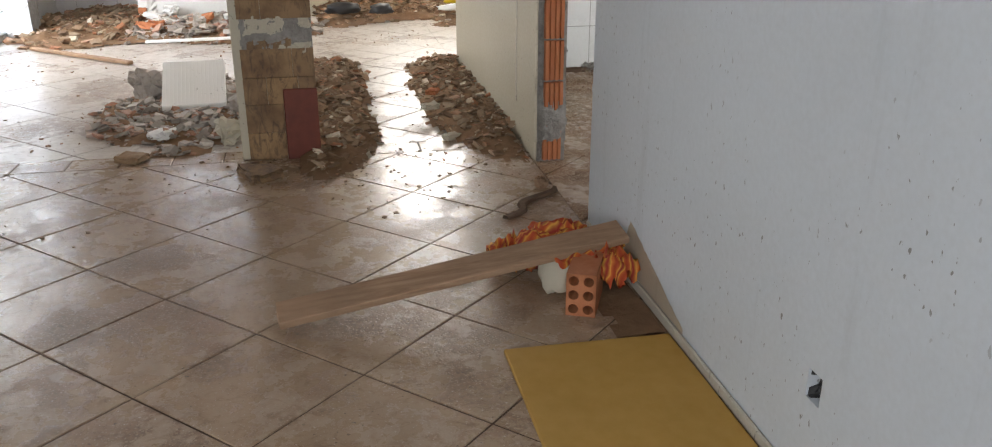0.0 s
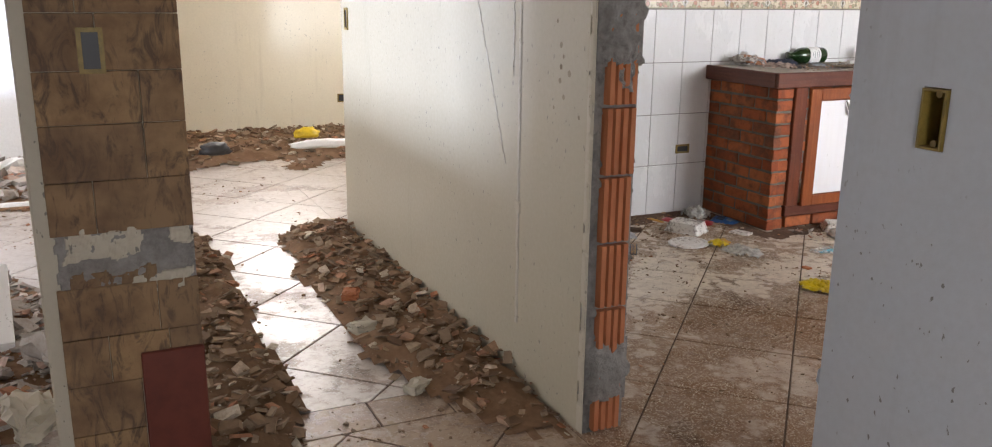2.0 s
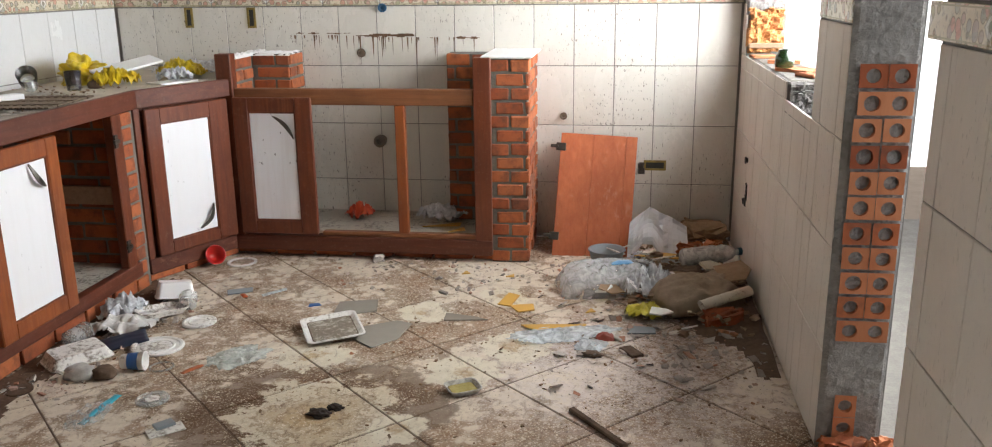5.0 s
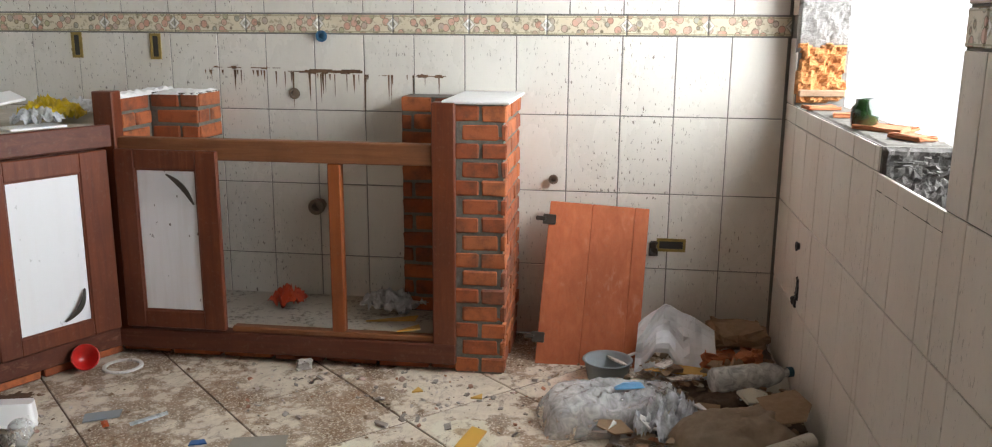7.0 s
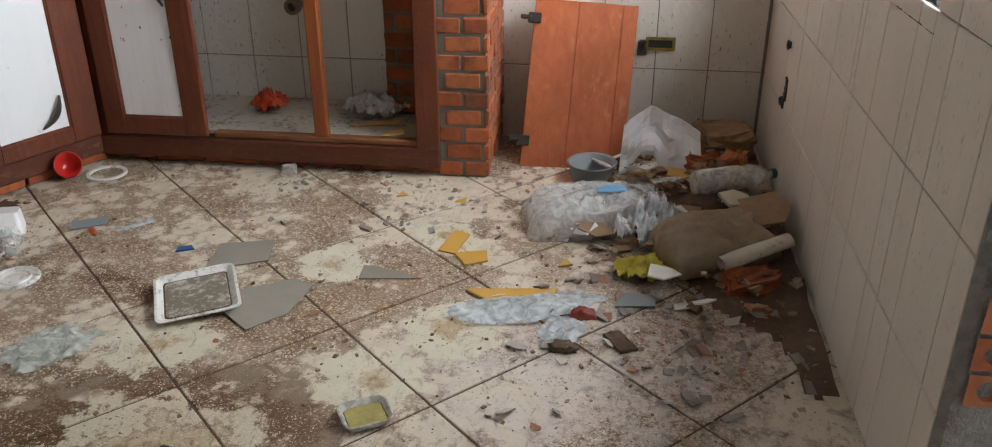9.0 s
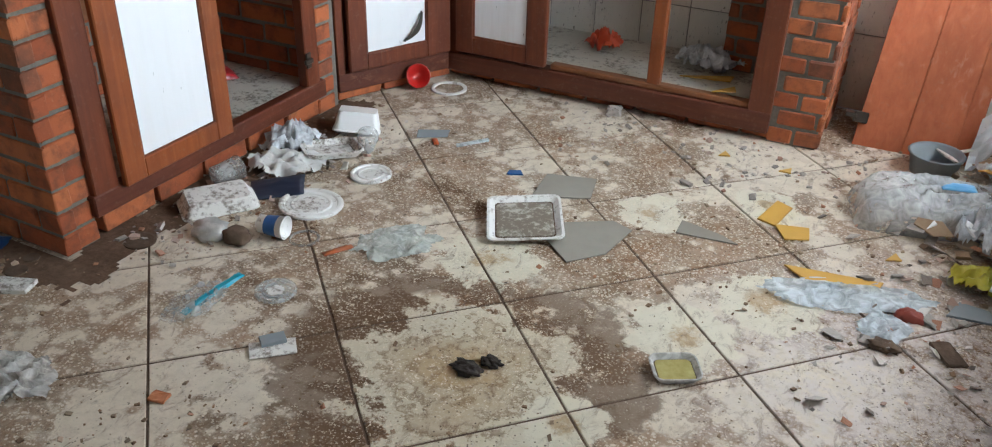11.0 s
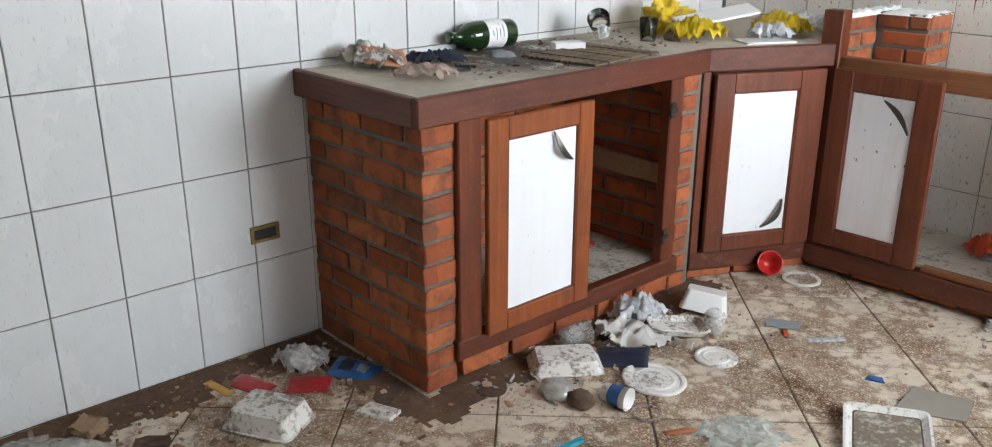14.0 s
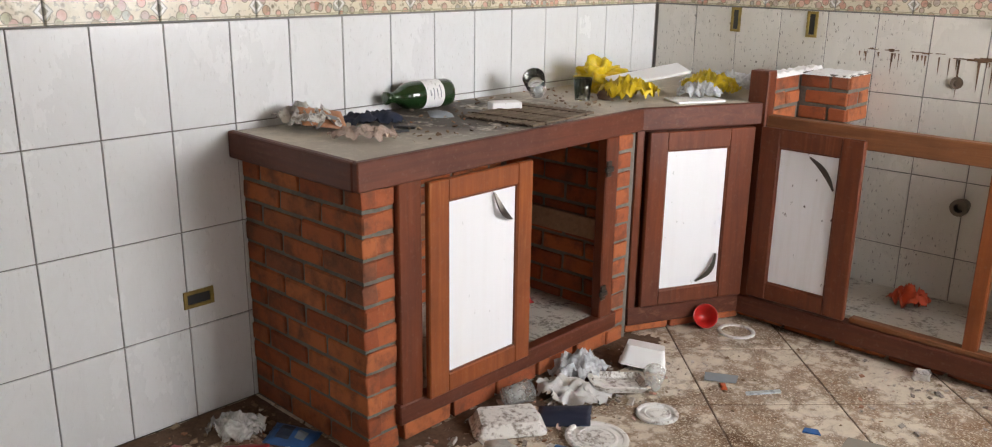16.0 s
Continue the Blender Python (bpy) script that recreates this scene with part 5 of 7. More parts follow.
for i in range(9):
    chunk("brick_lump", (-8.1 - pr.uniform(0, 0.9), -0.35 - pr.uniform(0, 1.1), 0.06 + pr.uniform(0, 0.08)), (pr.uniform(0.1, 0.22), pr.uniform(0.08, 0.15), pr.uniform(0.04, 0.08)), pr.uniform(0, 180),
          (M_CLAY, M_STUCCO, M_RUBBLE_G)[i % 3], ("broken orange clay block on rubble", "white broken plaster lump on rubble", "grey concrete lump on rubble")[i % 3], 20 + i, (pr.uniform(-20, 20), pr.uniform(-20, 20)))

# polystyrene slab on the heap
slab = thing("foam_slab", (-5.50, -0.70, 0.07), "white ribbed polystyrene slab tilted on rubble", "slab")
bm = bmesh.new()
box(bm, -0.22, 0.22, -0.18, 0.18, 0, 0.075, 0.006)
for i in range(16):
    y = -0.169 + i * 0.0225
    box(bm, -0.216, 0.216, y - 0.0098, y + 0.0098, 0.072, 0.0757, 0.0005)
part("slab_body", bm, M_FOAM_C, slab, local=True)
slab.matrix_world = pose(-5.44, -0.70, 0.10, 0, 25, 4)

# long lath, white stick and dark shoes in the hall
for nm, a, b, w, mat, lab in (("lath", (-7.75, -2.25, 0.02), (-6.95, -1.35, 0.02), 0.05, M_PLANK, "long dusty wooden lath on the floor"), ("white_stick", (-7.65, -1.35, 0.06), (-7.35, -0.45, 0.12), 0.025, M_STUCCO, "thin white stick on rubble")):
    d = Vector(b) - Vector(a)
    bm = bmesh.new()
    box(bm, -w / 2, w / 2, 0, d.length, -0.012, 0.012, 0.003)
    ob = part(nm, bm, mat)
    ob.matrix_world = Matrix.Translation(a) @ d.to_track_quat("Y", "Z").to_matrix().to_4x4()
    tagged(ob, lab, "wood")


def blob(name, at, size, material, label, seed, cat, rough=0.35, sub=3):
    """A soft crumpled lump."""
    bm = bmesh.new()
    bmesh.ops.create_icosphere(bm, subdivisions=sub, radius=1.0)
    for v in bm.verts:
        p = v.co.normalized()
        n = noise.noise(p * 2.1 + Vector((seed, 0, 0))) + 0.5 * noise.noise(p * 5 + Vector((0, seed, 0)))
        v.co = Vector((p.x * size[0], p.y * size[1], p.z * size[2])) * 0.5 * (1 + rough * n)
        v.co.z = max(v.co.z, -size[2] * 0.32)
    lo = min(v.co.z for v in bm.verts)
    for v in bm.verts:
        v.co.z -= lo
    ob = part(name, bm, material, smooth=True)
    ob.location = at
    return tagged(ob, label, cat)


blob("dark_bag", (-8.9, 0.30, 0.08), (0.18, 0.34, 0.13), M_BLACK, "black bag lying on rubble", 3, "bag")
blob("dark_bag", (-8.75, 0.66, 0.09), (0.14, 0.22, 0.11), M_BLACK, "black bag lying on rubble", 6, "bag")
blob("yellow_rag", (-9.0, 1.42, 0.14), (0.1, 0.2, 0.10), M_YBAG, "yellow plastic rag on rubble", 5, "rag")
blob("green_rag", (-8.5, 1.95, 0.02), (0.3, 0.4, 0.16), plain("green_cloth", (0.05, 0.10, 0.06), 0.9), "dark green cloth heap on rubble", 8, "cloth")
blob("white_rag", (-8.6, 1.45, 0.12), (0.1, 0.5, 0.08), M_FOAM_C, "white plastic roll on rubble", 9, "rag")

# ---- plank on a hollow block, cloth, yellow board ----
p0, p1 = Vector((-2.44, -0.12, 0.028)), Vector((-2.54, 1.03, 0.185))
d = p1 - p0
bm = bmesh.new()
box(bm, -0.056, 0.056, 0, d.length, -0.013, 0.013, 0.003)
plank = part("plank", bm, M_PLANK)
plank.matrix_world = Matrix.Translation(p0) @ d.to_track_quat("Y", "Z").to_matrix().to_4x4() @ pose(0, 0, 0, 0, 12, 0)
tagged(plank, "weathered grey-brown plank leaning on a clay block", "plank")


def hole_cell(bm, m, w, h, r, depth):
    """A square face with a round hole and its tube; x across, y up, z out."""
    n = 12
    ring = [(math.cos(2 * math.pi * (i + 0.5) / n), math.sin(2 * math.pi * (i + 0.5) / n)) for i in range(n)]
    outer = []
    for cx, cy in ring:
        k = 1 / max(abs(cx), abs(cy))
        outer.append(bm.verts.new(m @ Vector((cx * k * w / 2, cy * k * h / 2, 0))))
    inner = [bm.verts.new(m @ Vector((cx * r, cy * r, 0))) for cx, cy in ring]
    deep = [bm.verts.new(m @ Vector((cx * r, cy * r, -depth))) for cx, cy in ring]
    for i in range(n):
        j = (i + 1) % n
        bm.faces.new((outer[i], outer[j], inner[j], inner[i]))
        bm.faces.new((inner[i], inner[j], deep[j], deep[i]))
    bm.faces.new(deep)


block = thing("hollow_clay_block", (-2.38, 0.86, 0), "orange hollow clay block with six round holes", "brick")
bw, bh, bl = 0.095, 0.145, 0.20
bm = bmesh.new()
BMX = frame_of((bl / 2, 0, bh / 2), (0, 1, 0), (0, 0, 1), (1, 0, 0))
for i in range(2):
    for j in range(3):
        hole_cell(bm, BMX @ Matrix.Translation(((i - 0.5) * bw / 2, (j - 1) * bh / 3, 0)), bw / 2, bh / 3, 0.017, 0.08)
box(bm, -bl / 2, bl / 2 - 0.082, -bw / 2, bw / 2, 0.0, bh)
for q in ((-bw / 2, -bw / 2 + 0.004, 0, bh), (bw / 2 - 0.004, bw / 2, 0, bh)):
    box(bm, bl / 2 - 0.082, bl / 2, q[0], q[1], q[2], q[3])
for q in ((0.0, 0.004), (bh - 0.004, bh)):
    box(bm, bl / 2 - 0.082, bl / 2, -bw / 2, bw / 2, q[0], q[1])
part("clay_body", bm, M_CLAY, block, local=True)
block.matrix_world = pose(-2.40, 0.86, 0, 0, 0, -24)
blob("plaster_lump", (-2.55, 0.82, 0.0), (0.2, 0.15, 0.16), M_CREAM_TORN, "pale plaster lump stuck to a clay block", 2, "rubble chunk")


def cloth(name, at, size, material, label, seed, cat, drop=0.12, n=26, yaw=0.0, fine=0.72):
    """A crumpled sheet lying over what is below it."""
    bm = bmesh.new()
    g = {}
    for i in range(n + 1):
        for j in range(n + 1):
            u, v = i / n - 0.5, j / n - 0.5
            a = noise.noise(Vector((u * 5 + seed, v * 5, 1))) * 0.5
            b = noise.noise(Vector((u * 5, v * 5 + seed, 4))) * 0.5
            q = Vector((u * 7 * fine + seed * 2, v * 7 * fine, 2))
            ridge = 1 - abs(noise.noise(q)) * 2.2
            ridge2 = 1 - abs(noise.noise(q * 2.3 + Vector((3, 3, 3)))) * 2.0
            z = drop * (0.10 + 0.55 * max(0, ridge) + 0.30 * max(0, ridge2)) * max(0.06, 1 - 1.9 * max(abs(u), abs(v)) ** 1.5)
            g[i, j] = bm.verts.new((size[0] * (u + 0.14 * a), size[1] * (v + 0.14 * b), max(0.002, z)))
    for i in range(n):
        for j in range(n):
            u, v = i / n - 0.5, j / n - 0.5
            if u * u + v * v > 0.20 + 0.09 * noise.noise(Vector((math.atan2(v, u) * 1.6, seed, 0))):
                continue
            bm.faces.new((g[i, j], g[i + 1, j], g[i + 1, j + 1], g[i, j + 1]))
    bmesh.ops.delete(bm, geom=[v for v in bm.verts if not v.link_faces], context="VERTS")
    ob = part(name, bm, material, smooth=True)
    ob.matrix_world = pose(*at, 0, 0, yaw)
    return tagged(ob, label, cat)


cloth("striped_cloth", (-2.62, 0.86, 0.105), (0.44, 0.36), M_CLOTH, "crumpled orange striped cloth over a clay block", 3, "cloth", 0.09, 40, 30)
cloth("cloth_fold", (-2.72, 0.74, 0.0), (0.34, 0.27), M_CLOTH, "folds of orange striped cloth on the floor", 12, "cloth", 0.16, 34, 60)
cloth("cloth_fold", (-2.47, 0.95, 0.03), (0.26, 0.17), M_CLOTH, "hanging fold of orange striped cloth", 15, "cloth", 0.17, 30, 100)
board = part("yellow_board", boxes((-2.125, -1.10, 0.535, 1.045, 0.0, 0.014), bevel=0.003), M_YBOARD)
tagged(board, "dusty yellow board lying flat along a wall", "board")
dust = mound("dust_corner", lambda x, y: fade(y - 0.86 - 0.05 * noise.noise(Vector((x * 6, y * 6, 0))), 0.12), (-2.95, -2.12, 0.8, 1.06), 0.02, M_EARTH, "brown dust in a wall corner")
bm = bmesh.new()
prev = None
for i in range(16):
    k = i / 15
    x, y = -3.20 - 0.33 * k, 0.76 + 0.28 * k + 0.03 * math.sin(k * 9)
    w = 0.016 * (1.2 - abs(k - 0.5))
    row = [bm.verts.new((x + w * 0.7, y + w, 0.004)), bm.verts.new((x - w * 0.7, y - w, 0.004)), bm.verts.new((x - w * 0.6, y - w * 0.6, 0.018)), bm.verts.new((x + w * 0.6, y + w * 0.6, 0.018))]
    if prev:
        for a in range(4):
            bm.faces.new((prev[a], prev[(a + 1) % 4], row[(a + 1) % 4], row[a]))
    prev = row
tagged(part("bark_strip", bm, M_SACK), "curled brown strip of bark on tiles", "debris")
chunk("cork_bit", (-3.57, 1.0, 0.0), (0.05, 0.04, 0.05), 10, M_PLANK, "small brown wooden plug on tiles", 40, cat="debris")

# broken opening edge and post in the hall
edge = thing("broken_brick_edge", (-9.0, -1.52, 0), "torn edge of a wall showing orange brick", "wall end", kind="structure")
part("torn_plaster", lump_sheet(frame_of((-9.0, 0, 0), (0, 1, 0), (0, 0, 1), (1, 0, 0)), -1.62, -1.44, 0.0, CEIL, 0.035, 51, 0.03, 0.03), M_STUCCO, edge)
part("core", boxes((-9.3, -9.0, -1.60, -1.50, 0, CEIL)), M_CONCRETE, edge)
for k in range(34):
    bm = bmesh.new()
    z = 0.05 + k * 0.075 + rng.uniform(-0.03, 0.03)
    if rng.random() < 0.3:
        continue
    box(bm, -9.02, -8.962 + rng.uniform(-0.012, 0.015), -1.60 + rng.uniform(-0.03, 0.04), -1.54 + rng.uniform(-0.04, 0.05), z, z + rng.uniform(0.03, 0.06), 0.006)
    part("brick", bm, M_CLAY, edge)
post = thing("rough_post", (-8.55, -2.5, 0), "rough plastered post beside a bright opening", "post", kind="structure")
part("post_core", boxes((-8.72, -8.42, -2.66, -2.42, 0, CEIL), bevel=0.02), M_CONCRETE, post)
part("torn_plaster", lump_sheet(frame_of((-8.42, 0, 0), (0, 1, 0), (0, 0, 1), (1, 0, 0)), -2.66, -2.42, 0.0, CEIL, 0.03, 61, 0.03, 0.03), M_STUCCO, post)
structure("threshold", boxes((-8.4, -7.9, -2.82, -2.62, 0.0, 0.07), bevel=0.008), M_CONCRETE, "low concrete threshold of the wide opening", "kerb")

# ---- kitchen fittings ----
board2 = thing("leaning_door", (-3.63, 5.12, 0), "orange-stained cabinet door leaning upside down on tiles", "door")
LM = Matrix.Translation((-3.835, 5.125, 0.0)) @ pose(0, 0, 0, -24, 3.0, 0)
bm = bmesh.new()
bar(bm, LM, 0.0, 0.385, 0.004, 0.022, 0.001, 0.634)
leaf = part("door_leaf", bm, M_WOOD_BOARD, board2)
for a, b in ((0.0, 0.164), (0.166, 0.328), (0.330, 0.385)):
    bm = bmesh.new()
    bar(bm, LM, a, b, 0.0, 0.006, 0.0, 0.635, 0.002)
    part("board", bm, M_WOOD_BOARD, leaf)
for z in (0.10, 0.56):
    bm = bmesh.new()
    bar(bm, LM, -0.022, 0.028, -0.012, 0.0, z - 0.02, z + 0.02, 0.003)
    bar(bm, LM, -0.05, -0.01, -0.02, -0.004, z - 0.008, z + 0.008, 0.003)
    part("hinge", bm, M_IRON, board2, "dark cup hinge")


def lathe(profile, n=24, caps=True):
    """A turned shape about z: (radius, height) from bottom to top."""
    bm = bmesh.new()
    rings = []
    for r, z in profile:
        rings.append([bm.verts.new((max(r, 0.0004) * math.cos(2 * math.pi * i / n), max(r, 0.0004) * math.sin(2 * math.pi * i / n), z)) for i in range(n)])
    for a, b in zip(rings, rings[1:]):
        for i in range(n):
            bm.faces.new((a[i], a[(i + 1) % n], b[(i + 1) % n], b[i]))
    if caps:
        bm.faces.new(rings[0][::-1])
        bm.faces.new(rings[-1])
    return bm


def pipe_stub(face, u, v, r, length, material, label, drop=0.0):
    bm = lathe([(r, 0), (r, length * 0.6), (r * 1.35, length * 0.6), (r * 1.35, length), (r * 0.75, length), (r * 0.7, length * 0.4)], 16)
    bmesh.ops.transform(bm, matrix=face @ Matrix.Translation((u, v, 0)), verts=bm.verts)
    return tagged(part("pipe_stub", bm, material), label, "pipe", "pipe stubs in the wall")


M_PIPE = plain("grey_brown_pipe", (0.16, 0.12, 0.085), 0.5, vary=0.4)
M_BLUEPIPE = plain("blue_pipe_cap", (0.04, 0.13, 0.24), 0.4)
pipe_stub(FACE_E, -4.737, 1.204, 0.017, 0.02, M_BLUEPIPE, "blue-grey capped water pipe in stained tiles")
pipe_stub(FACE_E, -4.861, 0.975, 0.017, 0.015, M_PIPE, "brown water pipe end in stained tiles")
pipe_stub(FACE_E, -4.769, 0.518, 0.024, 0.07, M_PIPE, "grey drain pipe stub under the sink counter")
pipe_stub(FACE_E, -3.80, 0.655, 0.014, 0.03, M_PIPE, "small dark pipe end in tiles")
pipe_stub(FACE_S, -5.02, 0.52, 0.012, 0.012, M_BLACK, "small dark hole with pipe in tiles")
M_SCAR = grainy("rusty_adhesive", (0.10, 0.055, 0.032), (0.24, 0.15, 0.09), 70)
for u0, u1, v0, v1, sd in ((-5.31, -4.86, 1.068, 1.084, 71), (-4.90, -4.57, 1.052, 1.076, 72), (-4.52, -4.22, 1.042, 1.060, 73)):
    st = part("lime_scar", lump_sheet(FACE_E, u0, u1, v0, v1, 0.0045, sd, 0.004, 0.011), M_SCAR)
    tagged(st, "rusty scraped line where a worktop was fixed", "stain", kind="structure")
drip_rng = random.Random(31)
bm = bmesh.new()
for k in range(46):
    u = drip_rng.uniform(-5.25, -4.55) if k < 38 else drip_rng.uniform(-4.5, -4.25)
    v = 1.066 - 0.012 * fade(u + 5.0, 0.3)
    h, w = 0.02 + 0.10 * drip_rng.random() ** 2.2 * (1.4 if u > -4.9 else 0.8), drip_rng.uniform(0.0015, 0.0045)
    q = [(u - w, v), (u + w, v), (u + w * 0.6, v - h * 0.7), (u + w * 0.2, v - h), (u - w * 0.4, v - h * 0.6)]
    lo_ = [bm.verts.new(FACE_E @ Vector((a, b, 0.0))) for a, b in q]
    hi_ = [bm.verts.new(FACE_E @ Vector((a, b, 0.0016))) for a, b in q]
    bm.faces.new(hi_)
    for a in range(5):
        bm.faces.new((lo_[a], lo_[(a + 1) % 5], hi_[(a + 1) % 5], hi_[a]))
tagged(part("lime_drips", bm, M_SCAR), "thin rusty drips running down white tiles", "stain", kind="stuff")
wire = thing("broken_socket", FACE_S @ Vector((-4.99, 0.34, 0)), "black broken socket with hanging wires on tiles", "socket")
part("burnt_hole", lump_sheet(FACE_S, -5.01, -4.97, 0.335, 0.42, 0.012, 81, 0.005, 0.01), M_BLACK, wire)
part("wire_stub", lump_sheet(FACE_S, -5.05, -5.0, 0.30, 0.345, 0.016, 82, 0.005, 0.012), M_BLACK, wire)
part("bracket", lump_sheet(FACE_E, -3.415, -3.375, 0.35, 0.415, 0.02, 83, 0.005, 0.01), M_IRON, thing("torn_bracket", (-3.39, YE, 0.35), "torn metal bracket beside a junction box", "bracket"))

# ---- window and doorway in the south wall ----
jamb = thing("window_jamb", (-2.83, WIN1, SILL), "broken window jamb of cement and crumbled orange clay", "jamb", kind="structure")
JF = frame_of((0, WIN1, 0), (1, 0, 0), (0, 0, 1), (0, -1, 0))
part("cement_face", lump_sheet(JF, XS - 0.004, XS + 0.185, 1.16, 2.1, 0.014, 91, 0.012, 0.004), M_CONCRETE, jamb, "grey cement")
part("crumbled_clay", lump_sheet(JF, XS + 0.0, XS + 0.18, SILL, 1.20, 0.045, 92, 0.008, 0.02), M_FOAMCLAY, jamb, "crumbled orange clay")
part("wood_strip", boxes((XS + 0.01, XS + 0.17, WIN1 - 0.045, WIN1 - 0.02, SILL + 0.035, SILL + 0.06), bevel=0.004), M_PLANK, jamb)
sill_f = frame_of((0, 0, SILL), (0, 1, 0), (1, 0, 0), (0, 0, 1))
sill = thing("window_sill", (-2.83, 4.7, SILL - 0.02), "dusty cement window sill broken away at one end", "sill", kind="structure")
part("sill_bed", lump_sheet(sill_f, 4.19, WIN1, XS + 0.004, XS + 0.178, 0.008, 93, 0.014, 0.003), M_MORTAR, sill)
notch = frame_of((0, 4.19, 0), (1, 0, 0), (0, 0, 1), (0, -1, 0))
part("broken_core", lump_sheet(frame_of((0, 0, 0.868), (0, 1, 0), (1, 0, 0), (0, 0, 1)), WIN0, 4.2, XS + 0.0, XS + 0.178, 0.055, 94, 0.008, 0.01), M_CONCRETE_DARKENED, sill, "broken grey concrete")
part("broken_core", lump_sheet(notch, XS + 0.004, XS + 0.178, 0.86, SILL, 0.03, 95, 0.008, 0.006), M_CONCRETE_DARKENED, sill, "broken grey concrete")
pile("sill_rubble", lambda x, y: 0.3 + 0.7 * fade(4.4 - y, 0.3), (XS + 0.02, XS + 0.16, 3.76, 5.2), 90, 0.03, (0.008, 0.034), M_CONCRETE_DARKENED, "broken dark chips on the window sill", 96, 0.3).location = (0, 0, 0.93)
for y, x, s_ in ((5.12, -2.87, 0.10), (4.86, -2.82, 0.12), (4.50, -2.83, 0.13), (4.30, -2.82, 0.09)):
    chunk("clay_shard", (x, y, SILL + 0.006), (s_ * 0.75, s_ * 1.1, 0.012), y * 90, M_CLAY, "flat orange clay shard on a window sill", int(y * 100), cat="shard")
jar = thing("jar", (-2.875, 4.55, SILL + 0.005), "dark green glass jar on a window sill", "jar")
part("jar_body", lathe([(0.026, 0), (0.036, 0.006), (0.038, 0.045), (0.036, 0.058), (0.027, 0.068), (0.027, 0.082), (0.022, 0.082), (0.022, 0.01)]), M_BOTTLE, jar, smooth=True, local=True)

jamb2 = thing("doorway_jamb", (-2.83, 3.33, 0), "broken doorway end of red hollow bricks with round holes", "jamb", kind="structure")
DF = frame_of((0, 3.328, 0), (1, 0, 0), (0, 0, 1), (0, -1, 0))
part("cement_face", lump_sheet(DF, XS + 0.0, XS + 0.18, 0.0, 2.1, 0.012, 97, 0.014, 0.004), M_CONCRETE, jamb2, "grey cement")
for k in range(11):
    bm = bmesh.new()
    z = 0.34 + k * 0.071
    hole_cell(bm, DF @ Matrix.Translation((XS + 0.058 + rng.uniform(-0.004, 0.004), z + 0.034, 0.020 + rng.uniform(-0.004, 0.006))), 0.072, 0.062, 0.021 + rng.uniform(-0.002, 0.002), 0.034)
    hole_cell(bm, DF @ Matrix.Translation((XS + 0.131, z + 0.034, 0.019)), 0.068, 0.062, 0.020, 0.034)
    part("hollow_brick", bm, M_BRICK if k % 3 == 1 else M_CLAY, jamb2, "red hollow brick end")
for z in (0.04, 0.11):
    bm = bmesh.new()
    hole_cell(bm, DF @ Matrix.Translation((XS + 0.07, z + 0.034, 0.022)), 0.06, 0.068, 0.02, 0.03)
    part("hollow_brick", bm, M_CLAY, jamb2)
chunk("loose_brick", (-2.86, 3.27, 0.0), (0.12, 0.07, 0.055), 5, M_BRICK, "loose brick piece at a doorway", 98)
chunk("loose_brick", (-2.77, 3.24, 0.0), (0.07, 0.06, 0.07), 35, M_CLAY, "loose orange brick piece at a doorway", 99)


# ---- litter ----
def lid(at, r, label, material=None, tilt=(0, 0), grp="round lids on the floor"):
    ob = thing("lid", at, label, "lid", grp)
    part("rim", lathe([(r, 0.0), (r, 0.007), (r * 0.93, 0.010), (r * 0.84, 0.009), (r * 0.80, 0.004), (r * 0.66, 0.004), (r * 0.62, 0.008), (r * 0.57, 0.008), (r * 0.54, 0.005), (0.001, 0.005)], 40), material or M_PLAST_W, ob, smooth=False, local=True)
    bm = bmesh.new()
    bmesh.ops.create_circle(bm, cap_ends=True, segments=28, radius=r * 0.5)
    for v in bm.verts:
        v.co.z = 0.0062
        v.co.x *= rng.uniform(0.75, 1.0)
        v.co.y *= rng.uniform(0.75, 1.0)
    part("dirt_film", bm, M_FOAM, ob, "dried dirt", local=True)
    ob.matrix_world = pose(*at, tilt[0], tilt[1], 0)
    return ob


def rounded(w, h, r, n=5):
    pts = []
    for cx, cy, a0 in ((w / 2 - r, h / 2 - r, 0), (-w / 2 + r, h / 2 - r, 90), (-w / 2 + r, -h / 2 + r, 180), (w / 2 - r, -h / 2 + r, 270)):
        for i in range(n + 1):
            a = radians(a0 + 90 * i / n)
            pts.append((cx + r * math.cos(a), cy + r * math.sin(a)))
    return pts


def loft(levels):
    """Stacked outlines of equal point count: (outline, z)."""
    bm = bmesh.new()
    rings = [[bm.verts.new((x, y, z)) for x, y in o] for o, z in levels]
    n = len(rings[0])
    for a, b in zip(rings, rings[1:]):
        for i in range(n):
            bm.faces.new((a[i], a[(i + 1) % n], b[(i + 1) % n], b[i]))
    bm.faces.new(rings[0][::-1])
    bm.faces.new(rings[-1])
    return bm


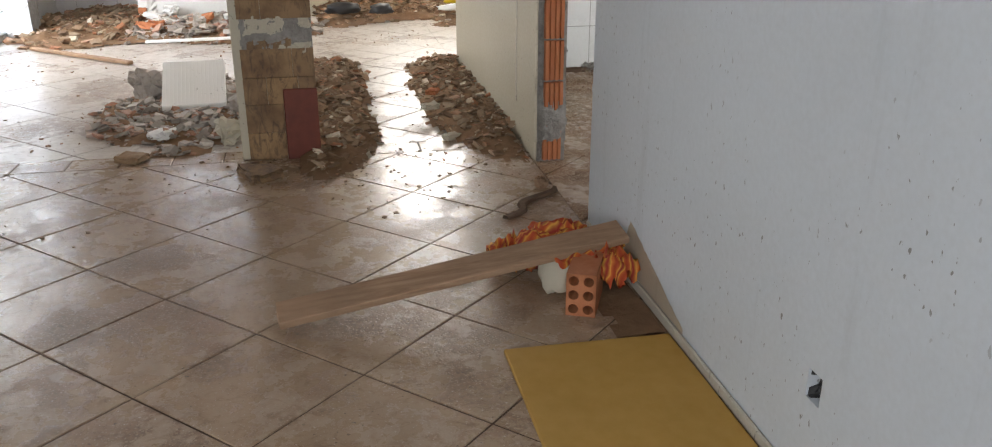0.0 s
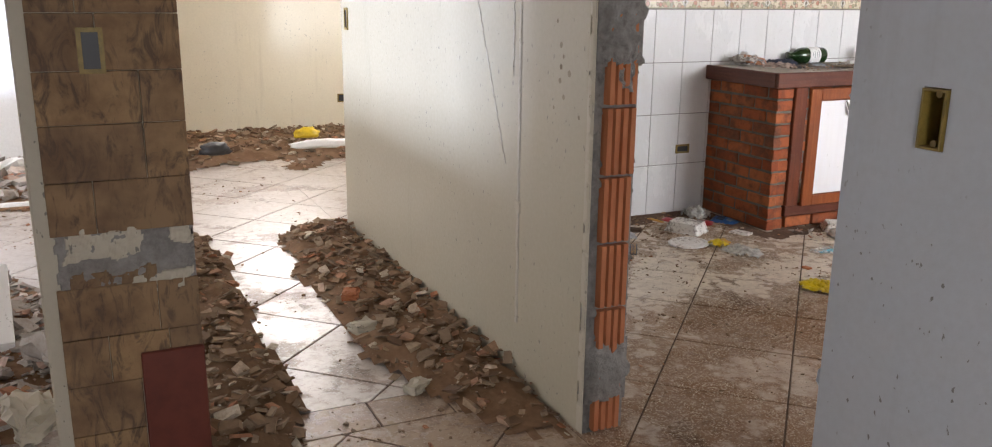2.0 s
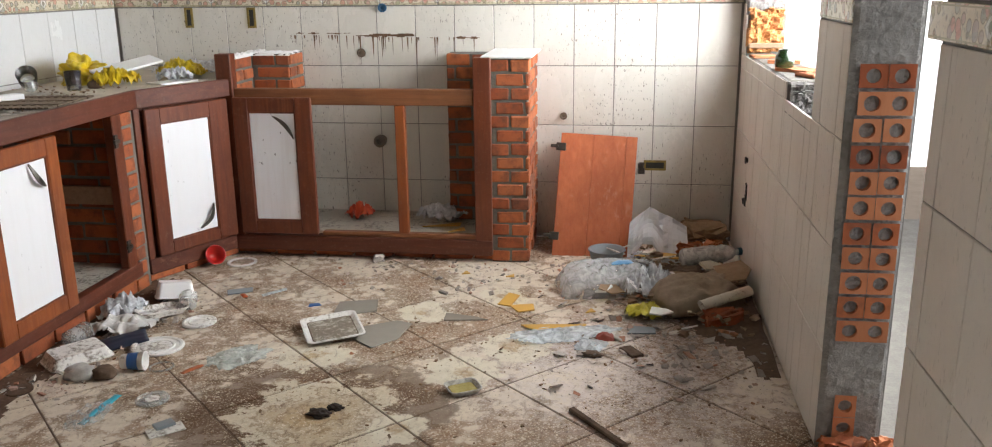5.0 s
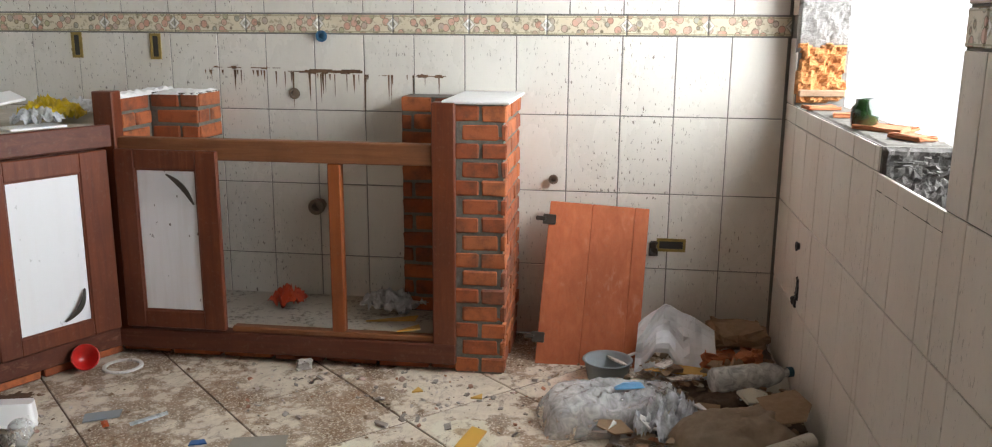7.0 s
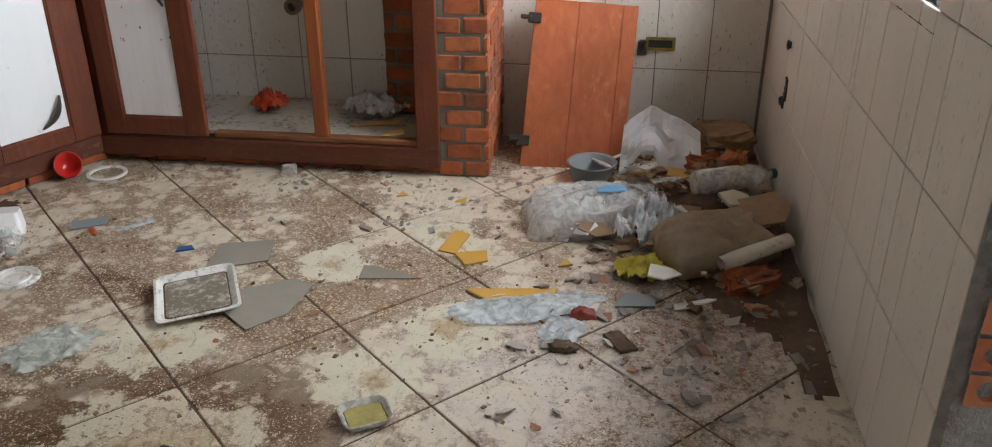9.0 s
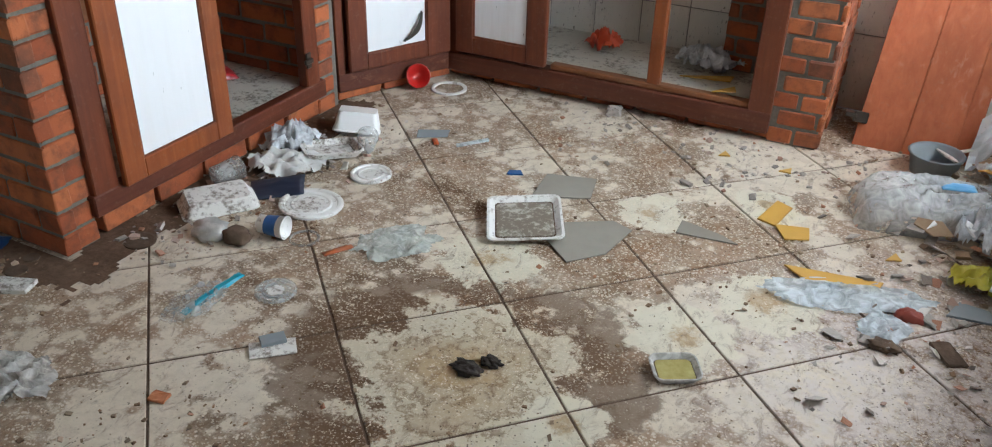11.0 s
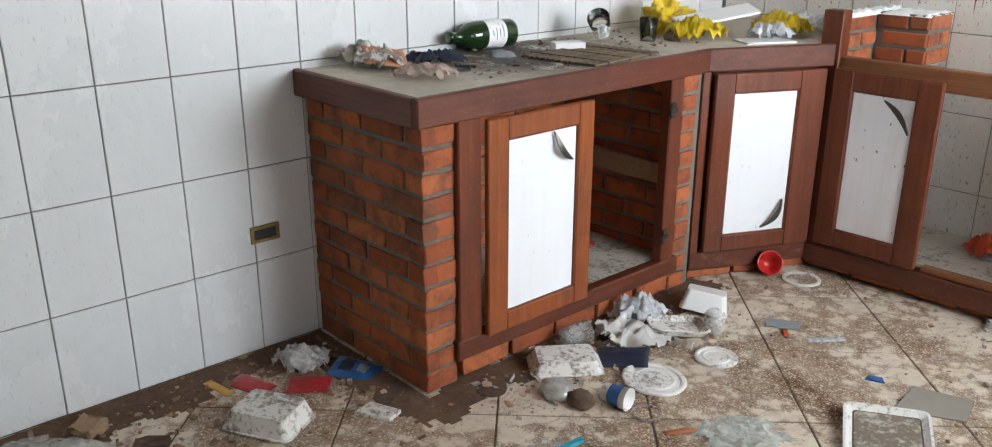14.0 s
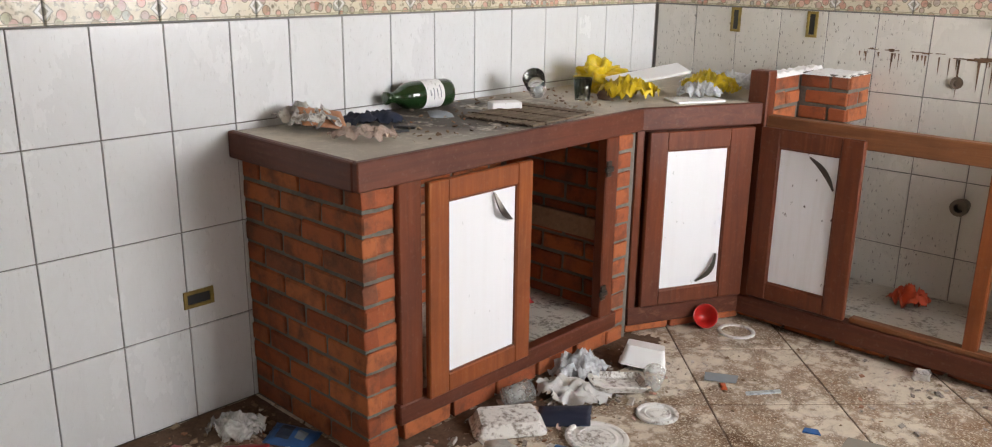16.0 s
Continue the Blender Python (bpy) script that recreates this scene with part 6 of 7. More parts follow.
def tray(at, w, h, depth, yaw, label, dirt=None, tilt=(0, 0), flip=False, mat=None, rim=0.012):
    """A rounded foam or plastic tray with a rolled rim; flip turns it upside down."""
    ob = thing("tray", at, label, "tray")
    o = rounded
    bm = loft([(o(w * 0.78, h * 0.78, 0.015), 0), (o(w * 0.95, h * 0.95, 0.02), depth), (o(w, h, 0.024), depth + 0.002), (o(w, h, 0.024), depth + 0.006), (o(w * 0.93, h * 0.93, 0.02), depth + 0.006), (o(w * 0.76, h * 0.76, 0.014), 0.005)])
    part("shell", bm, mat or M_FOAM, ob, local=True)
    if dirt is not None:
        # Thin dark line drawn just inside the rim.
        bm = loft([(o(w * 0.80, h * 0.80, 0.013), 0.0052), (o(w * 0.785, h * 0.785, 0.012), 0.0075)])
        part("dark_seam", bm, M_SACK, ob, "dark line inside the rim", local=True)
        bm = loft([(o(w * 0.75, h * 0.75, 0.013), 0.0075), (o(w * 0.74, h * 0.74, 0.012), 0.009)])
        part("dried_mud", bm, dirt, ob, "dried mud", local=True)
    ob.matrix_world = pose(*at, tilt[0] + (180 if flip else 0), tilt[1], yaw)
    if flip:
        ob.matrix_world = Matrix.Translation((0, 0, depth + 0.006)) @ ob.matrix_world
    return ob


def packet(name, at, w, h, yaw, mat, label, prints=(), puff=0.012, tilt=(0, 0), seed=1, cat="packet"):
    """A flat foil packet, slightly puffed, with printed patches."""
    ob = thing(name, at, label, cat)
    bm = bmesh.new()
    n = 12
    g = {}
    for s in (0, 1):
        for i in range(n + 1):
            for j in range(n + 1):
                u, v = i / n, j / n
                z = puff * (math.sin(math.pi * u) * math.sin(math.pi * v)) ** 0.5 + 0.25 * puff * noise.noise(Vector((u * 6 + seed, v * 6, s)))
                e = 0.004 * noise.noise(Vector((u * 9, v * 9, seed)))
                g[s, i, j] = bm.verts.new(((u - 0.5) * w + e, (v - 0.5) * h - e, max(0.0015, z) if s else 0.0))
    for s in (0, 1):
        for i in range(n):
            for j in range(n):
                bm.faces.new((g[s, i, j], g[s, i + 1, j], g[s, i + 1, j + 1], g[s, i, j + 1]))
    for a in range(n):
        for q in (((a, 0), (a + 1, 0)), ((a, n), (a + 1, n)), ((0, a), (0, a + 1)), ((n, a), (n, a + 1))):
            (i, j), (k, l) = q
            bm.faces.new((g[0, i, j], g[0, k, l], g[1, k, l], g[1, i, j]))
    part("film", bm, mat, ob, smooth=True, local=True)
    for u0, u1, v0, v1, pm, *slant in prints:
        bm = bmesh.new()
        lean = slant[0] if slant else 0.0
        m_ = 6
        gg = {}
        for i in range(m_ + 1):
            for j in range(m_ + 1):
                v = v0 + (v1 - v0) * j / m_
                u = u0 + (u1 - u0) * i / m_ + lean * (v - v0)
                z = puff * (max(0, math.sin(math.pi * u) * math.sin(math.pi * v))) ** 0.5 + 0.25 * puff * noise.noise(Vector((u * 6 + seed, v * 6, 1)))
                gg[i, j] = bm.verts.new(((u - 0.5) * w, (v - 0.5) * h, max(0.0015, z) + 0.0012))
        for i in range(m_):
            for j in range(m_):
                bm.faces.new((gg[i, j], gg[i + 1, j], gg[i + 1, j + 1], gg[i, j + 1]))
        part("print", bm, pm, ob, local=True)
    ob.matrix_world = pose(*at, tilt[0], tilt[1], yaw)
    return ob


def cup(at, r0, r1, h, mat, label, lying=None, band=None, name="cup"):
    ob = thing(name, at, label, "cup")
    bm = lathe([(r0 * 0.9, 0), (r0, 0.003), (r1, h - 0.004), (r1 * 1.07, h - 0.003), (r1 * 1.07, h), (r1 * 0.96, h), (r0 * 0.93, 0.006)])
    body = part("cup_body", bm, mat, ob, smooth=True, local=True)
    if band is not None:
        part("print_band", lathe([(r0 + (r1 - r0) * 0.3 + 0.0008, h * 0.3), (r0 + (r1 - r0) * 0.75 + 0.0008, h * 0.75)], 24, False), band, body, "blue printed band", smooth=True, local=True)
    if lying is not None:
        ob.matrix_world = Matrix.Translation((at[0], at[1], at[2] + r1)) @ pose(0, 0, 0, 0, 0, lying) @ pose(0, 0, 0, 0, 90, 0) @ Matrix.Translation((0, 0, -h / 2))
    return ob


def shard(name, at, poly, thick, yaw, mat, label, tilt=(0, 0), cat="shard"):
    me = slab_mesh(name, poly, thick, 0.001, mat)
    ob = new(name, me)
    ob.matrix_world = pose(*at, tilt[0], tilt[1], yaw)
    return tagged(ob, label, cat)


# round lids, trays and cups in front of the left counter
lid((-5.58, 2.67, 0.003), 0.107, "large dirty white plastic lid on muddy tiles", tilt=(2, -1))
lid((-5.235, 3.805, 0.003), 0.098, "dirty white plastic lid beside packaging", tilt=(-2, 2))
lid((-5.19, 4.062, 0.003), 0.068, "small white plastic lid on muddy tiles")
lid((-5.03, 3.385, 0.002), 0.055, "clear thin lid on muddy tiles", M_FILM)
ring = thing("ring_lid", (-5.345, 4.85, 0.002), "white ring-shaped lid without its middle", "lid")
part("ring_body", lathe([(0.072, 0), (0.072, 0.006), (0.066, 0.008), (0.058, 0.006), (0.058, 0.0)], 36, False), M_PLAST_W, ring, local=True)
ring2 = thing("ring_lid", (-5.13, 3.635, 0.002), "thin clear plastic ring on muddy tiles", "lid")
part("ring_body", lathe([(0.044, 0), (0.044, 0.005), (0.040, 0.006), (0.037, 0.004), (0.037, 0.0)], 30, False), M_FILM_G, ring2, local=True)
for x, y, r in ((-5.524, 3.40, 0.045), (-5.712, 3.194, 0.022), (-5.69, 3.13, 0.028)):
    q = thing("bottle_cap", (x, y, 0.001), "flat dark round lid in dirt", "lid")
    part("disc", lathe([(r, 0), (r, 0.004), (r * 0.85, 0.005), (0.001, 0.003)]), M_SACK, q, local=True)
tray((-5.76, 2.10, 0.014), 0.185, 0.15, 0.016, 22, "speckled dirty white foam tray tilted on a packet", M_FOAM, (7, 3))
tray((-5.80, 2.82, 0.004), 0.215, 0.165, 0.05, 29, "upturned dirty white foam food box", None, (0, 0), True)
tray((-5.475, 3.665, 0.006), 0.23, 0.14, 0.035, 54, "upturned muddy white foam tray beside a counter", None, (3, 0), True)
tray((-5.39, 4.12, 0.01), 0.20, 0.15, 0.02, 50, "white foam tray half under paper", M_FOAM, (-5, 4))
tray((-4.615, 4.02, 0.012), 0.225, 0.25, 0.012, 27, "square white tray with dark rim and dried mud", M_TRAYDIRT, (2, -3), False, M_PLAST_W)
tray((-5.44, 4.36, 0.0), 0.17, 0.14, 0.065, 30, "upturned white foam bowl beside a counter", None, (-12, 6), True, M_FOAM_C)
cup((-5.22, 3.61, 0.0), 0.026, 0.033, 0.085, M_PLAST_W, "white and blue yoghurt cup lying on its side", 10, M_BLUEPACK)
cup((-5.56, 3.80, 0.0), 0.030, 0.038, 0.095, M_FILM, "clear plastic cup lying against a counter", 75)
cup((-5.305, 4.21, 0.0), 0.028, 0.036, 0.09, M_FILM, "clear crushed plastic cup lying on its side", 120)
blob("brown_cup", (-5.29, 3.535, 0.0), (0.085, 0.07, 0.055), M_SACK, "crushed brown paper cup on muddy tiles", 4, "cup", 0.25)
blob("foil_ball", (-5.375, 3.52, 0.0), (0.10, 0.08, 0.06), plain("crumpled_foil", (0.62, 0.62, 0.60), 0.35, 0.6, 0.4, 60), "crumpled foil ball on muddy tiles", 7, "foil", 0.45)
packet("packet", (-5.385, 3.83, 0.012), 0.17, 0.12, 35, M_NAVY, "dark blue packet beside a white lid", (), 0.012, (4, -6), 3)
cloth("paper_sheet", (-5.47, 3.97, 0.0), (0.27, 0.21), M_PAPER, "crumpled white paper beside a counter", 5, "paper", 0.07, 24, 20, 0.6)
cloth("paper_sheet", (-5.54, 4.10, 0.0), (0.22, 0.18), M_FILM_W, "crumpled whitish plastic against a counter", 8, "paper", 0.13, 22, 70, 0.6)
bowl = thing("red_bowl", (-5.46, 4.79, 0.0), "small red plastic bowl lying on its side", "bowl")
part("bowl_body", lathe([(0.026, 0), (0.029, 0.002), (0.045, 0.045), (0.049, 0.047), (0.047, 0.050), (0.042, 0.047), (0.025, 0.006)]), M_RED, bowl, smooth=True, local=True)
bowl.matrix_world = pose(-5.47, 4.81, 0.040, 62, 0, 38)
# towards the doorway side of the counter
packet("snack_packet", (-5.64, 2.26, 0.004), 0.205, 0.175, 56, M_NAVY, "navy and gold snack packet on muddy tiles", ((0.30, 0.40, 0.46, 0.97, M_GOLD, 0.62), (0.30, 0.40, 0.05, 0.46, M_GOLD, -0.0), (0.30, 0.335, 0.44, 0.97, M_CLAY, 0.62), (0.46, 0.82, 0.10, 0.46, M_GREYPRINT), (0.60, 0.82, 0.52, 0.90, M_GREYPRINT),
        (0.44, 0.66, 0.48, 0.54, M_GOLD), (0.06, 0.10, 0.15, 0.8, M_GREYPRINT), (0.14, 0.16, 0.2, 0.7, M_GREYPRINT),
        (0.855, 0.868, 0.03, 0.97, M_GOLD), (0.888, 0.90, 0.03, 0.97, M_GOLD), (0.92, 0.932, 0.03, 0.97, M_GOLD), (0.952, 0.964, 0.03, 0.97, M_GOLD)), 0.012, (2, 0), 2)
packet("packet", (-5.89, 3.16, 0.004), 0.15, 0.10, 30, M_BLUEPACK, "blue foil packet beside brick", ((0.2, 0.5, 0.2, 0.8, M_NAVY), (0.6, 0.8, 0.3, 0.7, M_GREYPRINT)), 0.02, (8, 5), 5)
packet("packet", (-5.91, 3.01, 0.003), 0.13, 0.09, 50, M_REDPACK, "red foil packet in litter", (), 0.015, (4, 0), 6)
packet("packet", (-6.02, 2.88, 0.003), 0.14, 0.07, 20, M_REDPACK, "red foil packet in litter", (), 0.012, (3, 2), 7)
packet("packet", (-5.66, 2.14, 0.001), 0.10, 0.07, 75, M_REDPACK, "red packet under a foam tray", (), 0.008, (0, 0), 8)
packet("packet", (-5.43, 2.07, 0.001), 0.065, 0.045, 100, M_REDPACK, "small red sachet on muddy tiles", ((0.3, 0.7, 0.4, 0.7, M_PLAST_W),), 0.006, (0, 0), 9)
packet("packet", (-5.736, 1.991, 0.004), 0.12, 0.10, 40, M_BLUEPACK, "crumpled blue packet under a foam tray", ((0.55, 0.75, 0.3, 0.6, M_GREYPRINT),), 0.02, (3, 2), 31)
lid((-5.541, 2.052, 0.004), 0.04, "small cloudy plastic lid on muddy tiles", M_FILM_S)
packet("wrapper", (-6.07, 2.80, 0.002), 0.12, 0.03, 10, M_OCHRE, "orange wrapper strip on tiles", (), 0.006, (0, 0), 10)
packet("wrapper", (-5.55, 1.99, 0.004), 0.10, 0.03, 85, M_OCHRE, "orange wrapper strip on tiles", (), 0.006, (4, 0), 11)
cloth("plastic_bag", (-6.03, 3.05, 0.0), (0.20, 0.15), M_FILM_S, "crumpled greyish plastic bag beside brick", 11, "plastic bag", 0.10, 26, 40, 0.7)
cloth("plastic_bag", (-5.97, 2.24, 0.0), (0.44, 0.34), film_material("dusty_clear_bag", (0.50, 0.49, 0.46), 0.62, 0.3), "grey dusty plastic film along a wall", 13, "plastic bag", 0.075, 32, 60, 0.6)
cloth("plastic_bag", (-5.84, 2.37, 0.0), (0.27, 0.17), M_FILM_W, "crumpled white plastic bag on tiles", 17, "plastic bag", 0.06, 26, 30, 0.7)
cloth("plastic_bag", (-6.08, 2.06, 0.0), (0.30, 0.34), M_FILM_G, "grey dusty plastic film along a wall", 19, "plastic bag", 0.08, 26, 10)
blob("dark_rag", (-5.90, 2.08, 0.0), (0.16, 0.18, 0.07), M_BLACK, "black rag on the floor", 5, "rag", 0.4)
chunk("cardboard_bit", (-6.09, 2.43, 0.0), (0.085, 0.075, 0.03), 30, M_CARD, "brown cardboard piece on tiles", 60, cat="cardboard")
chunk("bark_bit", (-5.90, 2.53, 0.0), (0.09, 0.04, 0.02), 60, M_SACK, "dark curled bark bit on tiles", 61, cat="debris")
cloth("clear_wrap", (-5.33, 2.82, 0.0), (0.24, 0.20), M_FILM_S, "greyish crumpled plastic wrap on muddy tiles", 23, "wrap", 0.045, 30, 15, 1.0)
cloth("yellow_wrap", (-5.485, 2.79, 0.0), (0.12, 0.10), M_YBAG, "yellow and orange wrapper on tiles", 25, "wrap", 0.05, 18, 40)
cloth("orange_wrap", (-5.53, 2.86, 0.0), (0.08, 0.07), M_OCHRE, "orange torn wrapper on tiles", 26, "wrap", 0.03, 14, 10)
shard("white_shard", (-5.64, 3.075, 0.001), [(-0.06, -0.03), (0.05, -0.035), (0.06, 0.02), (-0.04, 0.035)], 0.012, 30, M_FOAM, "dirty white foam shard on tiles")
shard("paper_card", (-4.885, 3.195, 0.002), [(-0.055, -0.03), (0.055, -0.03), (0.055, 0.03), (-0.055, 0.03)], 0.003, 42, M_FOAM, "stained white card on muddy tiles", (0, 0), "card")
shard("paper_card", (-4.90, 3.215, 0.006), [(-0.03, -0.018), (0.03, -0.018), (0.03, 0.018), (-0.03, 0.018)], 0.010, 50, M_GREYPRINT, "grey-green folded card on a white card", (0, 0), "card")
packet("blue_strip", (-5.165, 3.30, 0.004), 0.21, 0.024, 88, M_TURQ, "turquoise plastic strip on muddy tiles", (), 0.012, (4, 0), 12, "strip")
cloth("clear_wrap", (-5.17, 3.24, 0.0), (0.24, 0.13), M_FILM, "clear torn plastic tray on muddy tiles", 29, "wrap", 0.03, 22, 95)
cloth("clear_wrap", (-4.89, 3.73, 0.0), (0.28, 0.20), film_material("grey_green_film", (0.58, 0.63, 0.59), 0.6, 0.3), "pale grey-green plastic wrap flat on tiles", 31, "wrap", 0.028, 30, 50, 1.0)
packet("wrapper", (-5.01, 3.63, 0.002), 0.09, 0.02, 60, plain("rust_wrapper", (0.35, 0.09, 0.02), 0.5), "rust-orange wrapper strip on tiles", (), 0.008, (0, 0), 13)
shard("blue_chip", (-4.79, 4.31, 0.001), [(-0.025, -0.015), (0.03, -0.012), (0.02, 0.018), (-0.02, 0.015)], 0.004, 20, M_BLUEPACK, "small blue plastic chip on tiles")
shard("clear_knife", (-5.02, 4.445, 0.001), [(-0.065, -0.01), (0.06, -0.008), (0.065, 0.01), (-0.06, 0.009)], 0.006, 52, M_FILM_B, "clear plastic strip on tiles")
packet("wrapper", (-5.14, 4.39, 0.002), 0.05, 0.02, 130, plain("orange_wrapper", (0.55, 0.10, 0.02), 0.5), "small orange wrapper on tiles", (), 0.008, (0, 0), 14)
shard("paper_card", (-5.18, 4.44, 0.004), [(-0.06, -0.035), (0.05, -0.03), (0.065, 0.03), (-0.05, 0.03)], 0.003, 35, M_GREYPRINT, "pale grey torn card on tiles", (0, 3), "card")
for at, poly, yaw in (((-4.62, 4.29, 0.002), [(-0.10, -0.07), (0.09, -0.08), (0.13, 0.05), (-0.03, 0.09)], 30), ((-4.44, 4.03, 0.003), [(-0.13, 0.09), (-0.07, -0.13), (0.05, -0.10), (0.16, 0.02), (0.12, 0.08)], 35), ((-4.13, 4.235, 0.002), [(-0.08, -0.03), (0.10, -0.04), (0.05, 0.0), (-0.07, 0.05)], 10)):
    shard("glass_shard", at, poly, 0.004, yaw, M_GREYGLASS, "grey back-painted glass shard on muddy tiles")
for at, poly, yaw in (((-3.97, 4.46, 0.002), [(-0.03, -0.07), (0.03, -0.08), (0.035, 0.06), (-0.02, 0.08)], -8), ((-3.90, 4.36, 0.004), [(-0.05, 0.03), (-0.02, -0.05), (0.05, -0.03), (0.05, 0.04)], 10), ((-3.75, 4.15, 0.006), [(-0.13, 0.03), (-0.07, -0.03), (0.11, -0.025), (0.13, 0.03)], 8), ((-3.31, 5.00, 0.05), [(-0.12, 0.0), (0.08, -0.05), (0.14, 0.01), (-0.02, 0.06)], 5), ((-4.0, 4.78, 0.002), [(-0.02, -0.02), (0.02, -0.02), (0.015, 0.02)], 0), ((-4.22, 4.80, 0.002), [(-0.02, -0.015), (0.02, -0.02), (0.015, 0.02)], 30), ((-4.30, 5.03, 0.145), [(-0.05, -0.02), (0.04, -0.025), (0.05, 0.025)], 30), ((-3.62, 4.36, 0.002), [(-0.025, -0.015), (0.02, -0.02), (0.02, 0.02)], 30), ((-4.40, 5.18, 0.128), [(-0.10, -0.03), (0.09, -0.03), (0.1, 0.03)], 10)):
    shard("ochre_shard", at, poly, 0.005, yaw, M_OCHRE, "ochre-yellow board shard among litter")
blob("burnt_lump", (-4.445, 3.345, 0.0), (0.07, 0.045, 0.025), M_CHAR, "black-brown burnt lump in a ring stain", 3, "debris", 0.55, 4)
blob("burnt_lump", (-4.405, 3.395, 0.0), (0.048, 0.036, 0.02), M_CHAR, "black-brown burnt lump in a ring stain", 9, "debris", 0.55, 4)
cloth("yellow_bag", (-4.69, 2.80, 0.0), (0.34, 0.20), M_YBAG, "crumpled yellow plastic bag on tiles", 37, "plastic bag", 0.045, 40, 30, 1.6)
chunk("rust_bit", (-4.99, 2.94, 0.0), (0.04, 0.03, 0.008), 10, M_CLAY, "small rusty flake on tiles", 62, cat="debris")
tray((-4.015, 3.57, 0.002), 0.115, 0.10, 0.014, 30, "small cloudy tray with olive dried food", grainy("olive_dried_food", (0.30, 0.25, 0.07), (0.46, 0.40, 0.17), 60), (0, 0), False, M_FILM_S)
cloth("blue_cloth", (-3.71, 4.09, 0.0), (0.50, 0.17), M_FILM_B, "pale blue torn film trodden on tiles", 41, "film", 0.03, 34, 20)
cloth("blue_cloth", (-3.60, 3.98, 0.0), (0.16, 0.14), M_FILM_B, "pale blue torn film trodden on tiles", 43, "film", 0.03, 18, 70)
blob("dark_rag", (-3.595, 3.91, 0.0), (0.08, 0.05, 0.02), M_SACK, "black rag on muddy tiles", 13, "rag", 0.5)
packet("red_tube", (-3.55, 4.07, 0.0), 0.075, 0.04, 10, plain("red_brown_tube", (0.28, 0.05, 0.03), 0.5), "red-brown tube on muddy tiles", (), 0.03, (0, 0), 15, "tube")
cloth("yellow_bag", (-3.39, 4.32, 0.0), (0.20, 0.15), plain("yellow_green_wrap", (0.50, 0.42, 0.03), 0.45, vary=0.5), "yellow-green crumpled wrap in litter", 47, "wrap", 0.08, 22, 25)
chunk("bark_bit", (-3.45, 3.95, 0.0), (0.05, 0.09, 0.01), 30, M_SACK, "flat dark bark bit on tiles", 63, cat="debris")
bm = bmesh.new()
box(bm, -0.012, 0.012, -0.14, 0.14, 0.0, 0.014, 0.004)
stick = part("stick", bm, M_SACK)
stick.matrix_world = pose(-3.56, 3.36, 0, 0, 0, 38)
tagged(stick, "dark muddy stick on tiles", "stick")

# the litter heap in the far corner
pile("litter_scraps", lambda x, y: 0.15 + 0.85 * fade(1 - ((x + 3.25) / 0.45) ** 2 - ((y - 4.15) / 0.45) ** 2, 0.6), (-3.75, -2.95, 3.55, 4.75), 420, 0.003, (0.008, 0.045), M_RUBBLE_G, "pale plaster chips and crumbs before a litter heap", 104, 0.22)
shard("grey_flake", (-3.41, 4.165, 0.002), [(-0.06, -0.03), (0.05, -0.035), (0.06, 0.02), (-0.02, 0.045)], 0.006, 10, M_GREYPRINT, "grey plastic flake among plaster chips")
pile("litter_crumbs", lambda x, y: fade(1 - ((x + 3.05) / 0.55) ** 2 - ((y - 4.75) / 0.72) ** 2, 0.5), (-3.6, -2.95, 4.0, 5.42), 560, 0.07, (0.010, 0.055), M_RUBBLE, "broken chips and litter in a corner", 101)
mound("corner_dirt", lambda x, y: max(fade(1 - ((x + 2.95) / 0.40) ** 2 - ((y - 4.72) / 0.75) ** 2, 0.8), 0.5 * fade(x + 3.07 + 0.05 * noise.noise(Vector((x * 9, y * 9, 1))), 0.1) * fade(y - 3.75, 0.2)), (-3.5, -2.94, 3.75, 5.45), 0.055, M_SACK, "dark dirt heaped in a corner", 0.02)


def sack(name, at, size, yaw, tilt, material, label, seed):
    """A half-empty sack lying flat: a squarish pillow with soft folds."""
    bm = bmesh.new()
    n = 26
    g = {}
    for s_ in (0, 1):
        for i in range(n + 1):
            for j in range(n + 1):
                u, v = i / n * 2 - 1, j / n * 2 - 1
                k = max(0.0, (1 - u ** 4) * (1 - v ** 4)) ** 0.5
                fold = 1 - abs(noise.noise(Vector((u * 1.7 + seed, v * 2.3, seed)))) * 2.0
                z = size[2] * k * (0.72 + 0.22 * fold + 0.10 * noise.noise(Vector((u * 6, v * 6, seed)))) if s_ else 0.0
                e = 0.05 * noise.noise(Vector((u * 2 + seed, v * 2, 5)))
                g[s_, i, j] = bm.verts.new((size[0] / 2 * (u * (1 - 0.06 * v * v) + e), size[1] / 2 * (v * (1 - 0.08 * u * u) - e), z))
    for s_ in (0, 1):
        for i in range(n):
            for j in range(n):
                bm.faces.new((g[s_, i, j], g[s_, i + 1, j], g[s_, i + 1, j + 1], g[s_, i, j + 1]))
    bmesh.ops.remove_doubles(bm, verts=bm.verts, dist=0.0008)
    ob = part(name, bm, material, smooth=True)
    ob.matrix_world = pose(*at, tilt[0], tilt[1], yaw)
    return tagged(ob, label, "sack")


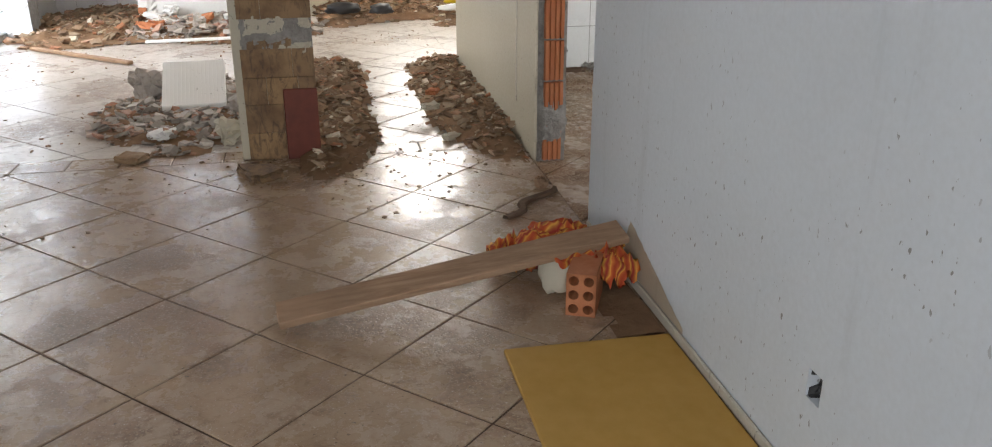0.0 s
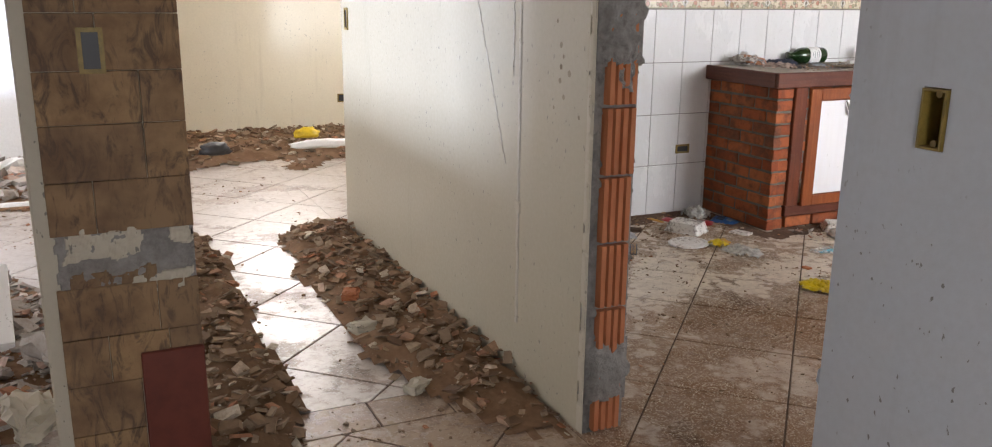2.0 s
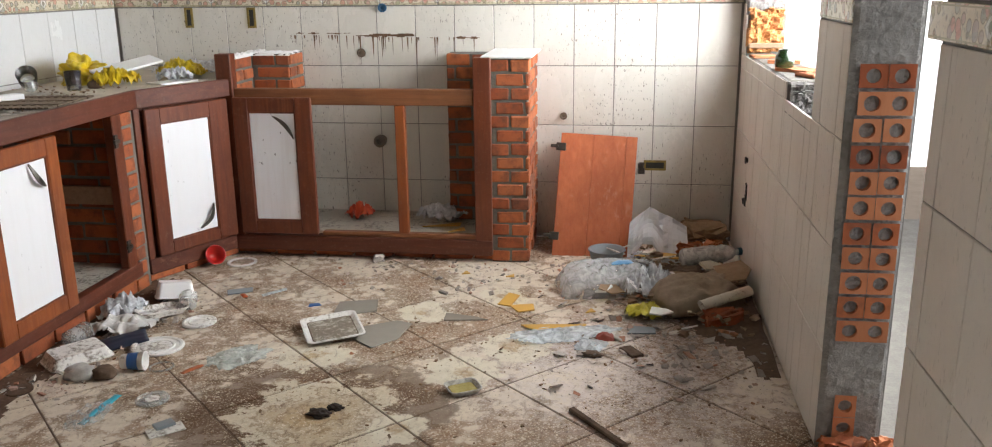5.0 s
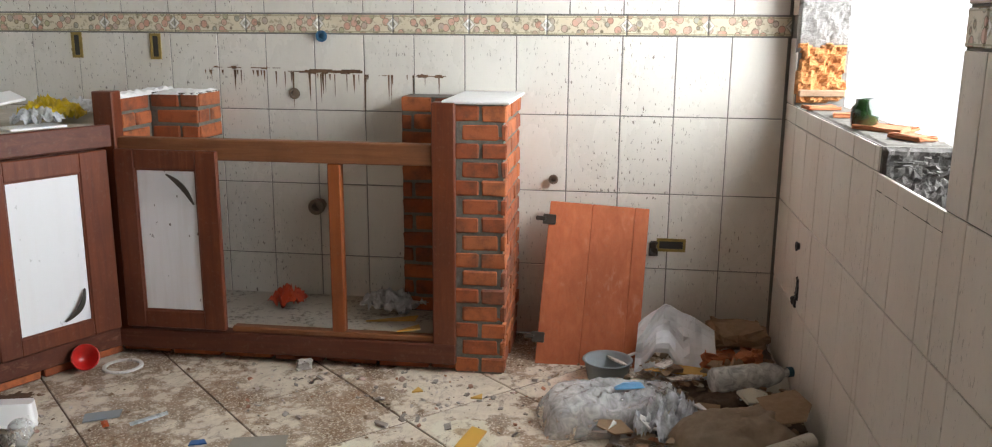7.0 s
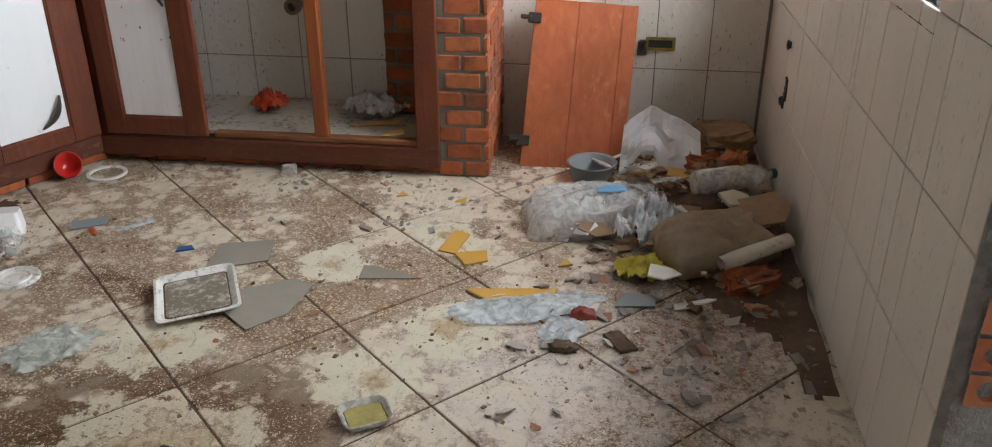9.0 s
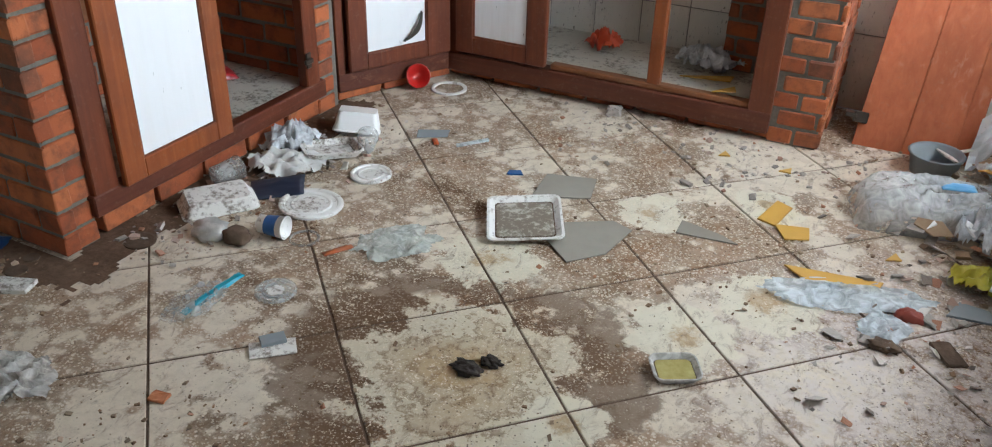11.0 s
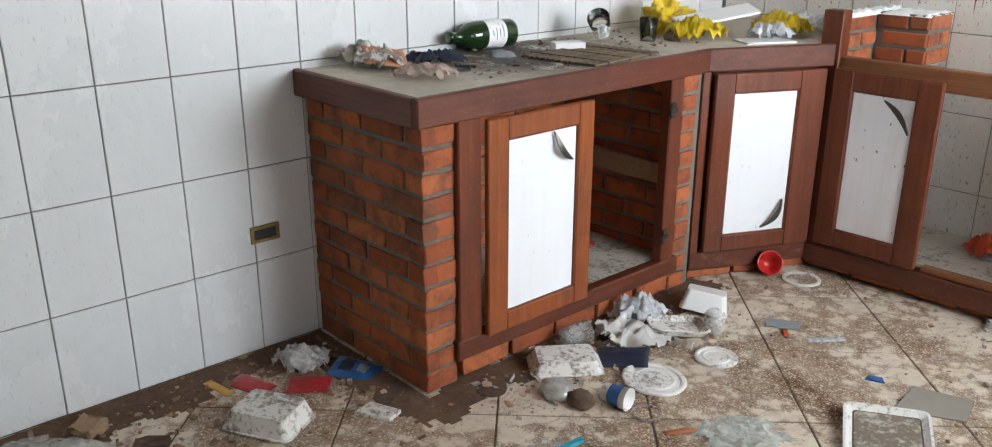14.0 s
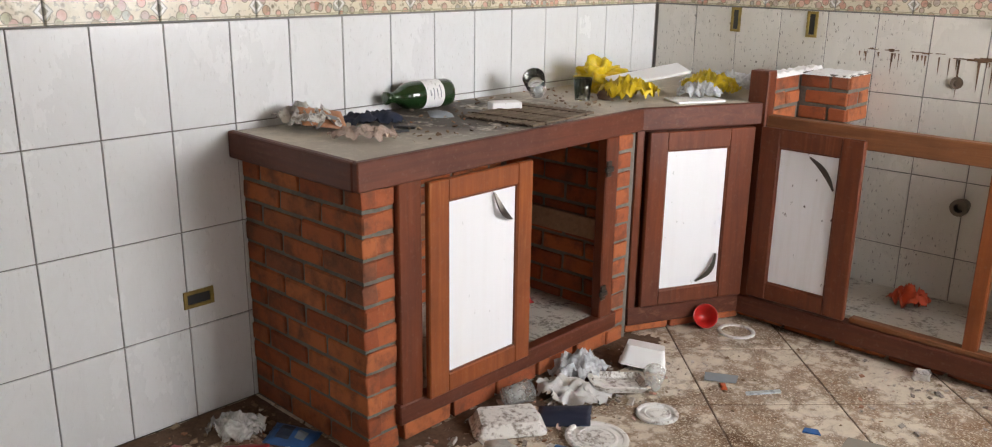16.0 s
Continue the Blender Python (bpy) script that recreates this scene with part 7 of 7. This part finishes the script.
def sheet_roll(name, at, length, r, yaw, tilt, material, label, seed, cat):
    """A loosely rolled sheet: a flattened uneven tube with a spiral end."""
    bm = bmesh.new()
    rows = []
    n, m_ = 14, 26
    for i in range(n + 1):
        row = []
        for j in range(m_):
            a = j / m_ * 4.2 * math.pi
            q = r * (1 - 0.35 * j / m_) * (1 + 0.18 * noise.noise(Vector((i * 0.35 + seed, a, 0))))
            row.append(bm.verts.new((length * (i / n - 0.5), q * math.cos(a), r * 0.8 + 0.8 * q * math.sin(a))))
        rows.append(row)
    for a, b in zip(rows, rows[1:]):
        for j in range(m_ - 1):
            bm.faces.new((a[j], a[j + 1], b[j + 1], b[j]))
    ob = part(name, bm, material, smooth=True)
    ob.matrix_world = pose(*at, 0, tilt, yaw)
    return tagged(ob, label, cat)


M_SACKPALE = grainy("dusty_brown_sacking", (0.27, 0.205, 0.145), (0.40, 0.32, 0.24), 26, 0.95, 0.8, 0.01)
M_ROLL = speckled("muddy_white_paper", (0.58, 0.54, 0.47), (0.20, 0.14, 0.10), 0.6, 0.8)
sack("muddy_sack", (-3.18, 4.44, 0.035), (0.36, 0.25, 0.12), 24, (4, -2), M_SACKPALE, "dusty brown half-empty sack in a litter heap", 3)
sack("muddy_sack", (-3.16, 4.66, 0.04), (0.27, 0.12, 0.085), 12, (0, 0), M_SACK, "dark brown wet sack under litter", 8)
sheet_roll("paper_roll", (-3.07, 4.345, 0.065), 0.24, 0.027, 32, -6, M_ROLL, "muddy white rolled paper on a sack", 4, "paper")
sheet_roll("paper_roll", (-3.01, 4.60, 0.10), 0.13, 0.022, 70, 4, M_CARD, "curled brown cardboard in a litter heap", 9, "cardboard")
shard("cardboard_sheet", (-3.035, 4.53, 0.135), [(-0.11, -0.06), (0.03, -0.085), (0.085, -0.02), (0.08, 0.07), (-0.06, 0.075)], 0.006, 18, M_CARD, "torn brown cardboard lying over a sack", (8, -10), "cardboard")
shard("plaster_flake", (-3.11, 4.60, 0.135), [(-0.055, -0.03), (0.02, -0.05), (0.06, 0.0), (0.03, 0.04), (-0.04, 0.035)], 0.01, 40, M_CREAM_TORN, "pale plaster flake on brown sacking", (12, 6))
chunk("brick_lump", (-3.09, 4.27, 0.0), (0.14, 0.08, 0.06), 20, M_BRICK, "broken red brick at the foot of a litter heap", 66, (0, -6))
chunk("brick_lump", (-3.16, 5.10, 0.03), (0.15, 0.09, 0.065), 20, M_BRICK, "broken red brick in a corner", 70, (6, 8))
chunk("brick_lump", (-3.06, 5.07, 0.04), (0.12, 0.08, 0.06), 65, M_CLAY, "broken orange brick in a corner", 67, (-8, 4))
chunk("cardboard_box", (-3.09, 5.23, 0.085), (0.20, 0.13, 0.075), 15, M_CARD, "crushed brown cardboard box on bricks", 65, (8, 5), "cardboard")
cloth("torn_paper", (-3.13, 4.93, 0.04), (0.19, 0.15), M_CARD, "crumpled torn brown paper in a litter heap", 92, "paper", 0.11, 20, 30)
ceramic = thing("ceramic_piece", (-3.0, 5.0, 0.05), "off-white broken ceramic bowl tipped in a corner", "ceramic")
part("bowl_body", lathe([(0.03, 0), (0.05, 0.008), (0.068, 0.06), (0.072, 0.13), (0.066, 0.135), (0.06, 0.06), (0.035, 0.018)], 28), plain("off_white_ceramic", (0.62, 0.59, 0.52), 0.3), ceramic, smooth=True, local=True)
ceramic.matrix_world = pose(-2.985, 5.02, 0.075, 150, 22, 20)
# a stiff plastic sheet, creased in large facets and propped between door and wall
bm = bmesh.new()
g_ = {}
for i in range(13):
    for j in range(10):
        u, v = i / 12, j / 9
        top = 0.17 + 0.09 * fade(u, 0.35) - 0.10 * fade(u - 0.35, 0.65)
        foot = 0.075 * fade(u - 0.12, 0.1) * fade(0.55 - u, 0.1)
        crease = abs(noise.noise(Vector((u * 1.7 + 3, v * 1.5, 4)))) * 2 + 0.35 * abs(noise.noise(Vector((u * 3.5 + 1, v * 3, 9))))
        lean = 0.13 * fade(u - 0.45, 0.5) * (1 - v) ** 1.3
        g_[i, j] = bm.verts.new((-3.462 + 0.295 * u + 0.02 * v * (0.5 - u), 5.13 - lean - 0.05 * (1 - v) + 0.055 * crease - 0.04 * u, foot + (top - foot) * v + 0.004))
for i in range(12):
    for j in range(9):
        a, b, c_, d_ = g_[i, j], g_[i + 1, j], g_[i + 1, j + 1], g_[i, j + 1]
        bm.faces.new((a, b, c_))
        bm.faces.new((a, c_, d_))
r = bmesh.ops.extrude_face_region(bm, geom=bm.faces[:])
bmesh.ops.translate(bm, vec=(0.0, 0.003, 0.001), verts=[e for e in r["geom"] if isinstance(e, bmesh.types.BMVert)])
tagged(part("plastic_sheet", bm, M_STIFF), "stiff white creased plastic sheet leaning in a corner", "plastic sheet")
cloth("white_scrap", (-3.37, 5.03, 0.02), (0.15, 0.12), M_FILM_W, "crumpled white paper under a plastic sheet", 95, "paper", 0.07, 18, 20)
sack("clear_bag", (-3.53, 4.67, 0.0), (0.50, 0.27, 0.135), 14, (0, 0), film_material("cloudy_plastic_bag", (0.64, 0.67, 0.69), 0.50, 0.12), "large cloudy plastic bag in a litter heap", 5)
packet("blue_print", (-3.49, 4.68, 0.115), 0.10, 0.05, 15, plain("blue_print", (0.10, 0.32, 0.58), 0.4), "blue printed label on a clear bag", (), 0.01, (0, 0), 18, "label")
cloth("white_film", (-3.36, 4.56, 0.0), (0.26, 0.20), M_FILM_W, "crumpled white-grey film in a litter heap", 57, "film", 0.19, 34, 40)
greylid = thing("tub", (-3.56, 5.02, 0.0), "grey tub with a muddy inside beside a door", "tub")
part("tub_body", lathe([(0.07, 0), (0.085, 0.07), (0.092, 0.072), (0.088, 0.076), (0.078, 0.07), (0.06, 0.02)], 28), M_GREYPRINT, greylid, smooth=True, local=True)
pet = thing("plastic_bottle", (-3.08, 4.92, 0.07), "clear dusty plastic bottle lying on litter", "bottle")
part("bottle_body", lathe([(0.035, 0), (0.042, 0.01), (0.042, 0.15), (0.036, 0.17), (0.042, 0.19), (0.030, 0.235), (0.015, 0.255), (0.015, 0.27)], 28), film_material("dusty_pet", (0.62, 0.62, 0.60), 0.75), pet, smooth=True, local=True)
part("cap", lathe([(0.017, 0.268), (0.017, 0.285), (0.014, 0.287)], 20), plain("teal_cap", (0.02, 0.10, 0.14), 0.4), pet, "dark teal cap", local=True)
pet.matrix_world = pose(-3.225, 4.715, 0.135, 0, 88, 20)

# inside the cabinets
cloth("red_rag", (-4.86, 5.28, 0.125), (0.17, 0.14), plain("red_orange_plastic", (0.50, 0.06, 0.02), 0.4), "crushed red-orange plastic in an open cabinet", 61, "plastic", 0.11, 22, 20)
cloth("plastic_bag", (-4.42, 5.28, 0.125), (0.30, 0.20), M_FILM_W, "crumpled clear bag in an open cabinet", 63, "plastic bag", 0.12, 26, 15)
packet("packet", (-5.98, 4.18, 0.14), 0.22, 0.10, 60, M_REDPACK, "red packet inside a cabinet", (), 0.05, (0, 0), 21)
packet("packet", (-5.92, 4.02, 0.14), 0.14, 0.08, 20, M_REDPACK, "red packet inside a cabinet", (), 0.04, (0, 0), 22)
chunk("stone", (-4.68, 4.95, 0.0), (0.05, 0.04, 0.035), 20, M_RUBBLE_G, "small grey stone at a counter base", 69, cat="stone")

# ---- on the worktop ----
T = TOPZ - 0.003
wine = thing("wine_bottle", (-6.15, 3.95, T), "dark green wine bottle with a white label lying down", "bottle")
part("bottle_body", lathe([(0.036, 0), (0.047, 0.006), (0.049, 0.02), (0.049, 0.165), (0.044, 0.195), (0.028, 0.222), (0.0185, 0.235), (0.0185, 0.262), (0.0215, 0.264), (0.0215, 0.278), (0.015, 0.28)], 32), M_BOTTLE, wine, smooth=True, local=True)
part("label", lathe([(0.0497, 0.055), (0.0497, 0.135)], 32, False), M_FOAM_C, wine, "white paper label", smooth=True, local=True)
for k, (a0, z0, w_) in enumerate(((20, 0.07, 0.05), (26, 0.085, 0.03), (14, 0.10, 0.045), (30, 0.115, 0.02))):
    bm = bmesh.new()
    for i in range(8):
        a = radians(a0 + i * w_ * 130)
        b = radians(a0 + (i + 1) * w_ * 130)
        bm.faces.new([bm.verts.new((0.0504 * math.cos(t_), 0.0504 * math.sin(t_), z_)) for t_, z_ in ((a, z0), (b, z0), (b, z0 + 0.004), (a, z0 + 0.004))])
    part("label_line", bm, M_GREYPRINT, wine, local=True)
wine.matrix_world = pose(-6.145, 4.05, T + 0.050, 90, 0, 0) @ pose(0, 0, 0, 0, -4, 0) @ pose(0, 0, 0, 0, 0, 330)
cloth("crisp_bag", (-6.10, 3.40, T), (0.24, 0.17), M_FOAM, "crumpled printed crisp bag on a worktop", 71, "packet", 0.10, 24, 20)
packet("packet", (-6.05, 3.43, T + 0.035), 0.14, 0.10, 70, plain("orange_printed_bag", (0.50, 0.22, 0.10), 0.5, vary=0.6), "orange printed bag on a worktop", ((0.2, 0.8, 0.3, 0.5, M_GREYPRINT),), 0.015, (25, 10), 23)
cloth("pinkish_bag", (-5.84, 3.42, T), (0.22, 0.15), film_material("pinkish_film", (0.62, 0.48, 0.40), 0.9), "thin pinkish plastic bag on a worktop", 73, "plastic bag", 0.06, 24, 40)
cloth("dark_wrap", (-6.02, 3.60, T), (0.24, 0.12), M_NAVY, "dark torn wrapper on a worktop", 75, "wrap", 0.06, 22, 70)
packet("cigarette_pack", (-5.99, 3.87, T + 0.003), 0.085, 0.06, 60, M_GREYPRINT, "silver-blue crushed pack beside a bottle", (), 0.015, (10, 6), 24)
white_box = part("white_box", boxes((-0.055, 0.055, -0.03, 0.03, 0, 0.03), bevel=0.003), M_FOAM_C)
white_box.matrix_world = pose(-5.94, 4.13, T, 0, 0, 62)
tagged(white_box, "small flat white box on a worktop", "box")
mesh_board = thing("reed_board", (-5.79, 4.05, T), "flat brown slatted board on a dirty worktop", "board")
M_REED = grainy("grey_brown_reed", (0.12, 0.088, 0.06), (0.26, 0.20, 0.145), 60, 0.9, 0.5)
for i in range(27):
    bm = bmesh.new()
    box(bm, -0.15 + i * 0.0113, -0.1415 + i * 0.0113, -0.19 + 0.006 * (i % 2), 0.19 - 0.007 * (i % 3), 0.002, 0.008 + 0.001 * (i % 3), 0.0015)
    part("slat", bm, M_REED, mesh_board, local=True)
for y_ in (-0.12, 0.0, 0.12):
    part("binding", boxes((-0.15, 0.155, y_ - 0.004, y_ + 0.004, 0.001, 0.0115)), M_SACK, mesh_board, local=True)
mesh_board.matrix_world = pose(-5.80, 4.10, T, 0, 0, 6)
for at, r, h, tl in (((-6.04, 4.42, T), 0.042, 0.10, 55), ((-5.90, 4.52, T), 0.036, 0.085, 0)):
    g_ = thing("drinking_glass", at, "clear drinking glass on a worktop", "glass", "glasses on the worktop")
    part("glass_body", lathe([(r * 0.8, 0), (r, h), (r * 0.93, h), (r * 0.72, 0.008)], 28), M_GLASS, g_, smooth=True, local=True)
    g_.matrix_world = pose(*at, tl, 0, 30)
    if tl:
        g_.location.z += r * 0.75
blob("dark_pot", (-5.85, 4.60, T), (0.07, 0.06, 0.05), M_SACK, "small dark clay pot on a worktop", 21, "pot", 0.2)
blob("bunched_bag", (-6.02, 4.78, T), (0.18, 0.20, 0.15), M_YBAG, "bunched yellow plastic bag on a worktop", 23, "plastic bag", 0.6, 5)
cloth("yellow_bag", (-5.80, 4.68, T), (0.28, 0.17), M_YBAG, "crumpled yellow bag hanging over a worktop", 77, "plastic bag", 0.11, 30, 60, 1.25)
cloth("yellow_bag", (-5.66, 5.03, T), (0.26, 0.24), M_YBAG, "crumpled yellow bag on a worktop", 79, "plastic bag", 0.12, 30, 20, 1.25)
cloth("white_scrap", (-5.62, 4.90, T), (0.20, 0.15), M_FILM_W, "torn white packaging on a worktop", 81, "wrap", 0.09, 24, 50)
wp = part("plastic_shelf", boxes((-0.05, 0.05, -0.17, 0.17, 0, 0.012), bevel=0.003), M_FOAM_C)
wp.matrix_world = pose(-5.83, 4.85, T + 0.07, 8, 14, -22)
tagged(wp, "white plastic shelf piece lying on bags", "panel")
wp2 = part("plastic_shelf", boxes((-0.06, 0.06, -0.10, 0.10, 0, 0.008), bevel=0.002), M_FOAM_C)
wp2.matrix_world = pose(-5.60, 4.83, T, 0, 0, -28)
tagged(wp2, "small white tray lying on a worktop", "panel")
cloth("clear_bag", (-5.72, 5.28, T), (0.44, 0.24), M_FILM_W, "folded clear plastic bag on a worktop", 83, "plastic bag", 0.09, 30, 5)
for x, y, a in ((-5.90, 3.63, 30), (-5.86, 3.57, 70)):
    bm = boxes((-0.035, 0.035, -0.006, 0.006, 0, 0.008), (-0.035, -0.022, -0.012, 0.012, 0, 0.012), bevel=0.002)
    ob = part("metal_bracket", bm, M_BLACK)
    ob.matrix_world = pose(x, y, T, 0, 0, a)
    tagged(ob, "small black metal bracket on a worktop", "bracket", "brackets on the worktop")
pile("worktop_dirt", lambda x, y: 0.5, (-6.2, -5.7, 3.5, 4.7), 260, 0.0, (0.004, 0.016), M_RUBBLE, "dark crumbs spread over a worktop", 102).location = (0, 0, T)

# dark dirt swept along the foot of the counter and the wall
def drift(x, y):
    """Dirt swept against the counter's foot, its end wall and the tiled wall, with a wandering edge."""
    e = 0.07 * noise.noise(Vector((x * 6, y * 6, 0))) + 0.05 * noise.noise(Vector((x * 17, y * 17, 3)))
    front = fade(0.10 + e - abs(x + 5.57), 0.10) * fade(y - 3.12, 0.12) * fade(4.6 - y, 0.25)
    side = fade(0.17 + e - (3.24 - y), 0.16) * fade(-5.42 + e - x, 0.22)
    wall = fade(0.20 + 1.3 * e - (x - XN), 0.16)
    return max(front, side if y < 3.24 else 0.0, wall if y < 3.24 else 0.0)


mound("dirt_line", drift, (-6.21, -5.3, 1.3, 4.6), 0.009, M_DRIFT, "dark dirt along the foot of counter and wall", 0.014)
pile("litter_scraps", lambda x, y: fade(0.25 - abs(x + 5.45) + 0.1 * noise.noise(Vector((x * 4, y * 4, 1))), 0.2) * fade(y - 3.3, 0.1) * fade(4.6 - y, 0.2), (-5.7, -5.15, 3.3, 4.7), 220, 0.004, (0.008, 0.03), M_RUBBLE_G, "small scraps and chips before a counter", 111)
pile("litter_scraps", lambda x, y: fade(0.35 - abs(x + 5.95), 0.2), (-6.2, -5.5, 1.9, 3.2), 520, 0.004, (0.006, 0.026), M_RUBBLE, "small scraps and chips along a wall", 112)

# torn scraps among the corner litter
heap_rng = random.Random(77)
for i in range(26):
    a = heap_rng.uniform(0, 6.28)
    k = heap_rng.uniform(0.2, 1.0)
    x, y = min(-3.0, -3.22 + 0.36 * k * math.cos(a)), min(5.36, 4.72 + 0.62 * k * math.sin(a))
    s_ = heap_rng.uniform(0.03, 0.085)
    poly = [(s_ * (0.5 + 0.5 * heap_rng.random()) * math.cos(q * 1.2566 + 0.3), s_ * (0.4 + 0.6 * heap_rng.random()) * math.sin(q * 1.2566 + 0.3)) for q in range(5)]
    mat, lab = ((M_CARD, "torn brown cardboard scrap in litter"), (M_FOAM, "dirty white plastic scrap in litter"), (M_CREAM_TORN, "cream plaster flake in litter"), (M_STUCCO, "white tile chip in litter"))[heap_rng.randrange(4)]
    shard("litter_scrap", (x, y, 0.045 + 0.07 * (1 - k)), poly, 0.006, heap_rng.uniform(0, 360), mat, lab, (heap_rng.uniform(-22, 22), heap_rng.uniform(-22, 22)), "scrap")

# ---- tiles of floors and walls ----
floor_tiles(floor_kitchen, (XN, XS + 0.16, YW - 0.158, YE), LATTICE_KU, LATTICE_KV, M_FLOOR_K)
floor_tiles(floor_living, (-4.245, 1.5, -2.65, YW - 0.162), -1.4078, 1.5615, M_FLOOR_L)
floor_tiles(floor_hall, (-10.3, -4.43, -2.65, YW - 0.162), -2.754, 3.663, M_FLOOR_H)
floor_tiles(floor_hall, (-10.3, -6.63, YW - 0.162, 3.5), -2.754, 3.663, M_FLOOR_H)
y = -2.65
while y < YL:
    l = min(0.245, YL - y)
    key = ("border", round(l, 3))
    if key not in PIECES:
        PIECES[key] = slab_mesh("border_tile", [(-0.09, -l / 2 + 0.003), (0.09, -l / 2 + 0.003), (0.09, l / 2 - 0.003), (-0.09, l / 2 - 0.003)], 0.006, 0.002, M_FLOOR_L)
    piece("tile", PIECES[key], floor_hall, Matrix.Translation((-4.338, y + l / 2, -0.0055)))
    y += 0.245
ROWS_LOW = [(0.0, TZ - 3 * TH), (TZ - 3 * TH, TZ - 2 * TH), (TZ - 2 * TH, TZ - TH), (TZ - TH, TZ)]
ROWS_HIGH = [(TZ + 0.08 + k * TH, min(CEIL, TZ + 0.08 + (k + 1) * TH)) for k in range(5) if TZ + 0.08 + k * TH < CEIL - 0.03]
ALL_ROWS = ROWS_LOW + ROWS_HIGH
tile_wall(wall_north, FACE_N, ALL_ROWS, (YW, YE - 0.007), 2.8255, M_TILE)
tile_wall(wall_east, FACE_E, ALL_ROWS, (XN + 0.001, XS - 0.007), -4.1606, M_TILE_DIRTY)
SILL_ROWS = [r for r in ROWS_LOW if r[1] < 0.95] + [(TZ - TH, SILL)]
tile_wall(wall_south, FACE_S, SILL_ROWS, (-YE, -4.20), -YE, M_TILE_SOUTH)
tile_wall(wall_south, FACE_S, ROWS_LOW[:-1], (-4.20, -WIN0), -YE, M_TILE_SOUTH, skip=lambda u, v: v > 0.76)
tile_wall(wall_south, FACE_S, ALL_ROWS, (-WIN0, -3.335), -YE, M_TILE_SOUTH)
tile_wall(wall_south, FACE_S, [(SILL, TZ)] + ROWS_HIGH, (-YE, -WIN1), -YE, M_TILE_SOUTH)
tile_wall(wall_south, FACE_S, ALL_ROWS, (-2.665, -YW), -YE, M_TILE_SOUTH)
tile_wall(wall_far_tiles, frame_of((-10.14, 0, 0), (0, 1, 0), (0, 0, 1), (1, 0, 0)), [(k * 0.34, (k + 1) * 0.34) for k in range(7)], (-2.65, -1.5), -2.65, M_TILE)


def border_mesh():
    w, h = 0.305, 0.076
    return slab_mesh("border_tile", [(-w / 2 + 0.002, -h / 2 + 0.002), (w / 2 - 0.002, -h / 2 + 0.002), (w / 2 - 0.002, h / 2 - 0.002), (-w / 2 + 0.002, h / 2 - 0.002)], 0.009, 0.003, M_BORDER)


def border_material():
    """Cream tiles with pink fruit, grey leaves, olive bands and a diamond at each joint."""
    m = Nodes("fruit_border_tile")
    v = m.where(False)
    w = m.where()
    sep = m.t.nodes.new("ShaderNodeSeparateXYZ")
    m.put(sep.inputs[0], v)
    ax, ay = m.math("ABSOLUTE", sep.outputs[0]), m.math("ABSOLUTE", sep.outputs[1])
    c = m.mix(m.ramp(m.noise(w, 14, 3), (0.4, 0.0), (0.7, 0.4)), (0.66, 0.59, 0.44), (0.52, 0.43, 0.31))
    fruit = m.cells(m.scaled(w, (1, 1, 0.9)), 33)
    kind = m.cells(m.scaled(w, (1, 1, 0.9)), 33, out="Color")
    tone = m.ramp(kind, (0.0, (0.50, 0.20, 0.14)), (0.35, (0.62, 0.36, 0.28)), (0.6, (0.34, 0.35, 0.31)), (0.8, (0.42, 0.40, 0.24)), (1.0, (0.45, 0.16, 0.10)))
    c = m.mix(m.ramp(fruit, (0.40, 0.85), (0.46, 0.0)), c, tone)
    c = m.mix(m.ramp(fruit, (0.38, 0.0), (0.43, 0.85), (0.50, 0.0)), c, (0.11, 0.08, 0.05))
    c = m.mix(m.ramp(m.noise(w, 70, 3), (0.55, 0.0), (0.62, 0.5)), c, (0.22, 0.19, 0.14))
    d = m.math("ADD", m.math("SUBTRACT", 0.1525, ax), m.math("MULTIPLY", ay, 0.9))
    d = m.math("MULTIPLY", d, 20.0)
    c = m.mix(m.ramp(d, (0.50, 1.0), (0.52, 0.0)), c, (0.68, 0.66, 0.60))
    c = m.mix(m.ramp(d, (0.24, 0.8), (0.27, 0.0), (0.42, 0.0), (0.44, 0.8), (0.50, 0.8), (0.53, 0.0)), c, (0.30, 0.28, 0.21))
    band = m.math("MULTIPLY", ay, 20.0)
    c = m.mix(m.ramp(band, (0.565, 0.0), (0.575, 1.0), (0.63, 1.0), (0.64, 0.0), (0.68, 0.0), (0.69, 1.0)), c, (0.36, 0.33, 0.22))
    m.set(colour=c, rough=0.25, normal=m.bump(fruit, 0.3, 0.004))
    return m.mat


M_BORDER = border_material()
BM_ = border_mesh()
for parent, face, a, b in ((wall_north, FACE_N, YW, YE), (wall_east, FACE_E, XN, XS), (wall_south, FACE_S, -WIN0, -3.335), (wall_south, FACE_S, -2.665, -YW)):
    u = b - 0.1525
    while u > a:
        piece("border_tile", BM_, parent, face @ Matrix.Translation((u, TZ + 0.04, -0.008)))
        u -= 0.305
    rest = u + 0.1525 - a
    if rest > 0.02:
        piece("border_tile", slab_mesh("cut_border_tile", [(-rest / 2 + 0.002, -0.036), (rest / 2 - 0.002, -0.036), (rest / 2 - 0.002, 0.036), (-rest / 2 + 0.002, 0.036)], 0.009, 0.003, M_BORDER), parent, face @ Matrix.Translation((a + rest / 2, TZ + 0.04, -0.008)))
